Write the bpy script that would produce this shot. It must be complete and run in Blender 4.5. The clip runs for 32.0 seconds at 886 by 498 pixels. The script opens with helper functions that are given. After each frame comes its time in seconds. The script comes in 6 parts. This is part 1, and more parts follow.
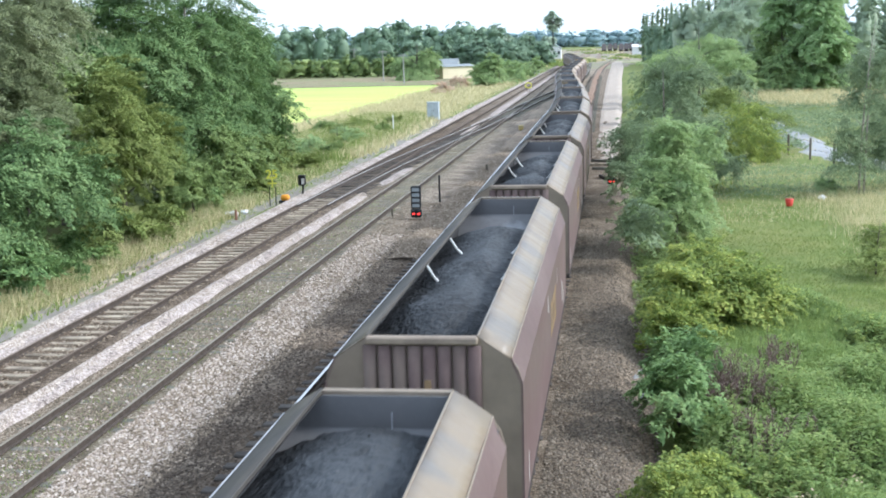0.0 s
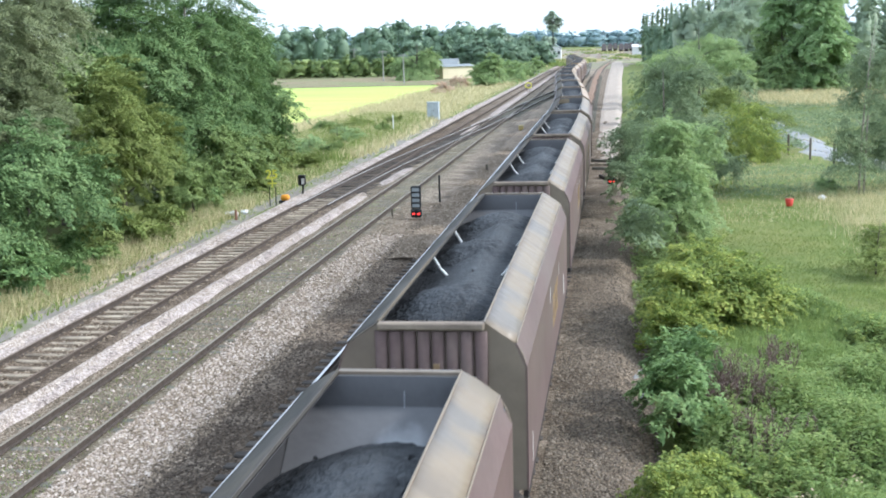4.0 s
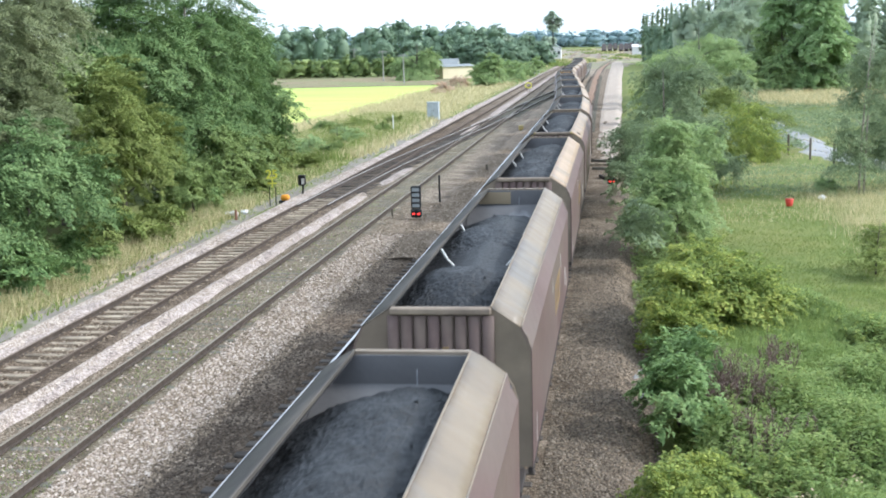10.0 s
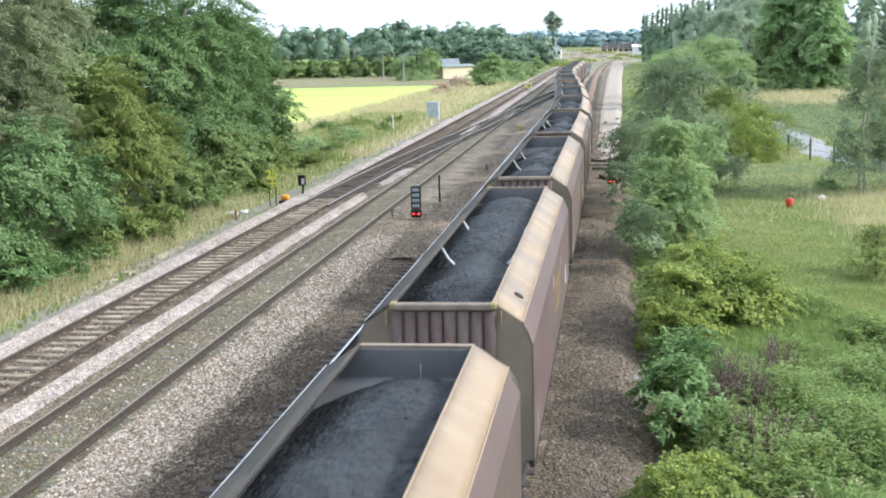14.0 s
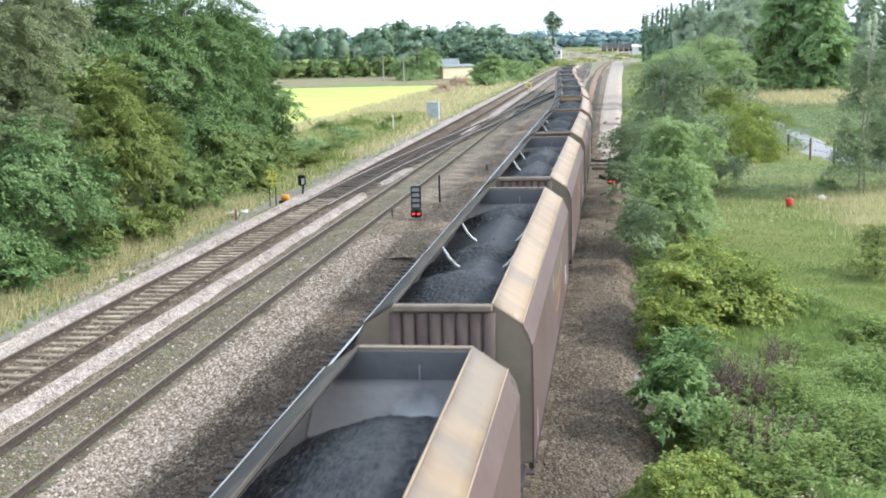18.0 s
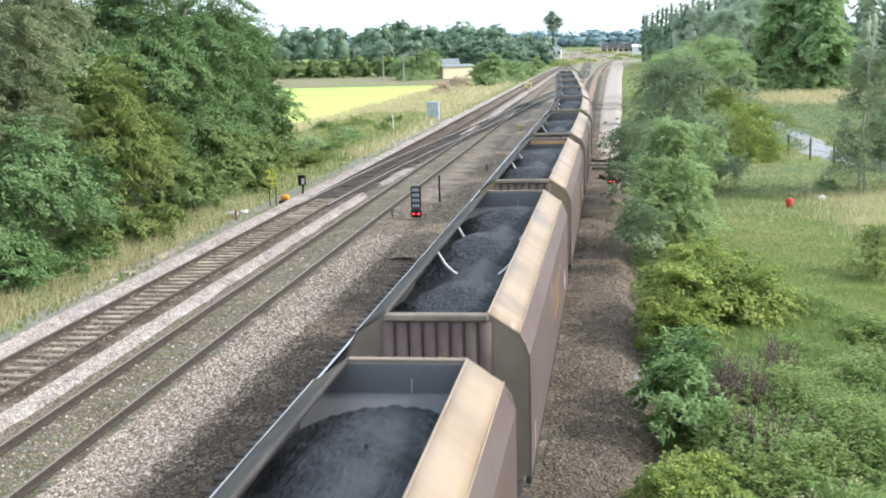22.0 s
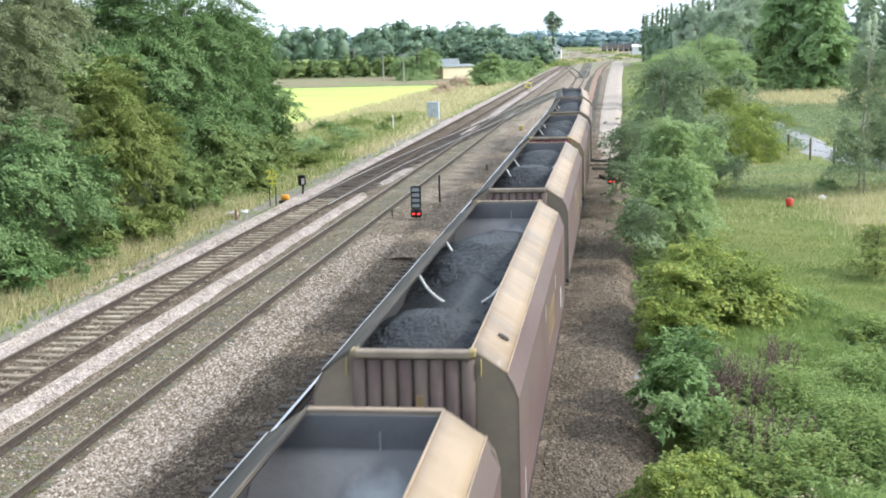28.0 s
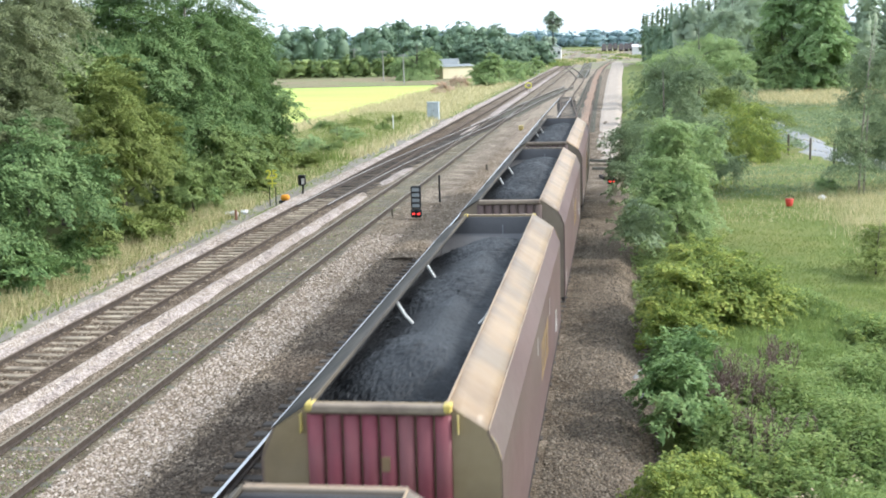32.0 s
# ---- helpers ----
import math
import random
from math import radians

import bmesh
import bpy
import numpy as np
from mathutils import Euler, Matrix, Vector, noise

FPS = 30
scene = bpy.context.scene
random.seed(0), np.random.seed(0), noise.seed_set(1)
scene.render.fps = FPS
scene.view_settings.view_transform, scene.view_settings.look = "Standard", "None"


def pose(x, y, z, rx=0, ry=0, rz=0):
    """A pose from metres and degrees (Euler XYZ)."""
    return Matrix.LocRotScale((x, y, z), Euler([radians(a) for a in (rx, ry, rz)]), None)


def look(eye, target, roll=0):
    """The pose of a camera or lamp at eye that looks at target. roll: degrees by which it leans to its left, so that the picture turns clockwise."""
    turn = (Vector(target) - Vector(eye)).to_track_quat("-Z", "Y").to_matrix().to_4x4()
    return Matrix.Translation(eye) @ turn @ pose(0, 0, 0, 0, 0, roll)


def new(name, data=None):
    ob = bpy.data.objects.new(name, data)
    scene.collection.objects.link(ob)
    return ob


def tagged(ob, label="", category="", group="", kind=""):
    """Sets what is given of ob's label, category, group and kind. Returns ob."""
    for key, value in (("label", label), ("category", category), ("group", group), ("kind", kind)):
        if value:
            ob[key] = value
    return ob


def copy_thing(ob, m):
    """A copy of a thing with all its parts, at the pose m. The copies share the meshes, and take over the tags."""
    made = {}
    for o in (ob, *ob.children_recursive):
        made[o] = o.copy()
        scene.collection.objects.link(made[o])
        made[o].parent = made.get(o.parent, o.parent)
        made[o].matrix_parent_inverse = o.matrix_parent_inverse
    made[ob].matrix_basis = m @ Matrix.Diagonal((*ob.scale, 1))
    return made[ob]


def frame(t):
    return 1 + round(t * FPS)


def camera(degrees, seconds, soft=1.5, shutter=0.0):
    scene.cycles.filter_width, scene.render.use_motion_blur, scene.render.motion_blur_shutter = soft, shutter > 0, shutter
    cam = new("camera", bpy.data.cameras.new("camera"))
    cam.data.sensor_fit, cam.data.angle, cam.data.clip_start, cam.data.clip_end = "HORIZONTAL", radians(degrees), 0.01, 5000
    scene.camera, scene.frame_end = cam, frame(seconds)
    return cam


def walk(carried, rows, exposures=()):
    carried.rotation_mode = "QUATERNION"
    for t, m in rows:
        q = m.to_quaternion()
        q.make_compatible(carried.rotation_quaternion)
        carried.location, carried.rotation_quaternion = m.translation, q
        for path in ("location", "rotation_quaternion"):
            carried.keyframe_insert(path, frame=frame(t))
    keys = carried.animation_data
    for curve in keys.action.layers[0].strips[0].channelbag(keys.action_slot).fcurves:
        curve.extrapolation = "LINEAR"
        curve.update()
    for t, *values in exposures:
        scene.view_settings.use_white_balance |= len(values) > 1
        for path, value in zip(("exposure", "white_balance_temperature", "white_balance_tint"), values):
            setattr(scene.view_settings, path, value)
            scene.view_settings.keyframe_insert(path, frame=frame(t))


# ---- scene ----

# The viewpoint: a fixed place on a bridge, 7.5 m over the rails.
LENS = 39.11
EYE = Vector((0.0, 0.0, 7.545))
YAW, PITCH = -0.1382, 0.1644
AIM = EYE + Vector((math.sin(YAW) * math.cos(PITCH), math.cos(YAW) * math.cos(PITCH), -math.sin(PITCH))) * 10
cam = camera(LENS, 32.0, soft=1.85, shutter=0.35)
walk(cam, [(0.0, look(EYE, AIM, -1.45)), (32.0, look(EYE, AIM, -1.45))], exposures=[
    (0.0, 0.09, 5600, 10), (3.0, 0.09, 5620, 10), (8.0, 0.09, 5740, 10), (14.0, 0.09, 5820, 10), (20.0, 0.09, 5900, 10), (25.0, 0.09, 5920, 10), (32.0, 0.09, 5960, 10)])

# ---- light ----
SUN_EL, SUN_AZ = 36.0, 84.0      # azimuth from +Y towards +X
world = bpy.data.worlds.new("sky")
scene.world = world
world.use_nodes = True
wn, wl = world.node_tree.nodes, world.node_tree.links
sky = wn.new("ShaderNodeTexSky")
sky.sky_type = "NISHITA"
sky.sun_disc = False
sky.sun_elevation, sky.sun_rotation = radians(SUN_EL), radians(SUN_AZ)
sky.dust_density, sky.air_density = 4.0, 1.0
haze = wn.new("ShaderNodeMix")
haze.data_type = "RGBA"
haze.inputs[0].default_value = 0.6
haze.inputs[7].default_value = (12.0, 13.0, 13.6, 1)
wl.new(sky.outputs[0], haze.inputs[6])
wl.new(haze.outputs[2], wn["Background"].inputs[0])
wn["Background"].inputs[1].default_value = 0.15
sun_data = bpy.data.lights.new("sun", "SUN")
sun_data.energy, sun_data.angle, sun_data.color = 3.6, radians(8), (1.0, 0.94, 0.84)
sun = new("sun", sun_data)
sun.matrix_world = look((0, 0, 0), (-math.sin(radians(SUN_AZ)) * math.cos(radians(SUN_EL)), -math.cos(radians(SUN_AZ)) * math.cos(radians(SUN_EL)), -math.sin(radians(SUN_EL))))


# ---- materials ----
def material(name, cols, scale=3.0, rough=0.8, metal=0.0, bump=0.0, bump_scale=40.0, stain=None, stain_scale=0.6,
             stain_amount=0.5, pick="noise", spread=0.25, leaf=0.0, stretch=(1, 1, 1), spec=0.3, crisp=0.115, own=0.7):
    """cols: two to four base colours along a ramp. pick: noise, island (one tone a piece) or thing (one tone an object)."""
    m = bpy.data.materials.new(name)
    m.use_nodes = True
    n, l = m.node_tree.nodes, m.node_tree.links
    b = n["Principled BSDF"]
    b.inputs["Roughness"].default_value, b.inputs["Metallic"].default_value = rough, metal
    b.inputs["Specular IOR Level"].default_value = spec
    tc, info = n.new("ShaderNodeTexCoord"), n.new("ShaderNodeObjectInfo")
    shift = n.new("ShaderNodeVectorMath")
    shift.operation = "MULTIPLY_ADD"
    l.new(info.outputs["Random"], shift.inputs[0])
    shift.inputs[1].default_value = (31, 17, 23)
    squeeze = n.new("ShaderNodeVectorMath")
    squeeze.operation = "MULTIPLY"
    squeeze.inputs[1].default_value = stretch
    l.new(tc.outputs["Object"], squeeze.inputs[0])
    l.new(squeeze.outputs[0], shift.inputs[2])
    noise_a = n.new("ShaderNodeTexNoise")
    noise_a.inputs["Scale"].default_value, noise_a.inputs["Detail"].default_value = scale, 6
    noise_a.inputs["Roughness"].default_value = 0.65
    l.new(shift.outputs[0], noise_a.inputs["Vector"])
    ramp = n.new("ShaderNodeValToRGB")
    els = ramp.color_ramp.elements
    while len(els) < len(cols):
        els.new(0.5)
    lo, hi = (0.5 - spread, 0.5 + spread) if pick == "noise" else (0.0, 1.0)
    for i, c in enumerate(cols):
        els[i].position, els[i].color = lo + (hi - lo) * i / (len(cols) - 1), (*c, 1)
    if pick == "noise":
        l.new(noise_a.outputs["Fac"], ramp.inputs[0])
    else:
        mixv = n.new("ShaderNodeMath")
        mixv.operation = "MULTIPLY_ADD"
        l.new(noise_a.outputs["Fac"], mixv.inputs[0])
        mixv.inputs[1].default_value = 0.9
        if pick == "island":
            geo = n.new("ShaderNodeNewGeometry")
            half = n.new("ShaderNodeMath")
            half.operation = "MULTIPLY_ADD"
            half.inputs[1].default_value, half.inputs[2].default_value = own, 0.05 - own / 2
            l.new(geo.outputs["Random Per Island"], half.inputs[0])
            l.new(half.outputs[0], mixv.inputs[2])
        else:
            half = n.new("ShaderNodeMath")
            half.operation = "MULTIPLY_ADD"
            half.inputs[1].default_value, half.inputs[2].default_value = 0.7, -0.3
            l.new(info.outputs["Random"], half.inputs[0])
            l.new(half.outputs[0], mixv.inputs[2])
        l.new(mixv.outputs[0], ramp.inputs[0])
    colour = ramp.outputs[0]
    if stain:
        noise_b = n.new("ShaderNodeTexNoise")
        noise_b.inputs["Scale"].default_value, noise_b.inputs["Detail"].default_value = stain_scale, 5
        l.new(shift.outputs[0], noise_b.inputs["Vector"])
        edge = n.new("ShaderNodeMapRange")
        edge.inputs[1].default_value, edge.inputs[2].default_value = 0.565 - crisp, 0.565 + crisp
        edge.inputs[4].default_value = stain_amount
        l.new(noise_b.outputs["Fac"], edge.inputs[0])
        mix = n.new("ShaderNodeMix")
        mix.data_type = "RGBA"
        mix.inputs[7].default_value = (*stain, 1)
        l.new(edge.outputs[0], mix.inputs[0])
        l.new(colour, mix.inputs[6])
        colour = mix.outputs[2]
    l.new(colour, b.inputs["Base Color"])
    if bump:
        noise_c = n.new("ShaderNodeTexNoise")
        noise_c.inputs["Scale"].default_value, noise_c.inputs["Detail"].default_value = bump_scale, 4
        l.new(shift.outputs[0], noise_c.inputs["Vector"])
        bp = n.new("ShaderNodeBump")
        bp.inputs["Strength"].default_value, bp.inputs["Distance"].default_value = bump, 1.0 / bump_scale
        l.new(noise_c.outputs["Fac"], bp.inputs["Height"])
        l.new(bp.outputs[0], b.inputs["Normal"])
    if leaf:
        tr = n.new("ShaderNodeBsdfTranslucent")
        l.new(colour, tr.inputs[0])
        ms = n.new("ShaderNodeMixShader")
        ms.inputs[0].default_value = leaf
        l.new(b.outputs[0], ms.inputs[1])
        l.new(tr.outputs[0], ms.inputs[2])
        l.new(ms.outputs[0], n["Material Output"].inputs[0])
    return m


def stones(name, cols, size=22.0, bump=0.6, dust=None):
    """Crushed stone: one tone a stone, recessed joints. dust: (centre X, half width, colour, amount), a tone band along
    the line.
    """
    m = bpy.data.materials.new(name)
    m.use_nodes = True
    n, l = m.node_tree.nodes, m.node_tree.links
    b = n["Principled BSDF"]
    b.inputs["Roughness"].default_value = 0.9
    b.inputs["Specular IOR Level"].default_value = 0.2
    geo = n.new("ShaderNodeNewGeometry")
    vor = n.new("ShaderNodeTexVoronoi")
    vor.inputs["Scale"].default_value = size
    l.new(geo.outputs["Position"], vor.inputs["Vector"])
    sep = n.new("ShaderNodeSeparateColor")
    l.new(vor.outputs["Color"], sep.inputs[0])
    big = n.new("ShaderNodeTexNoise")
    big.inputs["Scale"].default_value, big.inputs["Detail"].default_value = 0.7, 8
    big.inputs["Roughness"].default_value = 0.7
    l.new(geo.outputs["Position"], big.inputs["Vector"])
    add = n.new("ShaderNodeMath")
    add.operation = "MULTIPLY_ADD"
    add.inputs[1].default_value = 0.75
    l.new(sep.outputs[0], add.inputs[0])
    off = n.new("ShaderNodeMath")
    off.operation = "MULTIPLY_ADD"
    off.inputs[1].default_value, off.inputs[2].default_value = 1.5, -0.62
    l.new(big.outputs["Fac"], off.inputs[0])
    l.new(off.outputs[0], add.inputs[2])
    ramp = n.new("ShaderNodeValToRGB")
    els = ramp.color_ramp.elements
    while len(els) < len(cols):
        els.new(0.5)
    for i, c in enumerate(cols):
        els[i].position, els[i].color = i / (len(cols) - 1), (*c, 1)
    l.new(add.outputs[0], ramp.inputs[0])
    colour = ramp.outputs[0]
    if dust:
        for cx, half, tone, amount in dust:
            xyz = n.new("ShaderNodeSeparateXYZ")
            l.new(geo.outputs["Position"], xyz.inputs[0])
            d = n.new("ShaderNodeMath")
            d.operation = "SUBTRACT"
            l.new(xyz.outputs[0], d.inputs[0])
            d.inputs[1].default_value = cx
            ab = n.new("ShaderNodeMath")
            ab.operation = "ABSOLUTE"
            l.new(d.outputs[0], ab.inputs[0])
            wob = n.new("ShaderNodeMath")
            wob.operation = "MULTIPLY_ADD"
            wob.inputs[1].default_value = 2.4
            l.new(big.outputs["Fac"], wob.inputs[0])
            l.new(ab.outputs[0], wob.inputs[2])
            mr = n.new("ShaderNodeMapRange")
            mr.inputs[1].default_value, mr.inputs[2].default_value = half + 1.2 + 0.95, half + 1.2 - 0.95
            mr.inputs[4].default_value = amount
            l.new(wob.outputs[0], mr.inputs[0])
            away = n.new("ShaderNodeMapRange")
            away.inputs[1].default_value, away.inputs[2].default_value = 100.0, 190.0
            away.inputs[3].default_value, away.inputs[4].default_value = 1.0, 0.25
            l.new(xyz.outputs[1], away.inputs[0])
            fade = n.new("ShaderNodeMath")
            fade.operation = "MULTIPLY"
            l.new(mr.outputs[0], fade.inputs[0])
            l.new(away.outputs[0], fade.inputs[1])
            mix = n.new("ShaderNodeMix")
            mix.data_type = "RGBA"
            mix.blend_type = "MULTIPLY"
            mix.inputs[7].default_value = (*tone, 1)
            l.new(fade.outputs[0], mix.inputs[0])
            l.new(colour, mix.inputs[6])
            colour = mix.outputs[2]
    l.new(colour, b.inputs["Base Color"])
    bp = n.new("ShaderNodeBump")
    bp.inputs["Strength"].default_value, bp.inputs["Distance"].default_value = bump, 0.05
    bp.invert = True
    l.new(vor.outputs["Distance"], bp.inputs["Height"])
    l.new(bp.outputs[0], b.inputs["Normal"])
    return m


def glowing(name, colour, strength):
    m = bpy.data.materials.new(name)
    m.use_nodes = True
    b = m.node_tree.nodes["Principled BSDF"]
    b.inputs["Base Color"].default_value = (*colour, 1)
    b.inputs["Emission Color"].default_value = (*colour, 1)
    b.inputs["Emission Strength"].default_value = strength
    return m


M = {}
# First band, along the coal line: coal dust with the train's shade painted in.
M["ballast"] = stones("ballast", [(0.085, 0.066, 0.048), (0.165, 0.132, 0.098), (0.275, 0.225, 0.173), (0.47, 0.40, 0.32)],
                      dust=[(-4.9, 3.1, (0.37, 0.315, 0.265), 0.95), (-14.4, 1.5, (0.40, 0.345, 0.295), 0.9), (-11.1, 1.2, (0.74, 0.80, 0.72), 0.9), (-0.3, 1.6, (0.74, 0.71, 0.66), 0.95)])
M["clean_ballast"] = stones("clean_ballast", [(0.12, 0.098, 0.085), (0.28, 0.235, 0.21), (0.43, 0.37, 0.335), (0.60, 0.53, 0.49)])
M["brown_ballast"] = stones("brown_ballast", [(0.111, 0.082, 0.059), (0.198, 0.154, 0.111), (0.296, 0.236, 0.181), (0.395, 0.330, 0.255)])
M["stone_piece"] = material("stone_piece", [(0.089, 0.068, 0.047), (0.163, 0.128, 0.093), (0.263, 0.210, 0.155), (0.546, 0.460, 0.360)], 30, 0.9, pick="island", spec=0.2)
M["dull_stone"] = material("dull_stone", [(0.065, 0.052, 0.039), (0.12, 0.098, 0.075), (0.19, 0.158, 0.122), (0.36, 0.31, 0.245)], 30, 0.9, pick="island", spec=0.2)
# Loose stones take the same dust and painted shade as that band.
M["sooty_shaded_stone"] = material("sooty_shaded_stone", [(0.041, 0.032, 0.026), (0.077, 0.060, 0.046), (0.125, 0.100, 0.076), (0.239, 0.192, 0.148)], 30, 0.9, pick="island", spec=0.2)
M["pale_stone_piece"] = material("pale_stone_piece", [(0.189, 0.147, 0.117), (0.357, 0.294, 0.245), (0.525, 0.452, 0.388), (0.693, 0.619, 0.541)], 30, 0.9, pick="island", spec=0.2)
M["grass_ground"] = material("grass_ground", [(0.078, 0.112, 0.038), (0.126, 0.168, 0.054), (0.180, 0.218, 0.072), (0.276, 0.274, 0.108)], 1.6, 0.95, bump=0.5, bump_scale=22, stain=(0.25, 0.245, 0.10), stain_scale=0.22, stain_amount=0.7, spec=0.1)
M["crop"] = material("crop", [(0.44, 0.53, 0.14), (0.54, 0.585, 0.18), (0.60, 0.605, 0.235)], 0.06, 0.95, bump=0.5, bump_scale=6, stain=(0.36, 0.53, 0.13), stain_scale=0.03, stain_amount=0.7, stretch=(0.5, 1.6, 1), spec=0.1)
M["rail_side"] = material("rail_side", [(0.045, 0.036, 0.03), (0.075, 0.06, 0.05), (0.11, 0.09, 0.075)], 6, 0.85, bump=0.3, bump_scale=60)
M["rail_dull"] = material("rail_dull", [(0.20, 0.17, 0.125), (0.29, 0.255, 0.20)], 8, 0.5, metal=0.3)
M["rail_top"] = material("rail_top", [(0.36, 0.34, 0.31), (0.46, 0.44, 0.41)], 8, 0.38, metal=0.6)
M["rail_rust"] = material("rail_rust", [(0.12, 0.085, 0.06), (0.19, 0.145, 0.11)], 8, 0.7, metal=0.2)
M["concrete"] = material("concrete", [(0.242, 0.204, 0.149), (0.363, 0.306, 0.230), (0.495, 0.428, 0.324)], 4, 0.9, bump=0.3, stain=(0.13, 0.105, 0.08), stain_scale=1.6, stain_amount=0.9, pick="thing")
M["buried_sleeper"] = material("buried_sleeper", [(0.11, 0.105, 0.085), (0.15, 0.142, 0.118), (0.2, 0.19, 0.16)], 4, 0.9, bump=0.3, stain=(0.1, 0.11, 0.07), stain_scale=2.0, pick="thing")
M["timber"] = material("timber", [(0.05, 0.045, 0.04), (0.08, 0.072, 0.064), (0.125, 0.11, 0.095)], 5, 0.9, bump=0.5, stretch=(1, 8, 8), pick="thing")
M["sooty_sleeper"] = material("sooty_sleeper", [(0.06, 0.052, 0.046), (0.085, 0.075, 0.066), (0.12, 0.108, 0.095)], 5, 0.9, bump=0.5, pick="thing")
M["yard_ground"] = material("yard_ground", [(0.19, 0.16, 0.125), (0.28, 0.245, 0.195), (0.42, 0.37, 0.31)], 0.12, 0.95, bump=0.4, bump_scale=4, stain=(0.23, 0.26, 0.11), stain_scale=0.06, stain_amount=0.9)
M["polished_rail"] = material("polished_rail", [(0.62, 0.62, 0.63), (0.74, 0.74, 0.75)], 8, 0.3, metal=0.5)
M["pale_path"] = stones("pale_path", [(0.271, 0.221, 0.180), (0.377, 0.320, 0.267), (0.435, 0.377, 0.320), (0.492, 0.435, 0.377)], size=8.0, bump=0.3)
M["rusty_ballast"] = stones("rusty_ballast", [(0.18, 0.115, 0.08), (0.26, 0.175, 0.125), (0.34, 0.24, 0.18), (0.42, 0.32, 0.25)], size=12.0, bump=0.3)
M["worn_ballast"] = stones("worn_ballast", [(0.153, 0.123, 0.091), (0.243, 0.199, 0.151), (0.331, 0.276, 0.212), (0.421, 0.356, 0.279)], size=12.0, bump=0.4)


# ---- building helpers ----
def mesh_from(name, verts, faces, mats, ids=None, smooth=False):
    me = bpy.data.meshes.new(name)
    me.from_pydata([tuple(v) for v in verts], [], [tuple(f) for f in faces])
    for m in mats:
        me.materials.append(m)
    if ids is not None:
        me.polygons.foreach_set("material_index", ids)
    if smooth:
        me.polygons.foreach_set("use_smooth", [True] * len(me.polygons))
    me.update()
    return me


def quads(name, corners, mats, tri=False):
    """A mesh of separate faces from an array (n, 4, 3), or (n, 3, 3)."""
    k = 3 if tri else 4
    n = len(corners)
    me = bpy.data.meshes.new(name)
    me.vertices.add(n * k)
    me.vertices.foreach_set("co", np.ascontiguousarray(corners, dtype=np.float32).ravel())
    me.loops.add(n * k)
    me.loops.foreach_set("vertex_index", np.arange(n * k, dtype=np.int32))
    me.polygons.add(n)
    me.polygons.foreach_set("loop_start", np.arange(0, n * k, k, dtype=np.int32))
    me.polygons.foreach_set("loop_total", np.full(n, k, dtype=np.int32))
    for m in mats:
        me.materials.append(m)
    me.update(calc_edges=True)
    return me


def empty(name, x=0.0, y=0.0, z=0.0):
    ob = new(name)
    ob.location = (x, y, z)
    ob.empty_display_size = 0.3
    return ob


def link_mesh(name, me, parent=None, label="", at=None):
    ob = new(name, me)
    if parent is not None:
        ob.parent = parent
    if at is not None:
        ob.matrix_basis = at
    if label:
        ob["label"] = label
    return ob


def part(name, bm, mat, parent=None, label="", at=None, smooth=False):
    """One bmesh as one mesh object under a thing or under a part."""
    me = bpy.data.meshes.new(name)
    bm.to_mesh(me)
    bm.free()
    me.materials.append(mat)
    if smooth:
        me.polygons.foreach_set("use_smooth", [True] * len(me.polygons))
    return link_mesh(name, me, parent, label, at)


def box(bm, x0, x1, y0, y1, z0, z1, bevel=0.0):
    r = bmesh.ops.create_cube(bm, size=1.0)
    for v in r["verts"]:
        v.co = Vector((x0 + (v.co.x + 0.5) * (x1 - x0), y0 + (v.co.y + 0.5) * (y1 - y0), z0 + (v.co.z + 0.5) * (z1 - z0)))
    if bevel:
        es = list({e for v in r["verts"] for e in v.link_edges})
        bmesh.ops.bevel(bm, geom=es, offset=bevel, segments=1, affect="EDGES")
    return bm


def boxed(x0, x1, y0, y1, z0, z1, bevel=0.01):
    return box(bmesh.new(), x0, x1, y0, y1, z0, z1, bevel)


def tube(bm, pts, radii, sides=8):
    """A tapered round bar along points."""
    rings = []
    for i, p in enumerate(pts):
        p = Vector(p)
        d = (Vector(pts[min(i + 1, len(pts) - 1)]) - Vector(pts[max(i - 1, 0)])).normalized()
        a = d.cross(Vector((0.31, 0.2, 1.0)) if abs(d.z) < 0.9 else Vector((1, 0.1, 0))).normalized()
        b = d.cross(a)
        r = radii[i] if hasattr(radii, "__len__") else radii
        rings.append([bm.verts.new(p + (a * math.cos(t) + b * math.sin(t)) * r) for t in [2 * math.pi * k / sides for k in range(sides)]])
    for r0, r1 in zip(rings, rings[1:]):
        for k in range(sides):
            bm.faces.new((r0[k], r0[(k + 1) % sides], r1[(k + 1) % sides], r1[k]))
    bm.faces.new(rings[0][::-1])
    bm.faces.new(rings[-1])
    return bm


def extrude_profile(profile, y0, y1):
    """A closed (x, z) outline drawn out along y, with caps."""
    bm = bmesh.new()
    a = [bm.verts.new((x, y0, z)) for x, z in profile]
    b = [bm.verts.new((x, y1, z)) for x, z in profile]
    n = len(profile)
    for i in range(n):
        bm.faces.new((a[i], a[(i + 1) % n], b[(i + 1) % n], b[i]))
    bm.faces.new(a[::-1])
    bm.faces.new(b)
    bmesh.ops.recalc_face_normals(bm, faces=bm.faces)
    return bm


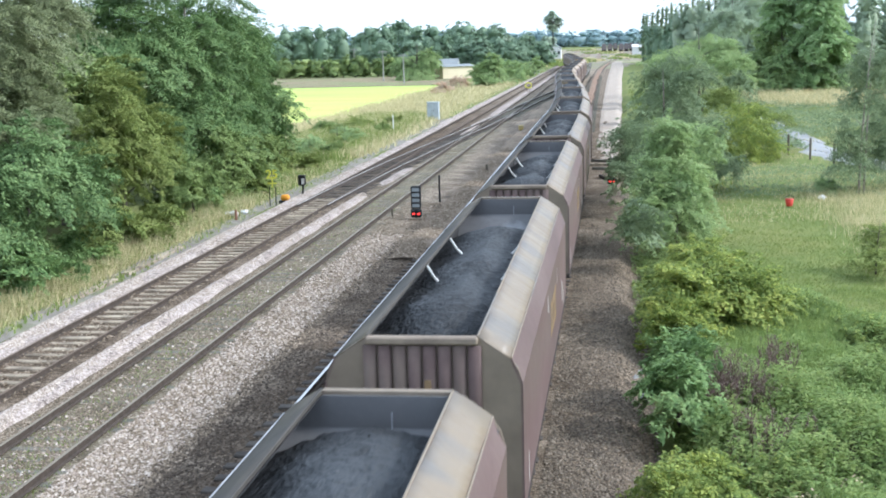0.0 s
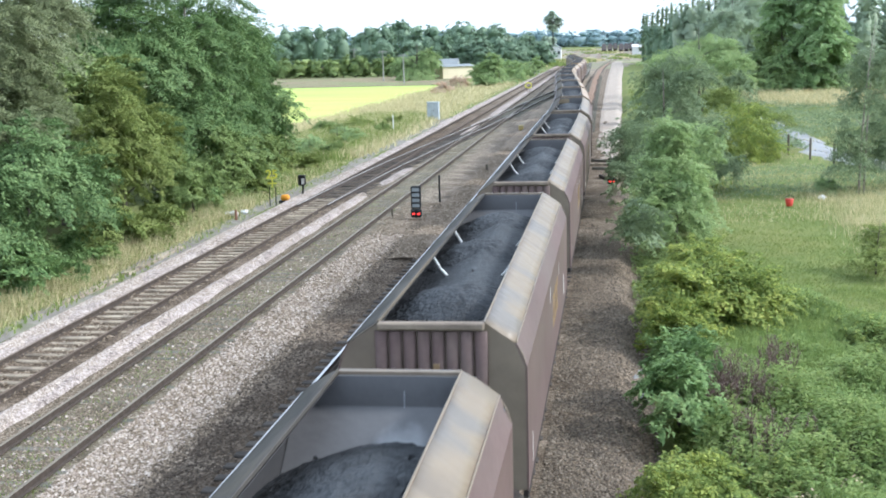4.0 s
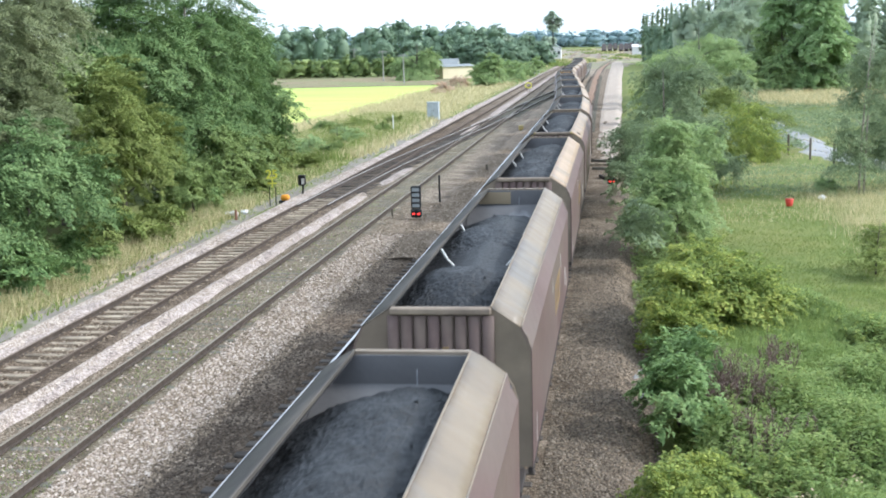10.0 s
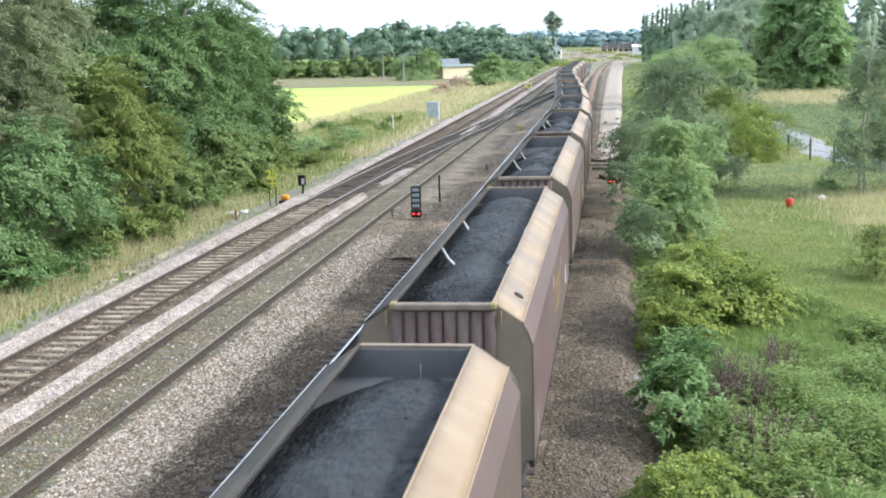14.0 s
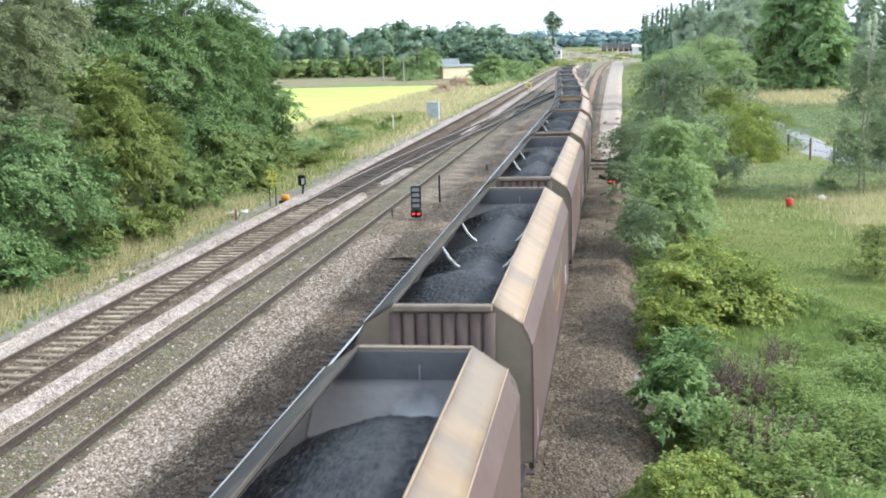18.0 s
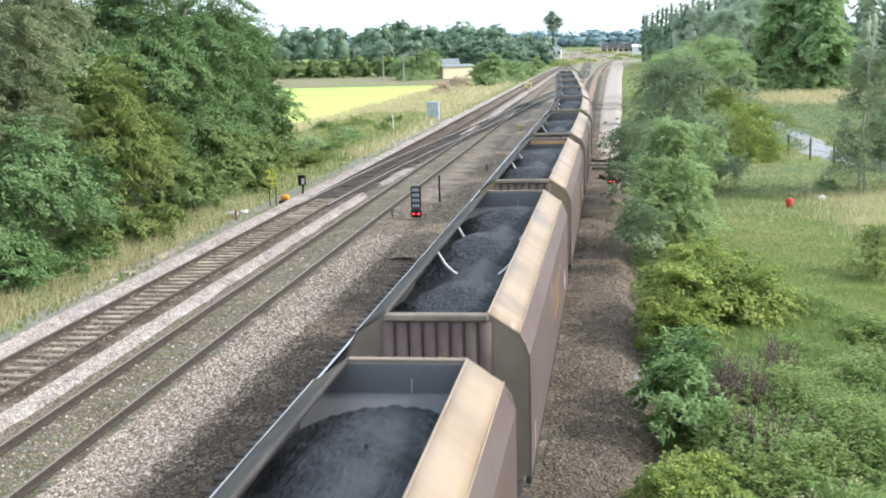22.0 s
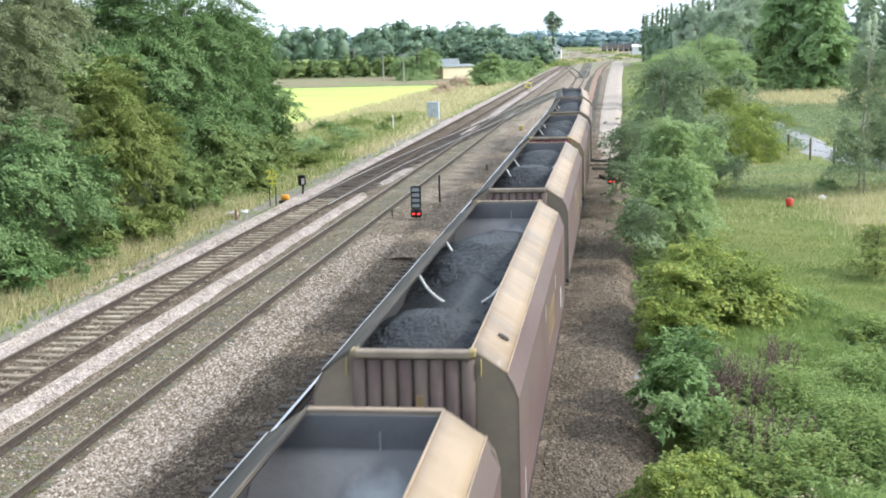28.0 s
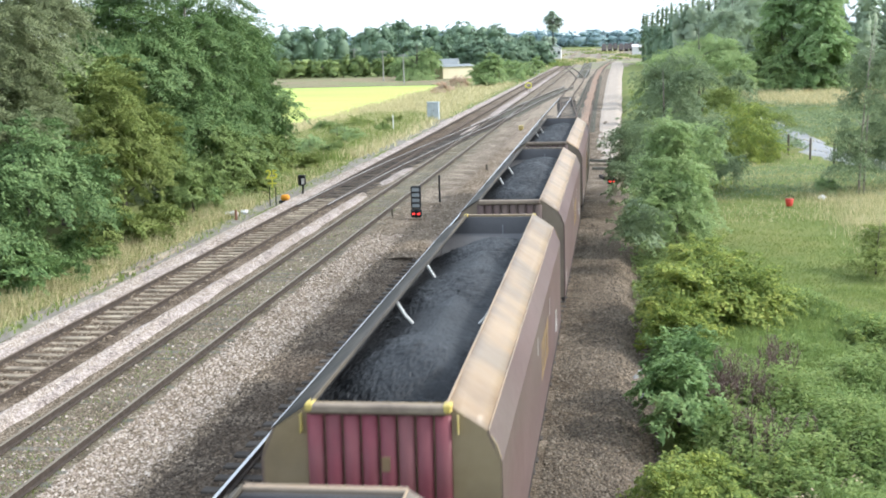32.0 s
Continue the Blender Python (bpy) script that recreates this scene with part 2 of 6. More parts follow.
def field_of(name, xs, ys, height, mat, smooth=True):
    """A ground sheet over a grid; height(X, Y) works on arrays."""
    X, Y = np.meshgrid(xs, ys)
    Z = height(X, Y)
    v = np.stack([X.ravel(), Y.ravel(), Z.ravel()], 1)
    w, h = len(xs), len(ys)
    i = np.arange((h - 1) * (w - 1))
    r, c = i // (w - 1), i % (w - 1)
    f = np.stack([r * w + c, r * w + c + 1, (r + 1) * w + c + 1, (r + 1) * w + c], 1)
    return mesh_from(name, v.tolist(), f.tolist(), [mat], smooth=smooth)


def ripple(X, Y, seed=0.0):
    """Cheap smooth unevenness, about -1 to 1."""
    return (np.sin(X * 0.71 + Y * 0.33 + seed) + np.sin(X * -0.43 + Y * 0.57 + 1.7 * seed) + np.sin(X * 1.9 + Y * 1.3 + seed * 2.1) * 0.5
            + np.sin(X * 2.7 - Y * 2.2 + seed) * 0.4) / 2.9


def curve_at(ctrl):
    """A smooth X(Y) through control points."""
    ys = np.array([c[0] for c in ctrl], float)
    xs = np.array([c[1] for c in ctrl], float)
    m = np.gradient(xs, ys)

    def f(y):
        i = int(np.clip(np.searchsorted(ys, y) - 1, 0, len(ys) - 2))
        h = ys[i + 1] - ys[i]
        t = min(max((y - ys[i]) / h, 0.0), 1.0)
        return float((2 * t**3 - 3 * t**2 + 1) * xs[i] + (t**3 - 2 * t**2 + t) * h * m[i] + (3 * t**2 - 2 * t**3) * xs[i + 1] + (t**3 - t**2) * h * m[i + 1])
    return f


# ---- ground and trackbed ----
def stretch_axis(near, far, fine, grow=1.25):
    """Grid lines that are fine round zero and coarser outwards."""
    out, d = [0.0], fine
    while out[-1] < far:
        out.append(out[-1] + d)
        if out[-1] > near:
            d *= grow
    return np.array(out)


gx = stretch_axis(60, 2600, 0.75)
gx = np.concatenate([-gx[:0:-1], gx])
gy = np.concatenate([-stretch_axis(30, 1200, 3.0)[:0:-1], stretch_axis(260, 4200, 2.0)])


def ground_height(X, Y):
    side = np.clip((np.abs(X + 7.5) - 8.4) / 0.9, 0, 1)
    return -0.75 + 0.35 * side + ripple(X * 0.6, Y * 0.6, 3.0) * 0.08 * side


tagged(link_mesh("ground", field_of("ground", gx, gy, ground_height, M["grass_ground"])), "grassy level ground with dry patches beside the railway", "ground", kind="structure")


def bed_height(X, Y):
    z = -0.2 + ripple(X * 3, Y * 3, 1.0) * 0.015
    z = z - np.clip((-16.1 - X) / 0.6, 0, 1) * 0.5 - np.clip((X - 0.1) / 0.6, 0, 1) * 0.45
    # stones lie over the sleeper ends of the outer line
    near_rail = np.maximum(np.exp(-((X + 15.25) / 0.30) ** 2), np.exp(-((X + 13.45) / 0.36) ** 2)) * np.clip((64 - Y) / 2, 0, 1)
    z = z + near_rail * 0.062 + 0.03 * ripple(X * 5, Y * 6.5, 8.0) * (np.abs(X + 14.39) < 1.4)
    return z - 0.05 * np.clip(1 - np.abs(X + 7.2) / 2.2, 0, 1)


bx = np.arange(-16.9, 0.91, 0.15)
by = np.concatenate([np.arange(-340, 5, 15.0), np.arange(5, 90, 0.35), np.arange(90, 480, 3.0)])
tagged(link_mesh("trackbed", field_of("trackbed", bx, by, bed_height, M["ballast"])), "stone ballast trackbed dark with coal dust and painted train shade", "trackbed", kind="structure")


def ridge(name, x0, x1, y0, y1, top, mat, label, seed=0.0, step=0.4, foot=-0.27):
    """A low heap of stone along the line, wandering in width and tapering out at both ends."""
    def h(X, Y):
        u = np.clip((X - x0) / (x1 - x0) + ripple(X * 2, Y * 2.3, seed) * 0.10, 0, 1)
        ends = np.clip((Y - y0) / 3.0, 0, 1) * np.clip((y1 - Y) / 3.0, 0, 1)
        lump = np.clip(np.sin(u * math.pi), 0, 1) ** 0.6 * ends
        base = -0.27 + (foot + 0.27) * (1 - np.clip((X - x0) / (x1 - x0) * 2.5, 0, 1))
        return base + (top + 0.27) * lump * (1 + 0.12 * ripple(X * 3, Y * 3.7, seed + 4)) + ripple(X * 9, Y * 9, seed) * 0.015
    me = field_of(name, np.linspace(x0, x1, 11), np.arange(y0, y1, step), h, mat)
    return tagged(link_mesh(name, me), label, "ballast", kind="structure")


ridge("ballast_shoulder", -16.55, -15.3, 12, 121, -0.03, M["clean_ballast"], "pale fresh ballast heaped along the outer track", 1.0, foot=-0.75)
ridge("ballast_shoulder", -16.9, -15.6, 115, 440, -0.03, M["clean_ballast"], "pale fresh ballast heaped along the outer track", 1.0, 3.0, foot=-0.75)
ridge("ballast_shoulder", -13.25, -12.5, 10, 64, -0.05, M["clean_ballast"], "pale fresh ballast strip between two tracks", 2.0)
ridge("ballast_shoulder", -13.2, -12.3, 66, 79, -0.14, M["clean_ballast"], "pale fresh ballast strip between two tracks", 4.0)
ridge("ballast_shoulder", -13.3, -12.3, 140, 250, -0.05, M["clean_ballast"], "pale fresh ballast strip between two tracks", 5.0, 2.0)
ridge("ballast_shoulder", -8.3, -6.9, 44, 128, -0.11, M["brown_ballast"], "low brown heap of old ballast beside the line", 3.0)


def flat_strip(name, rows, mat, label, category, wobble=0.3):
    """A level sheet between X edges given row by row as (Y, left, right, Z)."""
    ys = np.concatenate([np.arange(rows[i][0], rows[i + 1][0], 6.0) for i in range(len(rows) - 1)] + [np.array([rows[-1][0]])])
    R = np.array(rows, float)
    lo, hi, zz = (np.interp(ys, R[:, 0], R[:, k]) for k in (1, 2, 3))
    v = []
    for i, y in enumerate(ys):
        w0, w1 = wobble * math.sin(y * 0.31) * 0.5, wobble * math.sin(y * 0.23 + 1) * 0.5
        for u in np.linspace(0, 1, 7):
            x = lo[i] + w0 + (hi[i] + w1 - lo[i] - w0) * u
            v.append((x, y, zz[i] - (0.25 if u in (0, 1) else 0.0) + 0.02 * math.sin(x * 3 + y)))
    f = [(r * 7 + k, r * 7 + k + 1, r * 7 + k + 8, r * 7 + k + 7) for r in range(len(ys) - 1) for k in range(6)]
    return tagged(link_mesh(name, mesh_from(name, v, f, [mat], smooth=True)), label, category, kind="structure")


flat_strip("trackbed_far", [(100, -9.2, -8.4, -0.30), (112, -9.6, -6.0, -0.215), (126, -10.0, -1.0, -0.196), (250, -10.2, -1.2, -0.19), (330, -11.0, -1.2, -0.185)], M["worn_ballast"], "pale stony trackbed at the junction", "trackbed", 0.8)
flat_strip("pavement", [(72, -1.1, 0.2, -0.235), (90, -1.5, 0.4, -0.185), (140, -1.7, 0.9, -0.17), (250, -1.6, 1.6, -0.15), (420, -1.0, 3.6, -0.15)], M["pale_path"], "pale stony path beside the line", "path", 0.1)
flat_strip("yard", [(300, -14.0, -1.0, -0.19), (380, -16.0, 6.0, -0.18), (480, -22.0, 12.0, -0.17), (640, -30.0, 22.0, -0.15), (950, -40.0, 30.0, -0.1)], M["yard_ground"], "pale stony ground of the distant yard", "ground", 2.0)
flat_strip("trackbed", [(98, -3.4, -1.9, -0.16), (150, -3.7, -2.3, -0.15), (250, -4.2, -2.8, -0.14), (330, -3.7, -2.3, -0.14), (400, -1.8, -0.4, -0.12)], M["rusty_ballast"], "rust-stained bed of the straight siding", "trackbed", 0.3)
flat_strip("trackbed", [(104, -13.0, -12.55, -0.15), (140, -13.0, -12.3, -0.13), (200, -13.2, -12.3, -0.12), (300, -13.5, -12.7, -0.11)], M["clean_ballast"], "pale fresh ballast between the running lines", "trackbed", 0.5)


def scatter_stones(name, n, place, size, mat, label, seed):
    """Loose stones half sunk in the bed, in one mesh."""
    rng = np.random.default_rng(seed)
    c = place(rng, n)
    oct_v = np.array([(1, 0, 0), (0, 1, 0), (-1, 0, 0), (0, -1, 0), (0, 0, 0.8)], float)
    oct_f = np.array([(0, 1, 4), (1, 2, 4), (2, 3, 4), (3, 0, 4)])
    s = size * rng.uniform(0.5, 1.25, (n, 1, 1)) * rng.uniform(0.7, 1.3, (n, 5, 1))
    a = rng.uniform(0, 6.28, n)
    rot = np.zeros((n, 3, 3))
    rot[:, 0, 0], rot[:, 0, 1], rot[:, 1, 0], rot[:, 1, 1], rot[:, 2, 2] = np.cos(a), -np.sin(a), np.sin(a), np.cos(a), 1
    tilt = rng.uniform(-0.6, 0.6, n)
    rx = np.zeros((n, 3, 3))
    rx[:, 0, 0], rx[:, 1, 1], rx[:, 1, 2], rx[:, 2, 1], rx[:, 2, 2] = 1, np.cos(tilt), -np.sin(tilt), np.sin(tilt), np.cos(tilt)
    v = np.einsum("nij,nkj->nki", rot @ rx, oct_v[None] * s) + c[:, None, :]
    me = bpy.data.meshes.new(name)
    me.vertices.add(n * 5)
    me.vertices.foreach_set("co", v.astype(np.float32).ravel())
    f = (oct_f[None] + (np.arange(n) * 5)[:, None, None]).reshape(-1, 3)
    me.loops.add(f.size)
    me.loops.foreach_set("vertex_index", f.astype(np.int32).ravel())
    me.polygons.add(len(f))
    me.polygons.foreach_set("loop_start", np.arange(0, f.size, 3, dtype=np.int32))
    me.polygons.foreach_set("loop_total", np.full(len(f), 3, dtype=np.int32))
    me.materials.append(mat)
    me.update(calc_edges=True)
    return tagged(link_mesh(name, me), label, "stones", kind="stuff")


def near_y(rng, n, y0, y1):
    """Denser near the viewpoint."""
    return 1 / rng.uniform(1 / y1, 1 / y0, n)


def bed_spots(x0, x1, y0, y1, dz=0.0):
    def place(rng, n):
        x, y = rng.uniform(x0, x1, n), near_y(rng, n, y0, y1)
        return np.stack([x, y, bed_height(x, y) + 0.005 + dz], 1)
    return place


def strip_spots(x0, x1, y0, y1, top):
    def place(rng, n):
        x, y = rng.uniform(x0, x1, n), near_y(rng, n, y0, y1)
        u = np.clip((x - x0) / (x1 - x0), 0, 1)
        return np.stack([x, y, -0.26 + (top + 0.26) * np.sin(u * math.pi) ** 0.6], 1)
    return place


scatter_stones("loose_stones", 24000, bed_spots(-10.1, -8.2, 14, 60), 0.04, M["stone_piece"], "loose grey-brown ballast stones", 11)
scatter_stones("loose_stones", 16000, bed_spots(-8.6, -6.4, 14, 60), 0.04, M["sooty_shaded_stone"], "ballast stones dark with coal dust and painted shade", 21)
scatter_stones("loose_stones", 12000, bed_spots(-10.1, -8.5, 14, 50), 0.042, M["pale_stone_piece"], "pale chips strewn on the ballast", 17)
scatter_stones("loose_stones", 3200, bed_spots(-15.3, -13.45, 20, 62, 0.015), 0.042, M["stone_piece"], "brown ballast stones over the sleepers", 19)
scatter_stones("loose_stones", 9000, strip_spots(-8.2, -7.0, 44, 90, -0.11), 0.05, M["stone_piece"], "loose stones on the brown heap", 20)
scatter_stones("loose_stones", 900, bed_spots(-12.2, -10.0, 14, 50), 0.045, M["pale_stone_piece"], "pale chips strewn between the rails", 18)
scatter_stones("loose_stones", 24000, bed_spots(-1.3, 0.9, 15, 60), 0.032, M["dull_stone"], "loose grey-brown ballast stones", 12)
scatter_stones("loose_stones", 16000, strip_spots(-16.35, -15.45, 24, 80, -0.03), 0.04, M["pale_stone_piece"], "pale fresh ballast stones", 13)
scatter_stones("loose_stones", 12000, strip_spots(-13.15, -12.6, 18, 63, -0.05), 0.04, M["pale_stone_piece"], "pale fresh ballast stones", 14)
scatter_stones("loose_stones", 10000, bed_spots(-12.5, -12.0, 14, 70), 0.032, M["stone_piece"], "loose brown ballast stones between tracks", 15)
scatter_stones("loose_stones", 10000, bed_spots(-11.7, -10.5, 14, 60), 0.03, M["stone_piece"], "loose ballast stones between the rails", 16)


# ---- tracks ----
RAIL_HEAD = [(-0.035, -0.03), (-0.035, -0.006), (-0.026, 0.0), (0.026, 0.0), (0.035, -0.006), (0.035, -0.03)]
RAIL_LOW = [(-0.035, -0.03), (0.035, -0.03), (0.009, -0.05), (0.009, -0.13), (0.07, -0.148), (0.07, -0.16), (-0.07, -0.16), (-0.07, -0.148), (-0.009, -0.13), (-0.009, -0.05)]


def rail_mesh(xf, ys, off, head, side):
    prof = RAIL_HEAD + RAIL_LOW[2:]
    # outline: head top first, then web and foot
    loop = [RAIL_HEAD[i] for i in (0, 1, 2, 3, 4, 5)] + [RAIL_LOW[i] for i in (2, 3, 4, 5, 6, 7, 8, 9)]
    n = len(loop)
    verts, faces, ids = [], [], []
    for y in ys:
        for px, pz in loop:
            verts.append((xf(y) + off + px, y, pz))
    for r in range(len(ys) - 1):
        for k in range(n):
            a, b = r * n + k, r * n + (k + 1) % n
            faces.append((b, a, a + n, b + n))
            ids.append(0 if k in (1, 2, 3) else 1)
    faces.append(tuple(range(n)))
    faces.append(tuple(range((len(ys) - 1) * n, len(ys) * n))[::-1])
    ids += [1, 1]
    return mesh_from("rail", verts, faces, [head, side], ids)


def track(xf, y0, y1, label, head, sleeper_mat, sl_y0, sl_y1, sl_len=2.5, sl_top=-0.165, spacing=0.65, wander=0.0, step=4.0):
    t = empty("railway_track", xf(max(y0, 0)), max(y0, 0), -0.2)
    base = t.location.copy()
    ys = list(np.arange(y0, y1, step)) + [y1]
    back = Matrix.Translation(-base)
    for off in (-0.7525, 0.7525):
        link_mesh("rail", rail_mesh(xf, ys, off, head, M["rail_side"]), t, at=back)
    bm = boxed(-sl_len / 2, sl_len / 2, -0.125, 0.125, -0.2, 0.0, 0.02)
    me = bpy.data.meshes.new("sleeper")
    bm.to_mesh(me)
    bm.free()
    me.materials.append(sleeper_mat)
    rng = random.Random(int(y1 * 7 + xf(y1) * 13))
    y, n = sl_y0, 0
    while y < sl_y1 and n < 300:
        ob = new("sleeper", me)
        ob.parent = t
        ob.matrix_basis = pose(xf(y) - base.x + rng.uniform(-wander, wander), y - base.y, sl_top - base.z + rng.uniform(-0.012, 0.006), 0, 0, rng.uniform(-0.8, 0.8))
        y += spacing
        n += 1
    return tagged(t, label, "railway track", "running lines", kind="structure")


CENTRE = -2.575
train_x = curve_at([(-400, CENTRE), (40, CENTRE), (60, CENTRE), (74, CENTRE - 0.04), (89, -2.93), (107, -3.58), (125, -4.4), (143, -5.25), (158, -5.9), (173, -6.2), (195, -6.23), (220, -6.23),
                    (240, -6.4), (258, -7.0), (275, -7.9), (300, -9.4), (330, -11.3), (358, -12.9), (400, -14.0)])
outer_x = curve_at([(-400, -14.39), (0, -14.39), (150, -14.5), (300, -15.0), (450, -15.6)])
inner_x = curve_at([(-400, -11.117), (0, -11.117), (200, -11.3), (300, -11.6), (450, -12.2)])
straight_x = curve_at([(-400, CENTRE), (60, CENTRE), (80, CENTRE - 0.05), (120, -2.95), (200, -3.35), (250, -3.5), (330, -3.0), (380, -1.9), (440, 0.2)])
loop_x = curve_at([(-400, -6.0), (0, -6.0), (50, -6.02), (80, -6.12), (105, -6.2), (130, -6.24), (170, -6.24)])
cross_a = curve_at([(58, -14.35), (75, -14.0), (95, -13.0), (112, -12.0), (130, -11.25), (150, -11.2)])
cross_b = curve_at([(120, -11.2), (140, -10.6), (165, -9.4), (190, -7.9), (205, -7.15)])
cross_d = curve_at([(244, -6.35), (275, -6.5), (330, -7.1), (440, -8.4)])

track(outer_x, -60, 450, "running line on pale concrete sleepers with rusty rail sides", M["rail_rust"], M["concrete"], 16, 62, sl_len=1.95, sl_top=-0.158, wander=0.1)
track(inner_x, -60, 450, "running line with weedy sleepers sunk in ballast", M["rail_dull"], M["buried_sleeper"], 12, 160, sl_top=-0.198, wander=0.04)
track(train_x, -340, 400, "line under the coal train, sleepers black with dust", M["rail_rust"], M["sooty_sleeper"], 8, 170, sl_len=2.3, wander=0.03)
track(straight_x, 62, 440, "rusty straight siding running on to the yard", M["rail_rust"], M["buried_sleeper"], 105, 260)
track(loop_x, -340, 163, "polished line beside the coal train on sooty sleepers", M["polished_rail"], M["sooty_sleeper"], 10, 130, sl_top=-0.19, wander=0.03)
track(cross_a, 58, 150, "dark crossover between two running lines", M["rail_top"], M["timber"], 62, 130, sl_len=2.6, spacing=0.75)
track(cross_b, 120, 205, "rusty crossover towards the sidings", M["rail_top"], M["buried_sleeper"], 128, 200, sl_len=2.7)
for k, (x0, x1) in enumerate([(-15.6, -24.0), (-12.2, -18.0), (-11.0, -12.5), (-5.6, -8.0), (0.2, 9.0), (4.5, 16.0)]):
    flat_strip("trackbed", [(440, x0 - 1.3, x0 + 1.3, -0.16), (560, x0 + (x1 - x0) * 0.3 - 1.3, x0 + (x1 - x0) * 0.3 + 1.3, -0.13), (950, x1 - 1.3, x1 + 1.3, -0.06)], M["brown_ballast"], "dark brown bed of a yard track", "trackbed", 0.5)
    track(curve_at([(440, x0), (560, x0 + (x1 - x0) * 0.3), (950, x1)]), 440, 950, "rusty yard track in the distance", M["rail_top"], M["timber"], 2000, 2000, step=12.0)
track(cross_d, 246, 440, "rusty line leaving the junction for the yard", M["rail_top"], M["buried_sleeper"], 250, 400)


# ---- the coal train ----
M["cream_paint"] = material("cream_paint", [(0.237, 0.165, 0.104), (0.323, 0.233, 0.149), (0.385, 0.283, 0.187), (0.399, 0.304, 0.216)], 0.6, 0.45, bump=0.1, bump_scale=1.6, stain=(0.20, 0.17, 0.14), stain_scale=0.55, stain_amount=0.6, stretch=(0.6, 1.0, 0.6), spec=0.45, crisp=0.05)
M["grey_paint"] = material("grey_paint", [(0.158, 0.126, 0.095), (0.234, 0.186, 0.132), (0.309, 0.242, 0.167)], 0.6, 0.45, bump=0.12, bump_scale=1.6, stain=(0.15, 0.14, 0.13), stain_scale=0.6, stain_amount=0.8, stretch=(0.6, 1.0, 0.6), spec=0.45, crisp=0.05)
# Slopes and rims facing away from the sun: their shade is put into this paint.
M["shaded_slope_paint"] = material("shaded_slope_paint", [(0.05, 0.047, 0.043), (0.078, 0.072, 0.065), (0.12, 0.108, 0.092)], 1.2, 0.75, bump=0.12, bump_scale=4, stain=(0.20, 0.165, 0.11), stain_scale=0.35, stain_amount=0.4, stretch=(1, 0.4, 1), spec=0.2, crisp=0.06)
M["maroon"] = material("maroon", [(0.098, 0.06, 0.06), (0.135, 0.086, 0.084), (0.175, 0.12, 0.115)], 0.7, 0.5, bump=0.08, bump_scale=6, stain=(0.15, 0.118, 0.105), stain_scale=0.5, stain_amount=0.7, stretch=(1, 0.4, 1), spec=0.4)
M["dull_maroon"] = material("dull_maroon", [(0.08, 0.052, 0.05), (0.115, 0.08, 0.075), (0.155, 0.115, 0.105)], 1.3, 0.7, bump=0.08, bump_scale=6, stain=(0.15, 0.12, 0.098), stain_scale=0.9, stain_amount=0.7)
M["fresh_maroon"] = material("fresh_maroon", [(0.15, 0.035, 0.05), (0.20, 0.05, 0.068), (0.24, 0.075, 0.09)], 1.2, 0.5, bump=0.06, stain=(0.16, 0.10, 0.09), stain_scale=0.7, stain_amount=0.4)
M["dusty_end"] = material("dusty_end", [(0.165, 0.132, 0.10), (0.225, 0.184, 0.14), (0.285, 0.235, 0.18)], 1.0, 0.75, bump=0.08, stain=(0.13, 0.105, 0.088), stain_scale=0.8)
M["worn_tan"] = material("worn_tan", [(0.16, 0.125, 0.1), (0.24, 0.195, 0.155), (0.35, 0.29, 0.22)], 2.0, 0.7, bump=0.1)
M["tan_end"] = material("tan_end", [(0.20, 0.15, 0.085), (0.27, 0.21, 0.125), (0.33, 0.265, 0.17)], 1.0, 0.75, bump=0.08, stain=(0.15, 0.12, 0.09), stain_scale=0.8)


def scoured_glint_steel(name, end):
    """Grey sheet with a bright patch, low in the middle of the slope: scour from falling coal with its glint painted
    in.
    """
    m = material(name, [(0.118, 0.118, 0.125), (0.17, 0.172, 0.18), (0.24, 0.24, 0.247)], 0.9, 0.5, metal=0.15, bump=0.08, bump_scale=6, stain=(0.10, 0.10, 0.105), stain_scale=0.9, stain_amount=0.6)
    n, l = m.node_tree.nodes, m.node_tree.links
    b = n["Principled BSDF"]
    base = b.inputs["Base Color"].links[0].from_socket
    tc, away, grain = n.new("ShaderNodeTexCoord"), n.new("ShaderNodeVectorMath"), n.new("ShaderNodeTexNoise")
    away.operation = "MULTIPLY_ADD"
    away.inputs[1].default_value = (2.0, 1.5, 0.5)
    away.inputs[2].default_value = (-0.25, -end * 6.72 * 1.5, -1.3)
    l.new(tc.outputs["Object"], away.inputs[0])
    size = n.new("ShaderNodeVectorMath")
    size.operation = "LENGTH"
    l.new(away.outputs[0], size.inputs[0])
    grain.inputs["Scale"].default_value, grain.inputs["Detail"].default_value = 3.0, 6
    l.new(tc.outputs["Object"], grain.inputs["Vector"])
    total = n.new("ShaderNodeMath")
    total.operation = "MULTIPLY_ADD"
    total.inputs[1].default_value = 0.9
    l.new(grain.outputs["Fac"], total.inputs[0])
    l.new(size.outputs["Value"], total.inputs[2])
    fall = n.new("ShaderNodeMapRange")
    fall.inputs[1].default_value, fall.inputs[2].default_value, fall.inputs[3].default_value, fall.inputs[4].default_value = 0.6, 1.35, 0.55, 0.0
    l.new(total.outputs[0], fall.inputs[0])
    mix = n.new("ShaderNodeMix")
    mix.data_type = "RGBA"
    mix.inputs[7].default_value = (0.72, 0.75, 0.78, 1)
    l.new(fall.outputs[0], mix.inputs[0])
    l.new(base, mix.inputs[6])
    l.new(mix.outputs[2], b.inputs["Base Color"])
    return m


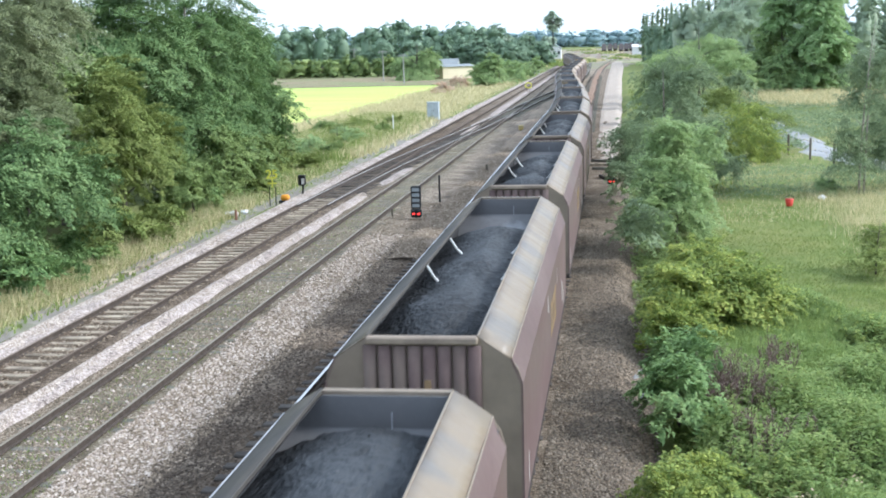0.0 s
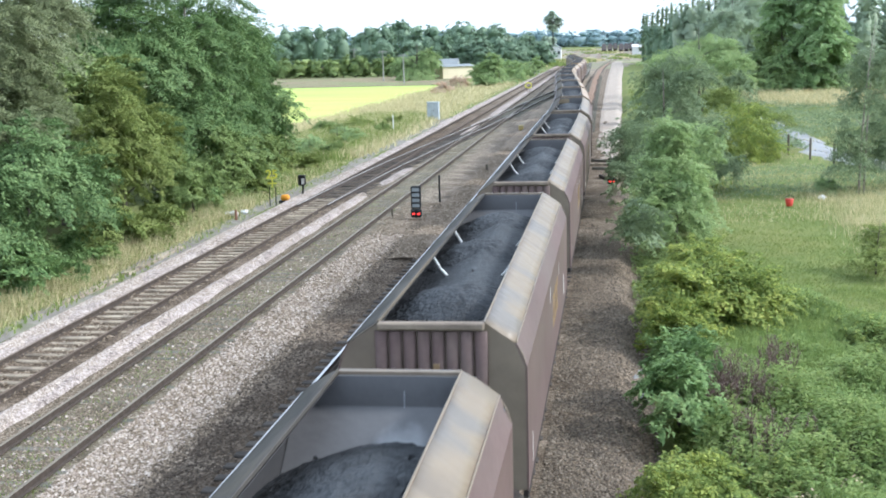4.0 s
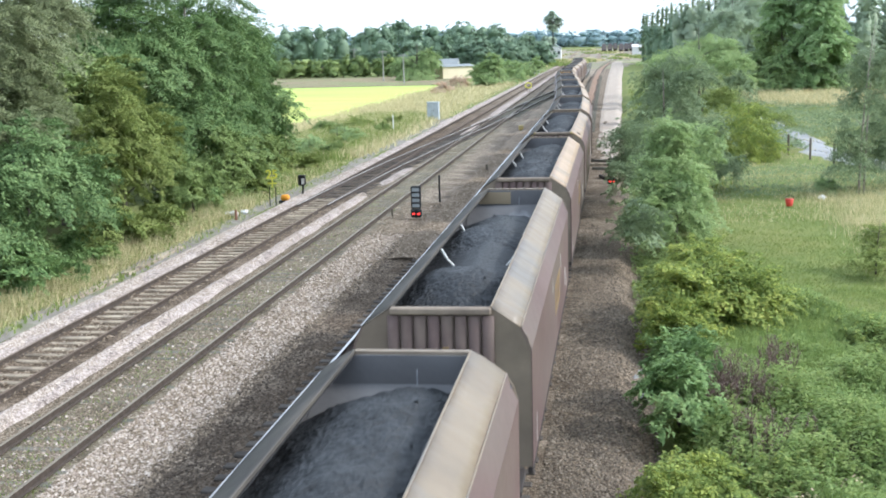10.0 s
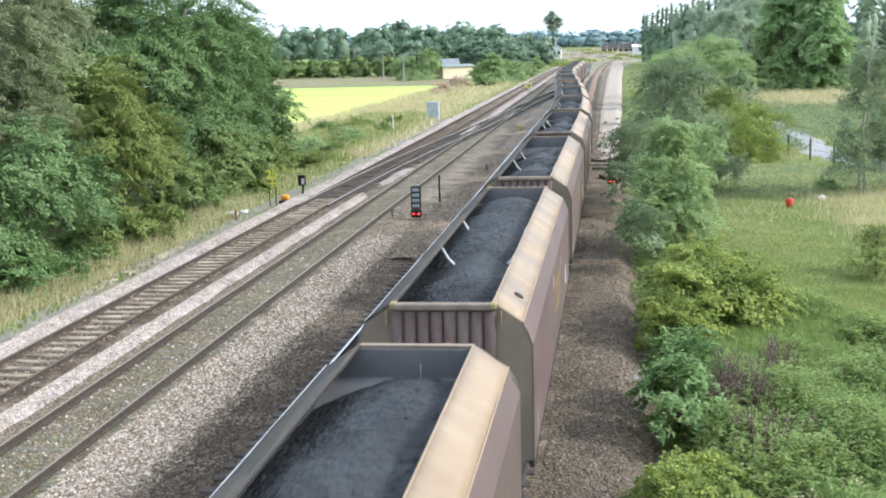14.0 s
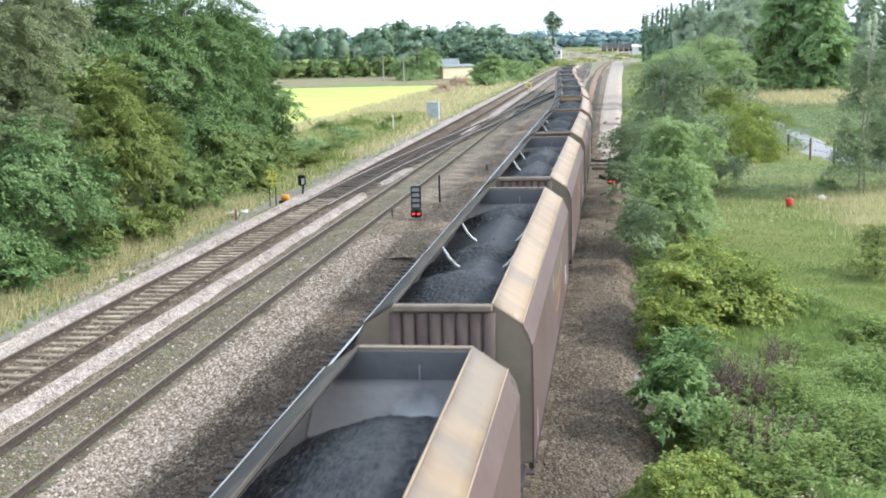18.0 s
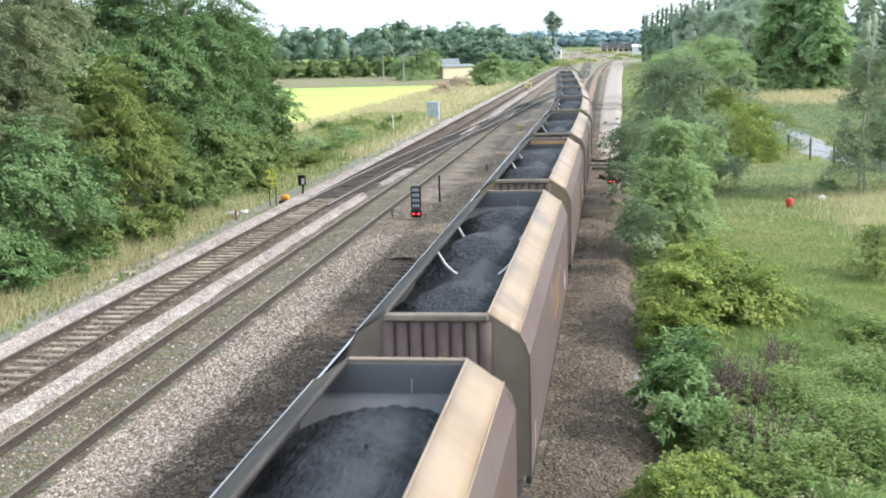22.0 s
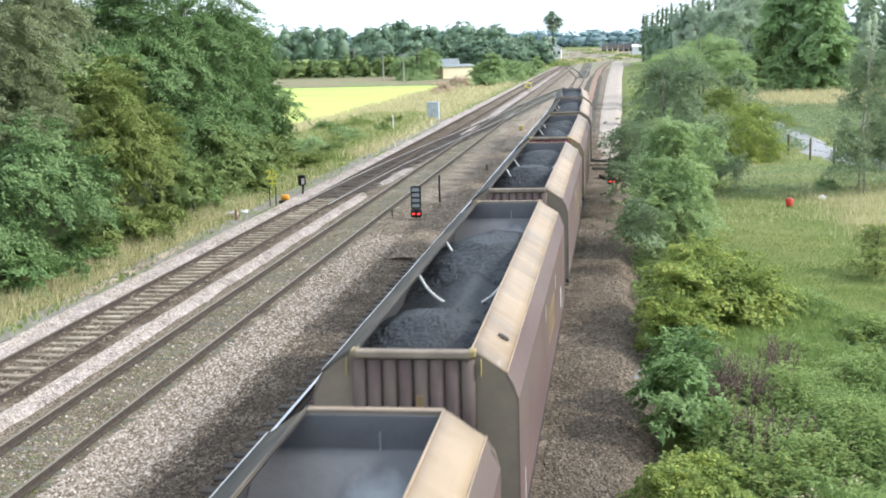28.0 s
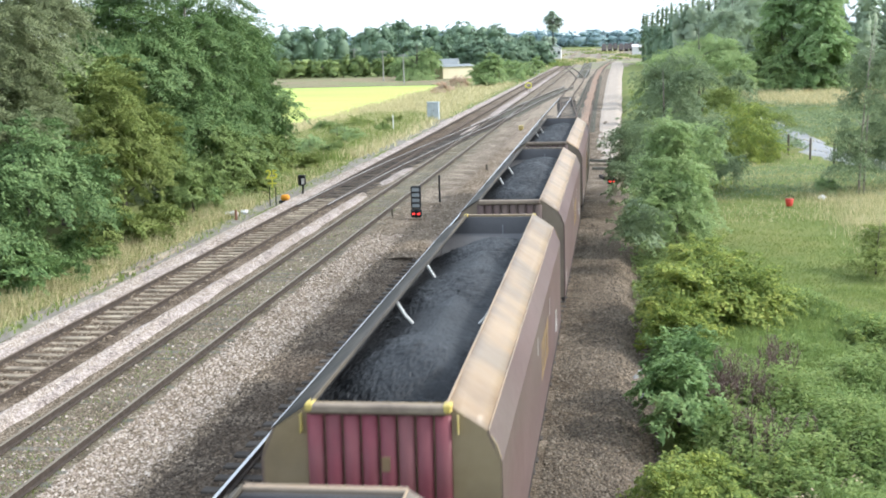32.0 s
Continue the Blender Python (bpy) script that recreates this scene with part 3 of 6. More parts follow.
M["worn_steel_rear"], M["worn_steel_front"] = scoured_glint_steel("worn_steel_rear", 1), scoured_glint_steel("worn_steel_front", -1)
M["hopper_lining"] = material("hopper_lining", [(0.025, 0.025, 0.027), (0.045, 0.045, 0.048), (0.075, 0.072, 0.073)], 1.0, 0.7, bump=0.1, stretch=(1, 0.3, 1))
M["bright_steel"] = material("bright_steel", [(0.30, 0.31, 0.33), (0.42, 0.43, 0.45)], 3, 0.5, metal=0.1)
M["bar_white"] = material("bar_white", [(0.62, 0.62, 0.6), (0.78, 0.78, 0.76)], 4, 0.5, stain=(0.3, 0.28, 0.26), stain_scale=3)
M["underframe"] = material("underframe", [(0.03, 0.026, 0.024), (0.06, 0.05, 0.045)], 3, 0.8, bump=0.2)
M["wheel_steel"] = material("wheel_steel", [(0.09, 0.07, 0.055), (0.15, 0.12, 0.10)], 4, 0.6, metal=0.4)
M["yellow_paint"] = material("yellow_paint", [(0.50, 0.39, 0.10), (0.62, 0.50, 0.16)], 3, 0.6, stain=(0.35, 0.29, 0.2), stain_scale=3, stain_amount=0.8)
M["faded_yellow"] = material("faded_yellow", [(0.30, 0.24, 0.10), (0.42, 0.34, 0.16)], 3, 0.7, stain=(0.22, 0.18, 0.13), stain_scale=3, stain_amount=0.9)
M["old_gold"] = material("old_gold", [(0.22, 0.15, 0.075), (0.30, 0.21, 0.11)], 3, 0.6, stain=(0.25, 0.17, 0.12), stain_scale=2)
M["white_mark"] = material("white_mark", [(0.55, 0.53, 0.5), (0.7, 0.68, 0.65)], 3, 0.7, stain=(0.3, 0.25, 0.22), stain_scale=4)
M["orange_rust"] = material("orange_rust", [(0.483, 0.275, 0.114), (0.644, 0.407, 0.190)], 2, 0.8)
M["coal"] = material("coal", [(0.010, 0.0115, 0.0135), (0.021, 0.024, 0.028), (0.040, 0.045, 0.052)], 5.0, 0.6, bump=1.0, bump_scale=14, stain=(0.050, 0.057, 0.066), stain_scale=0.7, stain_amount=0.6, spec=0.45)

HALF, PITCH_LEN = 7.5, 17.65
RIM, CHAMFER, SHOULDER, SIDE_LOW = (0.765, 3.65), (1.21, 3.35), (1.36, 3.0), (1.36, 1.18)
WHEELS, WHEEL_COPIES, TRAIN = [], [], []


def sheet(a, b, thick, y0, y1, lumps=0.0, seed=0):
    """A plate between two (x, z) lines, with thickness inwards and slight dents."""
    d = Vector((b[0] - a[0], 0, b[1] - a[1])).normalized()
    nrm = Vector((-d.z, 0, d.x)) if a[0] > 0 else Vector((d.z, 0, -d.x))
    bm = bmesh.new()
    rng = random.Random(seed)
    ys = [y0 + (y1 - y0) * i / 24 for i in range(25)]
    us = [0, 0.33, 0.67, 1]
    ph = (rng.uniform(0, 6), rng.uniform(0, 6))
    top, low = [], []
    for y in ys:
        row_t, row_l = [], []
        for u in us:
            p = Vector((a[0] + (b[0] - a[0]) * u, y, a[1] + (b[1] - a[1]) * u))
            edge = 0.25 if u in (0, 1) else 1.0
            q = p + nrm * (-thick)
            wave = 0.6 * math.sin(y * 1.9 + ph[0] + u * 1.3) + 0.4 * math.sin(y * 3.1 + ph[1] - u * 2.0) + 0.25 * rng.uniform(-1, 1)
            row_t.append(bm.verts.new(p + nrm * (lumps * wave * edge)))
            row_l.append(bm.verts.new(q))
        top.append(row_t)
        low.append(row_l)
    for i in range(24):
        for j in range(3):
            bm.faces.new((top[i][j], top[i][j + 1], top[i + 1][j + 1], top[i + 1][j]))
            bm.faces.new((low[i][j], low[i + 1][j], low[i + 1][j + 1], low[i][j + 1]))
        bm.faces.new((top[i][0], top[i + 1][0], low[i + 1][0], low[i][0]))
        bm.faces.new((top[i][3], low[i][3], low[i + 1][3], top[i + 1][3]))
    for i in (0, 24):
        for j in range(3):
            bm.faces.new((top[i][j], low[i][j], low[i][j + 1], top[i][j + 1]))
    bmesh.ops.recalc_face_normals(bm, faces=bm.faces)
    return bm


def mirror_line(p, s):
    return (p[0] * s, p[1])


def bogie(wagon, y, first):
    b = empty("bogie")
    b.parent = wagon
    b.matrix_basis = pose(0, y, 0)
    for s in (-1, 1):
        prof = [(-1.15, 0.42), (-0.9, 0.32), (-0.5, 0.30), (-0.35, 0.22), (0.35, 0.22), (0.5, 0.30), (0.9, 0.32), (1.15, 0.42), (1.15, 0.60), (0.5, 0.72), (-0.5, 0.72), (-1.15, 0.60)]
        bm = extrude_profile(prof, -0.05, 0.05)
        bm.transform(Matrix.Rotation(radians(90), 4, "Z"))
        part("side_frame", bm, M["underframe"], b, at=pose(s * 1.0, 0, 0))
    part("bolster", boxed(-1.0, 1.0, -0.2, 0.2, 0.45, 0.82), M["underframe"], b)
    for wy in (-0.9, 0.9):
        bm = bmesh.new()
        tube(bm, [(-0.95, 0, 0), (0.95, 0, 0)], 0.075, 10)
        for s in (-1, 1):
            tube(bm, [(s * 0.68, 0, 0), (s * 0.715, 0, 0)], 0.49, 24)
            tube(bm, [(s * 0.715, 0, 0), (s * 0.83, 0, 0)], 0.46, 24)
            box(bm, s * 0.84 - 0.01, s * 0.84 + 0.01, -0.3, 0.3, -0.05, 0.05)
        w = part("wheelset", bm, M["wheel_steel"], b, at=pose(0, wy, 0.462))
        WHEELS.append((w, pose(0, wy, 0.462)))
    return b


def coal_wagon(slope, end, rib, corner=None, bar_y=(-1.9, 1.3), seed=1, rust_lip=False):
    w = empty("coal_wagon")
    for s in (-1, 1):
        # The slope away from the sun gets the darker paint with its shade included.
        part("top_slope", sheet(mirror_line(RIM, s), mirror_line(CHAMFER, s), 0.03, -HALF, HALF, 0.026, seed + s), slope if s > 0 else M["shaded_slope_paint"], w, smooth=True)
        part("shoulder_panel", sheet(mirror_line((CHAMFER[0] + 0.004, CHAMFER[1] - 0.008), s), mirror_line(SHOULDER, s), 0.03, -HALF, HALF, 0.004, seed + 5 + s), M["maroon"], w)
        part("side_panel", sheet(mirror_line((SHOULDER[0], SHOULDER[1] - 0.008), s), mirror_line(SIDE_LOW, s), 0.03, -HALF, HALF, 0.006, seed + 9 + s), M["maroon"], w)
        part("rim_rail", boxed(s * 0.76 - 0.014, s * 0.76 + 0.014, -HALF, HALF, 3.60, 3.66, 0.008), slope if s > 0 else M["shaded_slope_paint"], w)
        part("edge_strip", boxed(s * 1.213 - 0.011, s * 1.213 + 0.011, -HALF, HALF, 3.343, 3.362, 0.006), M["bright_steel"] if s < 0 else slope, w, "thin bright edge strip" if s < 0 else "")
        part("lining_sheet", sheet(mirror_line((0.74, 3.60), s), mirror_line((1.15, 3.31), s), 0.006, -7.38, 7.38), M["hopper_lining"], w)
        part("lining_sheet", sheet(mirror_line((1.15, 3.30), s), mirror_line((1.295, 2.98), s), 0.006, -7.38, 7.38), M["hopper_lining"], w)
        part("lining_sheet", sheet(mirror_line((1.3, 2.97), s), mirror_line((1.3, 1.9), s), 0.006, -7.38, 7.38), M["hopper_lining"], w)
        part("bottom_rail", boxed(s * 1.33 - 0.05, s * 1.33 + 0.03, -HALF, HALF, 1.06, 1.175, 0.015), M["underframe"], w)
        part("solebar", boxed(s * 0.95 - 0.09, s * 0.95 + 0.09, -8.48, 8.48, 0.82, 1.055, 0.015), M["underframe"], w)
    outline = [(-1.355, 1.18), (1.355, 1.18), (1.355, 3.0), (1.30, 3.19), (1.20, 3.345), (0.765, 3.64), (-0.765, 3.64), (-1.20, 3.345), (-1.30, 3.19), (-1.355, 3.0)]
    for e in (-1, 1):
        y = e * HALF
        plate = part("end_panel", extrude_profile(outline, min(y, y - e * 0.05), max(y, y - e * 0.05)), end, w)
        for i in range(8):
            x0 = -0.82 + i * 0.205
            bm = extrude_profile([(x0 + 0.006, -0.0), (x0 + 0.012, -0.035), (x0 + 0.04, -0.06), (x0 + 0.10, -0.07), (x0 + 0.16, -0.06), (x0 + 0.189, -0.035), (x0 + 0.195, 0.0)], 0, 1.75)
            # the profile's second axis turns into depth, the drawn axis into height
            bm.transform(Matrix(((1, 0, 0, 0), (0, 0, 1, 0), (0, 1, 0, 0), (0, 0, 0, 1))))
            bmesh.ops.recalc_face_normals(bm, faces=bm.faces)
            at = pose(0, y, 1.76) if e < 0 else pose(0, y, 1.76, 0, 0, 180)
            part("rib", bm, rib, plate, at=at, smooth=True)
        if e < 0:
            part("rusty_plate", boxed(0.03, 0.125, y - 0.085, y - 0.066, 2.88, 3.05, 0.004), M["old_gold"], w, "small rusty plate on the ribs")
        part("end_rail", boxed(-0.765, 0.765, y - 0.09 if e < 0 else y - 0.02, y + 0.02 if e < 0 else y + 0.09, 3.535, 3.64, 0.02), M["worn_tan"] if e < 0 else slope, w, "worn rail on the end wall")
        if corner:
            for s in (-1, 1):
                part("corner_bracket", boxed(s * 0.77 - 0.05, s * 0.77 + 0.05, y - 0.095, y + 0.095, 3.555, 3.655, 0.02), corner, w, "yellow painted corner bracket")
                part("grab_rail", boxed(s * 0.88 - 0.012, s * 0.88 + 0.012, y + min(0, e * 0.05), y + max(0, e * 0.05), 3.3, 3.52, 0.006), corner, w, "thin yellow grab rail")
        # inner end sheet: upright under the rim, then sloping down to the doors
        sheet_line = [(7.40, 3.6), (7.40, 3.22), (5.6, 1.9), (5.6, 1.86), (7.43, 3.2), (7.43, 3.6)]
        bm = extrude_profile([(a * e, z) for a, z in sheet_line], -1.28, 1.28)
        bm.transform(Matrix(((0, 1, 0, 0), (1, 0, 0, 0), (0, 0, 1, 0), (0, 0, 0, 1))))
        for v in bm.verts:
            if v.co.z > 3.5:
                v.co.x *= 0.57
        bmesh.ops.recalc_face_normals(bm, faces=bm.faces)
        part("slope_sheet", bm, M["worn_steel_rear" if e > 0 else "worn_steel_front"], w, "grey worn steel sheet inside the hopper")
        part("wear_streak", boxed(0.062, 0.08, e * 7.385 - 0.004, e * 7.385 + 0.004, 3.22, 3.42, 0.002), M["bright_steel"], w, "bright scraped streak")
        if rust_lip and e > 0:
            part("rust_patch", boxed(-0.74, 0.62, 7.376, 7.392, 3.40, 3.54, 0.002), M["orange_rust"], w, "orange rusty band under the rim")
        part("end_platform", boxed(-1.25, 1.25, min(y, e * 8.48), max(y, e * 8.48), 1.06, 1.14, 0.015), M["underframe"], w)
        part("headstock", boxed(-1.25, 1.25, e * 8.48 - 0.08, e * 8.48 + 0.08, 0.80, 1.055, 0.015), M["underframe"], w)
        for s in (-1, 1):
            bm = bmesh.new()
            tube(bm, [(s * 0.87, e * 8.56, 0.98), (s * 0.87, e * 8.74, 0.98)], 0.09, 10)
            tube(bm, [(s * 0.87, e * 8.74, 0.98), (s * 0.87, e * 8.79, 0.98)], 0.2, 14)
            part("buffer", bm, M["underframe"], w)
        part("coupler", boxed(-0.09, 0.09, min(e * 8.541, e * 8.82), max(e * 8.541, e * 8.82), 0.84, 1.0, 0.02), M["wheel_steel"], w)
    for y in bar_y:
        bm = bmesh.new()
        pts = []
        for i in range(13):
            x = -0.76 + 1.52 * i / 12
            pts.append((x, y, 3.59 - 0.56 * max(0.0, 1 - (x / 0.76) ** 2) ** 0.8))
        tube(bm, pts, 0.028, 7)
        part("tie_bar", bm, M["bar_white"], w, "white bowed tie bar across the hopper", smooth=True)
    for y in (-3.0, 0.0, 3.0):
        part("discharge_pocket", extrude_profile([(-1.2, 1.05), (1.2, 1.05), (0.5, 0.3), (-0.5, 0.3)], y - 1.2, y + 1.2), M["underframe"], w)
    # faded lettering as plain shapes, and small white marks, on both flanks
    for s in (-1, 1):
        x0, x1 = (1.361, 1.367) if s > 0 else (-1.367, -1.361)
        for y in (-0.1, 0.65, 1.4):
            part("lettering_block", boxed(x0, x1, y, y + 0.6, 1.85, 2.5, 0.002), M["old_gold"], w, "faded gold lettering block")
            part("lettering_stroke", boxed(x0, x1 + 0.003 * s if s > 0 else x1, y + 0.2, y + 0.4, 2.0, 2.35, 0.001), M["maroon"], w)
        for y, z0, z1 in ((-1.1, 2.55, 2.85), (-6.6, 1.3, 1.75), (2.6, 2.4, 2.7), (5.8, 1.3, 1.6)):
            part("white_mark", boxed(x0, x1, y, y + 0.06, z0, z1, 0.002), M["white_mark"], w, "small white marking")
        part("data_panel", boxed(x0, x1, 4.95, 5.2, 1.5, 1.95, 0.002), M["white_mark"], w, "dirty white data panel")
    bogie(w, -6.3, True)
    bogie(w, 6.3, True)
    return w


def coal_mesh(seed, heaps, steep, floor=1.25):
    """Rounded heaps (y, top) of tipped coal, meeting in valleys; steep: how sharply they fall along the wagon; floor: the depth of coal between them."""
    rng = np.random.default_rng(seed)
    ys, xs = np.arange(-7.3, 7.31, 0.07), np.linspace(-1.28, 1.28, 40)
    lean = [rng.uniform(-0.12, 0.2) for _ in heaps]
    first, last = heaps[0][0], heaps[-1][0]

    def h(X, Y):
        z = np.full(X.shape, 0.0)
        for (cy, top), cx in zip(heaps, lean):
            dy = np.abs(Y - cy) * np.where(Y < first, 1.0, np.where(Y > last, 0.4, steep))
            r = np.sqrt(((X - cx) * 0.95) ** 2 + dy ** 2 + 0.30)
            z = z + np.exp((top + 0.33 - 0.60 * r) * 9.0)
        z = np.log(z + np.exp(2.2 * 9.0)) / 9.0
        z = z + ripple(X * 3, Y * 3, seed) * 0.035 + ripple(X * 9, Y * 8, seed + 2) * 0.022 + rng.normal(0, 0.014, X.shape)
        inner = np.clip(np.minimum((Y - first + 0.8) / 1.2, (last + 1.6 - Y) / 2.2), 0, 1)
        z = np.maximum(z, 2.2 + inner * (floor - 0.38 * np.abs(X)))
        return np.minimum(z, 3.60 - np.clip(np.abs(X) - 0.65, 0, 1) * 0.72)
    return field_of("coal_load", xs, ys, h, M["coal"], smooth=True)


def train_y(t):
    """The leading end of the first wagon along the line."""
    u = t / 32.0
    return 16.205 - 275.31 * u - 0.75 * u * u - 9.50 * u ** 3


def wagon_pose(k, t):
    yc = train_y(t) + k * PITCH_LEN + HALF
    a, b = train_x(yc - 6.3), train_x(yc + 6.3)
    return Matrix.Translation(((a + b) / 2, yc, 0)) @ Matrix.Rotation(-math.atan2(b - a, 12.6), 4, "Z")


M["tan_dust"] = material("tan_dust", [(0.26, 0.21, 0.14), (0.38, 0.31, 0.21)], 1.5, 0.8)
lump_bm = bmesh.new()
bmesh.ops.create_icosphere(lump_bm, subdivisions=1, radius=1.0)
for v in lump_bm.verts:
    v.co *= 0.75 + 0.5 * noise.random()
lump_mesh = bpy.data.meshes.new("coal_lump")
lump_bm.to_mesh(lump_mesh)
lump_bm.free()
lump_mesh.materials.append(M["coal"])
# how each wagon was filled, from the leading one on: heaps (along the wagon, top) and their steepness
FILL = {0: ([(-4.5, 3.52), (-1.0, 3.52), (3.2, 3.46)], 0.45), 1: ([(-5.0, 3.62), (-0.3, 3.5), (3.8, 3.4)], 0.75, 1.14), 2: ([(-4.6, 3.58), (0.4, 3.52), (4.2, 3.5)], 0.6),
        3: ([(-4.8, 3.6), (0.0, 3.5), (4.6, 3.55)], 0.7), 4: ([(-4.5, 3.42), (-0.5, 3.45), (2.8, 3.55), (5.0, 3.5)], 0.5), 5: ([(-4.2, 3.62), (1.0, 3.58), (4.2, 3.3)], 0.6),
        6: ([(-4.5, 3.5), (-1.2, 3.6), (2.5, 3.55), (5.4, 3.48)], 0.45), 7: ([(-4.8, 3.5), (-0.6, 3.56), (2.4, 3.6), (5.2, 3.58)], 0.5), 8: ([(-5.0, 3.62), (-0.6, 3.62), (3.2, 3.5)], 0.7),
        9: ([(-4.6, 3.6), (-0.8, 3.46), (5.0, 3.44)], 0.75, 1.16), 10: ([(-4.8, 3.48), (0.2, 3.55), (4.9, 3.42)], 0.65), 11: ([(-5.0, 3.6), (0.2, 3.62), (4.6, 3.55)], 0.8, 1.12),
        12: ([(-3.8, 3.62), (1.2, 3.6), (4.2, 3.35)], 0.5), 13: ([(-4.2, 3.5), (0.5, 3.6), (3.2, 3.4)], 0.55), 14: ([(-5.2, 3.62), (1.8, 3.68)], 0.6, 1.06),
        15: ([(-1.3, 3.64), (4.2, 3.62)], 0.55, 1.02), 16: ([(-4.4, 3.55), (0.4, 3.58), (4.4, 3.5)], 0.5)}
grey_w = coal_wagon(M["grey_paint"], M["dusty_end"], M["dull_maroon"], seed=1)
cream_w = coal_wagon(M["cream_paint"], M["dusty_end"], M["dull_maroon"], seed=31)
fresh_w = coal_wagon(M["cream_paint"], M["tan_end"], M["fresh_maroon"], M["yellow_paint"], seed=61)
rusty_w = coal_wagon(M["cream_paint"], M["tan_end"], M["dull_maroon"], seed=91, rust_lip=True)
corner_w = coal_wagon(M["cream_paint"], M["dusty_end"], M["dull_maroon"], M["faded_yellow"], bar_y=(-2.1, 1.5), seed=121)
LABELS = {grey_w: "dusty maroon hopper wagon with grey stained slopes, loaded with coal", cream_w: "maroon hopper wagon with pale cream slopes, loaded with coal",
          fresh_w: "hopper wagon with clean maroon ribs and yellow corners", rusty_w: "maroon hopper wagon with cream slopes and a rusty rear lip",
          corner_w: "maroon hopper wagon with cream slopes and faded yellow corners"}
STYLE = {16: fresh_w, 12: rusty_w, 7: corner_w, 14: corner_w}
used = set()
for k in range(-1, 19):
    src = STYLE.get(k, grey_w if k < 6 else cream_w)
    if src in used:
        w = copy_thing(src, pose(0, 0, 0))
    else:
        w = src
        used.add(src)
    tagged(w, LABELS[src], "freight wagon", "wagons of the coal train")
    load = empty("coal_load")
    bed = coal_mesh(20 + k, *FILL.get(k, FILL[6]))
    link_mesh("coal_bed", bed, load)
    rng = random.Random(500 + k)
    for _ in range(14):
        v = bed.vertices[rng.randrange(len(bed.vertices))].co
        if abs(v.x) < 0.95 and abs(v.y) < 6.6:
            size = rng.uniform(0.018, 0.035)
            ob = link_mesh("coal_lump", lump_mesh, load, at=Matrix.LocRotScale((v.x, v.y, v.z + size * 0.3), Euler((rng.uniform(0, 6), rng.uniform(0, 6), 0)), (size, size * 0.8, size * 0.7)))
    tagged(load, "heaped black coal filling the wagon's hopper", "coal", "coal loads of the train")
    if k == 7:
        bm = bmesh.new()
        tube(bm, [(0, 0, -0.006), (0, 0, 0.022)], 0.085, 14)
        part("round_patch", bm, M["underframe"], w, "dark round patch on the slope", at=pose(1.045, -6.1, 3.465, 0, 34, 0))
    if k == 5:
        part("tan_patch", boxed(-1.0, -0.15, 7.372, 7.382, 3.24, 3.56, 0.002), M["tan_dust"], w, "tan dusty patch on the inner end wall")
    TRAIN.append((k, w, load))
keyed = {wh for wh, _ in WHEELS}
by_place = {}
for wh, m in WHEELS:
    by_place.setdefault(round(m.translation.y, 2), wh)
for k, w, load in TRAIN:
    for o in w.children_recursive:
        if o.name.startswith("wheelset") and o not in keyed:
            WHEEL_COPIES.append((o, by_place[round(o.matrix_basis.translation.y, 2)]))


# ---- plants ----
def foliage(name, tones, leaf=0.35, rough=0.6):
    return material(name, tones, 0.9, rough, pick="island", leaf=leaf, spec=0.25, own=0.42)


M["leaf_dark"] = foliage("leaf_dark", [(0.060, 0.119, 0.050), (0.129, 0.216, 0.084), (0.231, 0.339, 0.130), (0.384, 0.493, 0.210)], 0.25)
M["leaf_mid"] = foliage("leaf_mid", [(0.126, 0.187, 0.080), (0.215, 0.295, 0.111), (0.320, 0.410, 0.149), (0.483, 0.560, 0.226)])
M["leaf_olive"] = foliage("leaf_olive", [(0.110, 0.165, 0.053), (0.207, 0.270, 0.079), (0.317, 0.375, 0.119), (0.460, 0.490, 0.176)])
M["leaf_nettle"] = foliage("leaf_nettle", [(0.109, 0.181, 0.056), (0.205, 0.301, 0.094), (0.323, 0.410, 0.138), (0.498, 0.554, 0.209)], 0.35)
M["leaf_grey"] = foliage("leaf_grey", [(0.140, 0.173, 0.096), (0.230, 0.273, 0.147), (0.329, 0.372, 0.202), (0.470, 0.510, 0.286)])
M["leaf_yellow"] = foliage("leaf_yellow", [(0.091, 0.159, 0.054), (0.216, 0.301, 0.085), (0.422, 0.481, 0.125), (0.724, 0.670, 0.193)], 0.4)
M["leaf_fresh"] = foliage("leaf_fresh", [(0.090, 0.172, 0.074), (0.176, 0.290, 0.113), (0.295, 0.424, 0.162), (0.458, 0.572, 0.244)])
M["leaf_purple"] = foliage("leaf_purple", [(0.101, 0.066, 0.062), (0.185, 0.130, 0.115), (0.270, 0.205, 0.177), (0.336, 0.279, 0.212)], 0.15)
# Far foliage is paler and bluer: distance haze mixed into the leaf colours.
M["leaf_far_hazed"] = foliage("leaf_far_hazed", [(0.207, 0.299, 0.216), (0.252, 0.357, 0.248), (0.301, 0.409, 0.278), (0.360, 0.473, 0.321)], 0.25)
# Skyline leaves carry the strongest blue haze in their base tones.
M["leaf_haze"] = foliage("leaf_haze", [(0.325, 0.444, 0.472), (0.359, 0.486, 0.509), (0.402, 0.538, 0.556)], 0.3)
M["leaf_dull"] = foliage("leaf_dull", [(0.129, 0.186, 0.111), (0.207, 0.277, 0.157), (0.292, 0.367, 0.203), (0.401, 0.470, 0.269)])
M["leaf_light"] = foliage("leaf_light", [(0.183, 0.265, 0.131), (0.299, 0.409, 0.187), (0.427, 0.541, 0.250), (0.589, 0.679, 0.341)], 0.45)
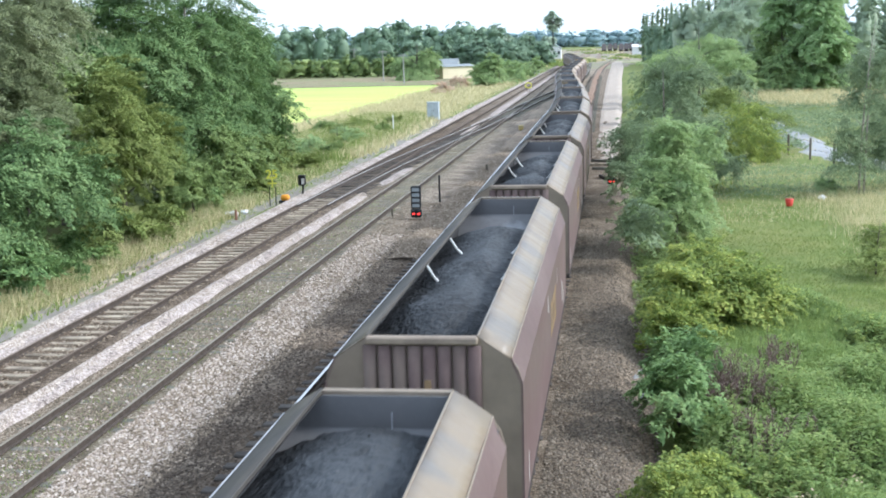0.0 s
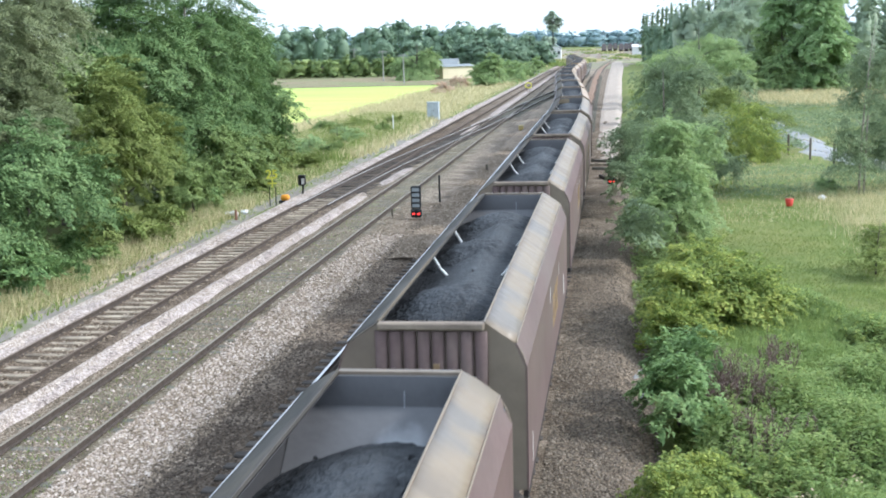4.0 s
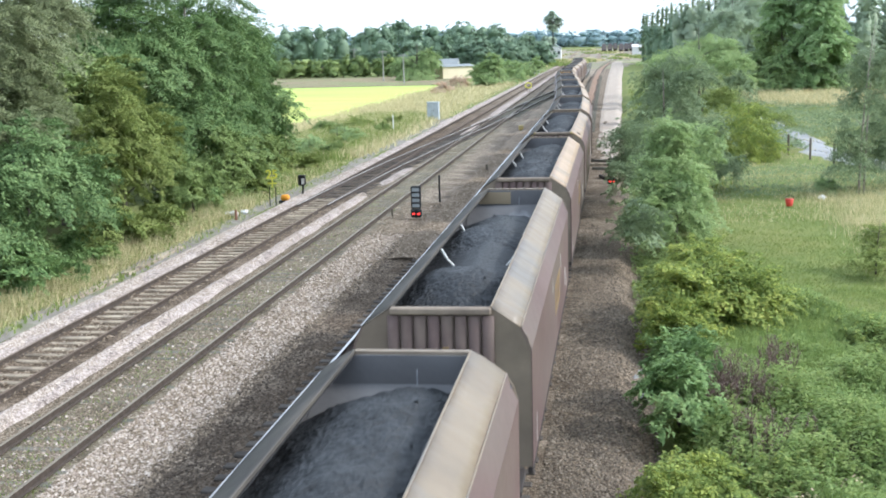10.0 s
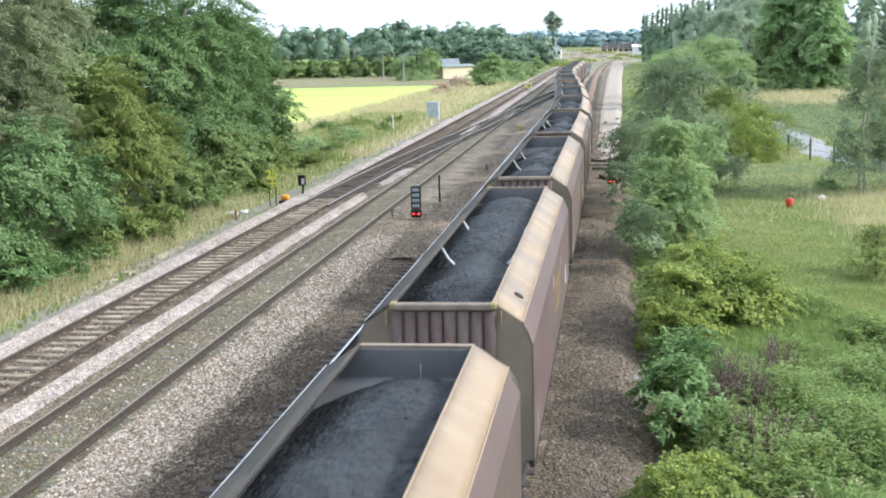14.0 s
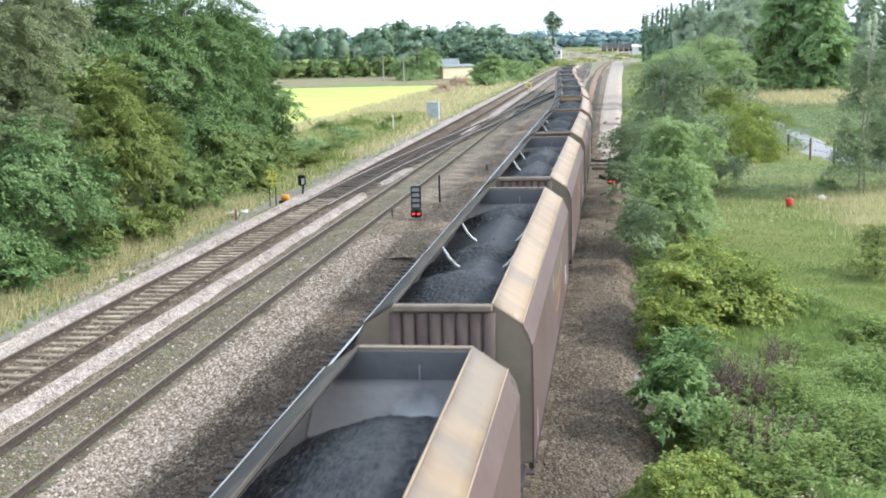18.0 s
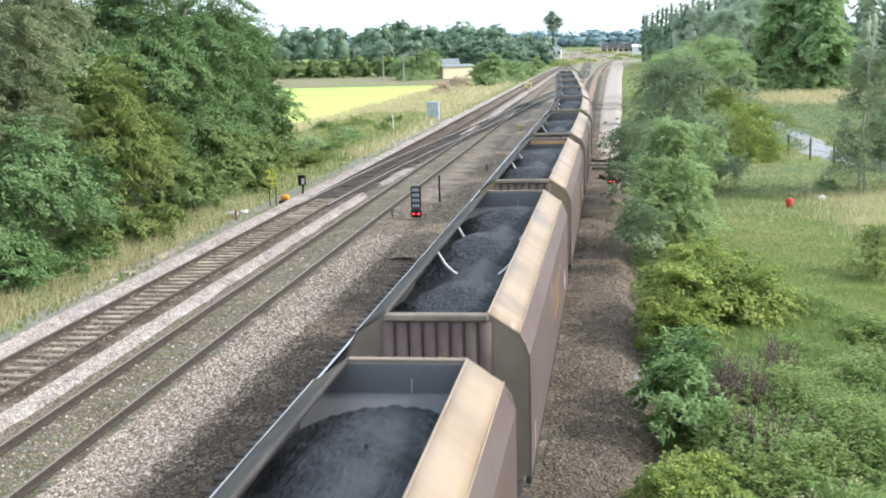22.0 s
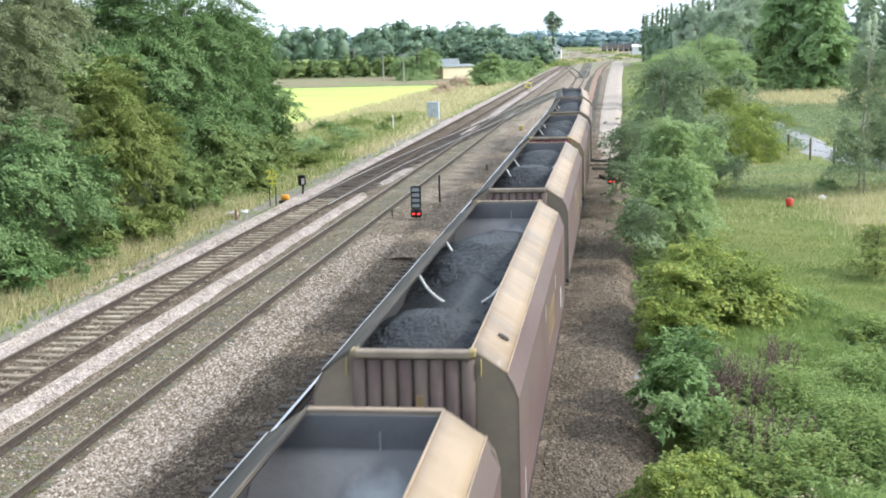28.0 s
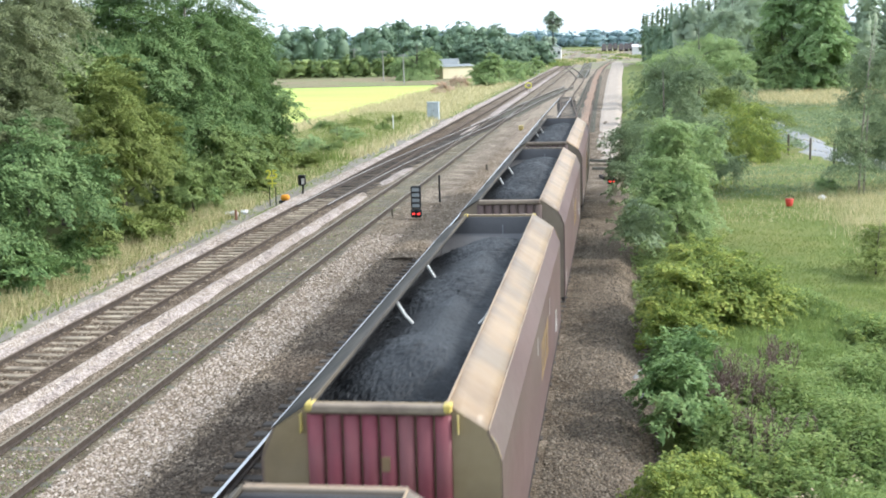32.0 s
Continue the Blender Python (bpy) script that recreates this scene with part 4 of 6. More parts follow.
M["leaf_oak"] = foliage("leaf_oak", [(0.189, 0.292, 0.134), (0.325, 0.463, 0.217), (0.446, 0.583, 0.298), (0.560, 0.686, 0.404)], 0.5)
# Distance haze again put into the tones, lighter than the other far leaves.
M["leaf_pale_hazed"] = foliage("leaf_pale_hazed", [(0.316, 0.396, 0.305), (0.395, 0.485, 0.358), (0.474, 0.561, 0.409), (0.565, 0.639, 0.472)], 0.35)
M["leaf_straw"] = foliage("leaf_straw", [(0.476, 0.351, 0.273), (0.644, 0.494, 0.377), (0.812, 0.637, 0.494)], 0.2)
M["bark"] = material("bark", [(0.06, 0.05, 0.04), (0.11, 0.095, 0.08), (0.17, 0.15, 0.13)], 5, 0.9, bump=0.6, stretch=(1, 1, 0.25))
M["birch_bark"] = material("birch_bark", [(0.16, 0.13, 0.11), (0.32, 0.28, 0.24), (0.45, 0.42, 0.38)], 6, 0.85, bump=0.4, stretch=(1, 1, 3))
M["dry_grass"] = foliage("dry_grass", [(0.25, 0.235, 0.11), (0.50, 0.455, 0.245), (0.74, 0.665, 0.41), (0.88, 0.80, 0.55)], 0.35, 0.8)
M["green_grass"] = foliage("green_grass", [(0.138, 0.197, 0.062), (0.214, 0.286, 0.085), (0.297, 0.356, 0.112), (0.443, 0.445, 0.175)], 0.3, 0.8)


def leaf_quads(rng, pos, out, length, width, up=0.45, wild=0.8):
    """Leaf blades: a folded diamond each, facing mostly outwards and up."""
    n = len(pos)
    nrm = out * (1 - up) + np.array([0, 0, up]) + rng.normal(0, wild * 0.5, (n, 3))
    nrm /= np.linalg.norm(nrm, axis=1, keepdims=True) + 1e-9
    d = rng.normal(0, 1, (n, 3)) + out * 0.6 - np.array([0, 0, 0.35])
    d -= nrm * np.sum(d * nrm, axis=1, keepdims=True)
    d /= np.linalg.norm(d, axis=1, keepdims=True) + 1e-9
    s = np.cross(nrm, d)
    le = length * rng.uniform(0.6, 1.3, (n, 1))
    wi = width * rng.uniform(0.6, 1.3, (n, 1))
    base, tip = pos - d * le * 0.5, pos + d * le * 0.5 - nrm * le * 0.12
    return np.stack([base, pos + s * wi * 0.5 + nrm * wi * 0.15, tip, pos - s * wi * 0.5 + nrm * wi * 0.15], 1)


def crown_quads(seed, blobs, sprays, per, leaf_len, leaf_wid, spray_r=0.5, flat=0.45, fill=0.25, skirt=False, pad=1.35, group=9, shrink=0.6):
    """Leafy boughs over lumpy blobs (x, y, z, rx, ry, rz): each bough is a domed pad of drooping sprays, with dark gaps between."""
    rng = np.random.default_rng(seed)
    wts = np.array([b[3] * b[5] + b[4] * b[5] for b in blobs])
    pads = max(6, sprays // group)
    pick = rng.choice(len(blobs), pads, p=wts / wts.sum())
    B = np.array(blobs, float)[pick]
    B[:, 3:] = np.maximum(B[:, 3:] - shrink * spray_r, 0.55 * B[:, 3:])
    u = rng.normal(0, 1, (pads, 3))
    u /= np.linalg.norm(u, axis=1, keepdims=True)
    if not skirt:
        u[:, 2] = np.where(u[:, 2] < -0.8, -u[:, 2], u[:, 2])
    rad = np.where(rng.random(pads) < fill, rng.uniform(0.35, 0.7, pads), rng.uniform(0.72, 1.04, pads))
    lump = 1 + 0.12 * np.sin(u[:, 0] * 5 + seed) + 0.12 * np.sin(u[:, 1] * 6 + u[:, 2] * 5 + seed * 2)
    c0 = B[:, :3] + u * B[:, 3:] * (rad * lump)[:, None]
    out = u / B[:, 3:]
    out /= np.linalg.norm(out, axis=1, keepdims=True)
    up = out * 0.5 + np.array([0, 0, 0.75]) + rng.normal(0, 0.12, (pads, 3))
    up /= np.linalg.norm(up, axis=1, keepdims=True)
    e1 = out - up * np.sum(out * up, axis=1, keepdims=True) + rng.normal(0, 0.05, (pads, 3))
    e1 /= np.linalg.norm(e1, axis=1, keepdims=True) + 1e-9
    e2 = np.cross(up, e1)
    j = rng.integers(0, pads, sprays)
    size = pad * spray_r * rng.uniform(0.6, 1.35, pads)
    ang, rr = rng.uniform(0, 2 * math.pi, sprays), np.sqrt(rng.random(sprays))
    a, b = np.cos(ang) * rr, np.sin(ang) * rr
    c = c0[j] + (e1[j] * a[:, None] + e2[j] * b[:, None]) * size[j][:, None] - up[j] * (0.3 * rr ** 2 * size[j] + rng.uniform(0, 0.16, sprays) * spray_r)[:, None]
    way = e1[j] * (a + 0.5)[:, None] + e2[j] * b[:, None] - up[j] * 0.1 + rng.normal(0, 0.28, (sprays, 3))
    way /= np.linalg.norm(way, axis=1, keepdims=True)
    length = spray_r * rng.uniform(0.5, 1.35, sprays)
    k = np.repeat(np.arange(sprays), per)
    n = sprays * per
    t = rng.uniform(-0.2, 1.0, n)
    side = np.cross(way, up[j] + 0.01)
    side /= np.linalg.norm(side, axis=1, keepdims=True) + 1e-9
    lift = np.cross(side, way)
    wide = spray_r * 0.38 * (1.05 - 0.8 * np.clip(t, 0, 1)) * rng.normal(0, 0.75, n)
    p = c[k] + way[k] * (t * length[k])[:, None] + side[k] * wide[:, None] + lift[k] * (rng.normal(0, 0.09, n) * spray_r * (0.25 + flat))[:, None]
    p[:, 2] -= 0.16 * length[k] * np.clip(t, 0, 1) ** 2 + 0.12 * np.abs(wide)
    p[:, 2] = np.maximum(p[:, 2], rng.uniform(-0.1, 0.25, n))
    face = out[j][k] * 0.3 + up[j][k] * 0.8
    face /= np.linalg.norm(face, axis=1, keepdims=True)
    return leaf_quads(rng, p, face, leaf_len, leaf_wid, 0.25, 0.6)


def trunk(bm, x, y, z0, h, r, limbs, spread, seed):
    rng = random.Random(seed)
    lean = (rng.uniform(-0.06, 0.06) * h, rng.uniform(-0.06, 0.06) * h)
    pts = [(x + lean[0] * t * t, y + lean[1] * t * t, z0 + h * t) for t in (0, 0.08, 0.3, 0.6, 1.0)]
    tube(bm, pts, [r * 1.35, r, r * 0.85, r * 0.6, r * 0.12], 9)
    for i in range(limbs):
        t = rng.uniform(0.22, 0.8)
        a = rng.uniform(0, 6.28)
        ln = spread * rng.uniform(0.6, 1.0) * (1.15 - 0.6 * t)
        p0 = Vector((x + lean[0] * t * t, y + lean[1] * t * t, z0 + h * t))
        p1 = p0 + Vector((math.cos(a) * ln * 0.5, math.sin(a) * ln * 0.5, ln * 0.35))
        p2 = p0 + Vector((math.cos(a) * ln, math.sin(a) * ln, ln * 0.5))
        tube(bm, [p0, p1, p2], [r * 0.42 * (1.1 - t), r * 0.28 * (1.1 - t), r * 0.06], 6)
    return bm


def tree(name, label, category, blobs, leafmat, sprays, per, leaf_len, leaf_wid, spray_r, seed, base=None, height=None, r=0.16, limbs=9, bark=None, group="", fill=0.25, flat=0.45, extra=()):
    """blobs in world metres; the thing stands at base."""
    B = np.array(blobs, float)
    if base is None:
        base = (float(B[:, 0].mean()), float(B[:, 1].mean()))
    height = height or float((B[:, 2] + B[:, 5] * 0.6).max()) + 0.4
    t = empty(name, base[0], base[1], -0.4)
    shift = np.array([base[0], base[1], -0.4])
    B[:, :3] -= shift
    bm = bmesh.new()
    trunk(bm, 0, 0, -0.1, height, r, limbs, float(B[:, 3].max()) * 0.95, seed)
    for dx, dy in extra:
        trunk(bm, dx, dy, -0.1, height * 0.92, r * 0.8, limbs // 2, float(B[:, 3].max()) * 0.8, seed + 1)
    part("trunk", bm, bark or M["bark"], t, smooth=True)
    q = crown_quads(seed, B.tolist(), sprays, per, leaf_len, leaf_wid, spray_r, flat, fill)
    link_mesh("crown", quads("crown", q, [leafmat]), t)
    return tagged(t, label, category, group)


# the dense belt beside the outer line
LEFT = "trees and shrubs beside the outer line"
tree("tree", "tall dark green broadleaf tree with layered sprays", "tree",
     [(-24.2, 66, 6.2, 3.6, 5.0, 4.6), (-23.6, 71, 8.0, 3.4, 4.5, 3.4), (-24.6, 61, 8.6, 3.2, 4.0, 3.2), (-23.7, 76, 6.4, 2.2, 3.4, 4.2), (-22.9, 71, 3.8, 2.5, 4.8, 3.2), (-22.6, 79, 3.4, 2.2, 3.0, 3.0), (-22.8, 64, 3.5, 2.2, 4.0, 2.6)],
     M["leaf_dark"], 2500, 62, 0.20, 0.085, 1.05, 5, base=(-24.2, 69), height=11.5, r=0.26, limbs=16, group=LEFT)
tree("tree", "tall dark green tree at the end of the belt", "tree",
     [(-24.3, 80, 6.6, 2.0, 3.0, 3.4), (-23.6, 81, 3.4, 1.9, 2.8, 2.8), (-25.2, 79, 8.6, 1.6, 2.2, 1.6)],
     M["leaf_dark"], 850, 60, 0.23, 0.10, 1.0, 6, height=10.5, r=0.2, limbs=10, group=LEFT)
tree("tree", "grey-green fine-leaved willow in the belt", "tree",
     [(-23.4, 46, 7.9, 2.5, 3.2, 3.2), (-22.9, 49, 9.3, 2.1, 2.6, 2.6), (-24.6, 43, 6.6, 2.3, 3.0, 3.2), (-22.6, 46.0, 5.4, 1.3, 2.4, 1.8)],
     M["leaf_grey"], 1700, 70, 0.14, 0.05, 0.8, 7, height=11, r=0.2, limbs=14, group=LEFT)
tree("tree", "olive and yellowing hawthorn tree", "tree",
     [(-21.2, 51.5, 4.8, 1.5, 2.6, 2.6), (-20.8, 54, 3.2, 1.3, 2.4, 2.2), (-21.4, 49.5, 3.0, 1.5, 2.2, 2.4)],
     M["leaf_olive"], 900, 50, 0.17, 0.08, 0.65, 8, height=6.8, r=0.13, limbs=12, group=LEFT)
tree("shrub", "large dark green shrub with drooping sprays", "shrub",
     [(-20.3, 40.2, 1.5, 1.2, 2.3, 1.1), (-19.9, 40.5, 3.6, 1.7, 2.3, 2.2), (-19.6, 43.5, 2.8, 1.4, 2.0, 1.8), (-20.6, 38.0, 2.6, 1.6, 2.4, 2.2)],
     M["leaf_dark"], 1000, 46, 0.17, 0.07, 0.65, 9, height=4.8, r=0.1, limbs=10, group=LEFT)
tree("shrub", "rounded green shrub at the wood's edge", "shrub", [(-19.8, 55, 1.6, 1.1, 1.7, 1.8), (-19.7, 58, 1.2, 0.9, 1.5, 1.5)],
     M["leaf_mid"], 330, 40, 0.17, 0.085, 0.5, 10, height=2.9, r=0.07, group=LEFT)
tree("shrub", "dense green shrub under the tall trees", "shrub", [(-20.4, 63, 1.8, 1.1, 2.4, 2.0), (-20.6, 68, 1.5, 1.0, 2.2, 1.8), (-20.9, 73, 1.3, 1.0, 2.2, 1.6)],
     M["leaf_mid"], 430, 40, 0.2, 0.1, 0.55, 11, height=3.2, r=0.07, group=LEFT)
tree("shrub", "low bright green elder shoots", "shrub", [(-18.8, 37.5, 0.7, 0.75, 1.1, 0.9), (-18.9, 40.5, 0.2, 0.6, 0.9, 0.5), (-19.6, 34.5, 0.6, 0.9, 1.6, 1.0)],
     M["leaf_fresh"], 200, 34, 0.2, 0.075, 0.45, 12, height=1.6, r=0.04, group=LEFT)
tree("shrub", "bramble thicket with yellowing leaves", "shrub", [(-19.4, 46.5, 0.7, 0.9, 2.6, 1.0), (-19.5, 51, 0.5, 0.8, 2.0, 0.9)],
     M["leaf_olive"], 260, 36, 0.13, 0.08, 0.45, 13, height=1.3, r=0.03, group=LEFT)
tree("shrub", "leafy shrub on the bank past the wood", "shrub", [(-21.6, 90, 0.6, 1.1, 3.0, 1.0), (-20.9, 98, 0.3, 0.9, 3.0, 0.6), (-22.5, 103, 0.3, 1.0, 3.0, 0.6)],
     M["leaf_light"], 230, 36, 0.2, 0.1, 0.6, 14, height=1.9, r=0.04, group=LEFT)

for i, (x, y, r) in enumerate([(-19.9, 34.5, 0.9), (-20.1, 38.6, 0.8), (-19.6, 43.0, 0.75), (-20.2, 47.5, 0.9), (-19.9, 53.0, 0.7), (-20.3, 60.0, 0.9), (-20.8, 66.5, 0.9), (-20.9, 77.0, 1.0)]):
    tree("shrub", "leafy growth filling the wood's foot", "shrub", [(x, y, r * 0.2, r * 0.9, r * 2.0, r * 1.0), (x - 0.7, y + 1.6, r * 0.5, r * 0.8, r * 1.6, r * 1.1)],
         (M["leaf_mid"], M["leaf_olive"], M["leaf_fresh"])[i % 3], 190, 34, 0.16, 0.07, 0.45, 190 + i, height=r * 1.6, r=0.03, limbs=6, group=LEFT)
for i, (x, y, h) in enumerate([(-27.5, 42, 8.5), (-28.0, 50, 9.5), (-28.5, 58, 10.0), (-28, 67, 9.5), (-24.5, 36, 6.5), (-25.5, 54, 8.0)]):
    tree("tree", "green tree deep in the trackside belt", "tree", [(x, y, h * 0.45, 2.6, 3.8, h * 0.45), (x + 0.6, y + 1, h * 0.75, 2.0, 2.8, h * 0.25)],
         M["leaf_mid"] if i % 2 else M["leaf_dark"], 420, 40, 0.36, 0.17, 1.0, 70 + i, height=h, r=0.18, group=LEFT)

for i, (x, y, r) in enumerate([(-20.2, 88, 0.9), (-21.4, 97, 1.2), (-23.5, 106, 1.0), (-20.4, 109, 0.7), (-24.0, 116, 1.1), (-21.5, 120, 0.8), (-26.5, 112, 1.2), (-19.9, 80, 0.7), (-19.3, 66, 0.6), (-19.2, 44, 0.5), (-18.9, 49, 0.45)]):
    tree("shrub", "small weedy shrub on the bank", "shrub", [(x, y, r * 0.25, r * 0.8, r * 1.6, r * 0.7), (x + 0.4 * r, y + r, r * 0.2, r * 0.6, r, r * 0.55)],
         M["leaf_olive"] if i % 3 != 0 else M["leaf_mid"], 150, 34, 0.16, 0.075, 0.45 * max(r, 0.7), 90 + i, height=r * 1.4, r=0.025, limbs=6, group=LEFT)

# beside the coal line
RIGHT = "shrubs beside the coal line"
tree("tree", "young green ash tree with feathery leaves", "tree",
     [(2.0, 46, 2.4, 1.0, 1.3, 1.8), (2.1, 47, 3.8, 0.7, 0.9, 1.0), (2.9, 48, 1.2, 0.8, 1.0, 1.5), (1.2, 45, 1.5, 0.6, 0.8, 1.2), (3.3, 49, 3.2, 0.4, 0.5, 1.2)],
     M["leaf_light"], 900, 54, 0.15, 0.05, 0.55, 15, height=4.4, r=0.07, limbs=14, group=RIGHT)
tree("tree", "dull green airy birch behind the ash", "tree",
     [(1.4, 60, 2.9, 1.1, 1.5, 2.1), (3.1, 62, 4.4, 1.2, 1.5, 1.9), (3.4, 62, 6.3, 0.6, 0.8, 0.9), (0.8, 57, 2.7, 0.7, 0.9, 1.5), (4.6, 64, 2.4, 1.0, 1.2, 1.8), (2.2, 64, 5.5, 0.7, 0.9, 1.0)],
     M["leaf_dull"], 1050, 44, 0.13, 0.052, 0.65, 16, base=(2.4, 60), height=6.6, r=0.09, limbs=16, group=RIGHT)
tree("shrub", "dull green scrub round the birch's foot", "shrub", [(0.5, 55, 1.4, 0.7, 0.9, 1.3), (5.8, 66, 0.7, 1.1, 1.4, 1.3), (0.9, 42, 1.5, 0.6, 0.7, 1.0)],
     M["leaf_dull"], 300, 40, 0.13, 0.055, 0.5, 116, height=2.0, r=0.04, group=RIGHT)
tree("shrub", "yellow-green spreading shrub beside the ballast", "shrub",
     [(1.9, 33.2, 0.9, 1.25, 1.5, 1.0), (3.4, 34, 0.8, 1.1, 1.5, 1.0), (2.6, 35.5, 1.1, 1.3, 1.5, 1.1), (1.4, 31.5, 0.4, 0.9, 1.2, 0.8)],
     M["leaf_yellow"], 850, 50, 0.14, 0.065, 0.6, 17, base=(2.4, 33.8), height=2.0, r=0.05, limbs=12, group=RIGHT, flat=0.3)
tree("shrub", "fresh green elder shrub leaning over the ballast", "shrub",
     [(1.25, 24.3, 0.75, 0.7, 1.1, 0.9), (1.5, 26.3, 0.8, 0.7, 1.0, 0.9)],
     M["leaf_fresh"], 270, 40, 0.16, 0.055, 0.42, 18, base=(1.3, 25), height=1.7, r=0.04, group=RIGHT)
tree("shrub", "yellow-green shrub at the foot of the bridge", "shrub",
     [(0.95, 19.3, 0.45, 0.55, 0.75, 0.6), (1.4, 20.4, 0.25, 0.6, 0.8, 0.55)],
     M["leaf_yellow"], 320, 44, 0.1, 0.045, 0.35, 19, base=(1.1, 19.6), height=1.3, r=0.03, group=RIGHT)


def withered(x, y, n, spread, height, seed, label):
    """A stand of dead flower stems: thin upright stalks with side shoots and shrivelled heads."""
    t = empty("dead_weeds", x, y, -0.4)
    rng, rg = random.Random(seed), np.random.default_rng(seed)
    bm = bmesh.new()
    spots = []
    for _ in range(n):
        bx, by = rng.gauss(0, spread * 0.6), rng.gauss(0, spread)
        h = height * rng.uniform(0.6, 1.1)
        lx, ly = bx * 0.25 + rng.gauss(0, 0.1), by * 0.2 + rng.gauss(0, 0.1)
        tube(bm, [(bx, by, -0.05), (bx + lx * 0.5, by + ly * 0.5, h * 0.55), (bx + lx, by + ly, h)], [0.008, 0.006, 0.003], 4)
        for _ in range(9):
            q = rng.uniform(0.45, 1.0)
            a, ln = rng.uniform(0, 6.28), rng.uniform(0.08, 0.2)
            p0 = Vector((bx + lx * q, by + ly * q, h * q))
            p1 = p0 + Vector((math.cos(a) * ln * 0.6, math.sin(a) * ln * 0.6, ln))
            tube(bm, [p0, p1], [0.005, 0.003], 3)
            spots += [p0.lerp(p1, v) for v in (0.4, 0.7, 0.9, 1.0, 1.05)]
    part("stalks", bm, M["dead_stalk"], t)
    pos = np.array([tuple(p) for p in spots]) + rg.normal(0, 0.015, (len(spots), 3))
    out = rg.normal(0, 1, pos.shape)
    out /= np.linalg.norm(out, axis=1, keepdims=True)
    link_mesh("seed_heads", quads("seed_heads", leaf_quads(rg, pos, out, 0.055, 0.024), [M["leaf_purple"]]), t)
    return tagged(t, label, "weeds", RIGHT)


M["dead_stalk"] = material("dead_stalk", [(0.10, 0.065, 0.055), (0.17, 0.12, 0.10)], 6, 0.9)
withered(2.45, 25.4, 70, 0.5, 1.35, 20, "purple-brown withered flower stems")
withered(3.55, 27.4, 26, 0.35, 1.25, 26, "small stand of purple-brown withered stems")
withered(2.7, 22.6, 30, 0.4, 1.05, 27, "small stand of purple-brown withered stems")

# trees over the meadow
tree("tree", "large rounded oak tree lit from one side", "tree",
     [(26.8, 172, 12.1, 3.4, 4.4, 4.1), (25.9, 170, 6.3, 3.7, 4.8, 3.4), (27.4, 168, 6.5, 2.8, 3.6, 2.6), (27.6, 168, 10.2, 1.8, 2.4, 2.5), (22.4, 174, 9.7, 2.2, 2.9, 3.8), (25.5, 169, 2.1, 2.2, 2.8, 2.4), (29.0, 171, 3.1, 1.9, 2.4, 2.1), (26.3, 173, 15.5, 3.6, 4.6, 3.8)],
     M["leaf_oak"], 2000, 44, 0.40, 0.19, 1.3, 21, base=(27.0, 181.5), height=15.5, r=0.45, limbs=16)
tree("tree", "dark green broad tree beside the oak", "tree",
     [(21.2, 176, 5.3, 2.6, 3.3, 4.6), (22.7, 171, 3.3, 3.0, 3.9, 3.0), (20.0, 178, 3.6, 1.6, 2.1, 3.5), (27.4, 172, 1.5, 2.2, 2.8, 1.9), (21.7, 170, 1.0, 3.7, 4.9, 1.5)],
     M["leaf_light"], 760, 40, 0.42, 0.2, 1.3, 121, height=9.5, r=0.35, limbs=12)
tree("tree", "hazy young birch with two pale stems", "tree",
     [(12.1, 64, 4.7, 1.0, 1.2, 1.7), (12.8, 65, 6.0, 1.0, 1.4, 1.2), (13.5, 65, 1.9, 1.1, 1.4, 1.8), (11.4, 63, 2.0, 0.6, 0.8, 1.4), (14.0, 66, 4.3, 0.9, 1.2, 2.0)],
     M["leaf_dull"], 1100, 38, 0.12, 0.055, 0.7, 22, base=(12.0, 63.5), height=8.6, r=0.06, limbs=14, bark=M["birch_bark"], extra=((0.28, 0.2),))
tree("shrub", "yellowing willow shrub beside the gravel track", "shrub",
     [(8.0, 80, 1.5, 1.1, 1.3, 2.1), (9.6, 82, 0.5, 1.2, 1.4, 1.5), (8.9, 83, 2.2, 0.9, 1.0, 1.5), (7.0, 81, 0.8, 0.9, 1.0, 1.6)],
     M["leaf_yellow"], 640, 40, 0.16, 0.06, 0.7, 23, height=4.2, r=0.05)
tree("shrub", "sparse green bushes round the gravel track", "shrub",
     [(6.4, 78, 1.1, 0.8, 1.0, 1.5), (13.6, 108, 0.4, 1.4, 1.8, 1.1), (8.7, 105, 2.4, 1.4, 1.8, 1.4)],
     M["leaf_olive"], 380, 38, 0.18, 0.07, 0.75, 123, height=3.4, r=0.05)
tree("shrub", "low olive bush on the meadow", "shrub", [(10.6, 64, -0.0, 0.6, 0.8, 0.4)], M["leaf_light"], 150, 36, 0.12, 0.05, 0.35, 24, height=1.0, r=0.03)
tree("shrub", "olive bush with bare brown twigs on the meadow", "shrub", [(8.3, 41.5, 0.2, 0.9, 1.2, 0.9), (8.9, 43, 0.5, 0.7, 0.9, 0.9)], M["leaf_olive"], 170, 34, 0.11, 0.05, 0.4, 124, height=1.9, r=0.03, limbs=14)
tree("tree", "rounded thicket of fine-leaved willows", "tree",
     [(8.1, 150, 4.8, 2.8, 3.6, 2.5), (12.7, 158, 5.4, 3.2, 4.2, 2.7), (11.1, 165, 5.9, 3.1, 4.0, 2.1), (5.3, 140, 4.3, 1.4, 1.9, 2.2), (13.5, 150, 4.1, 2.4, 3.1, 2.0)],
     M["leaf_light"], 1300, 44, 0.30, 0.09, 1.2, 25, height=9.0, r=0.15, limbs=12)
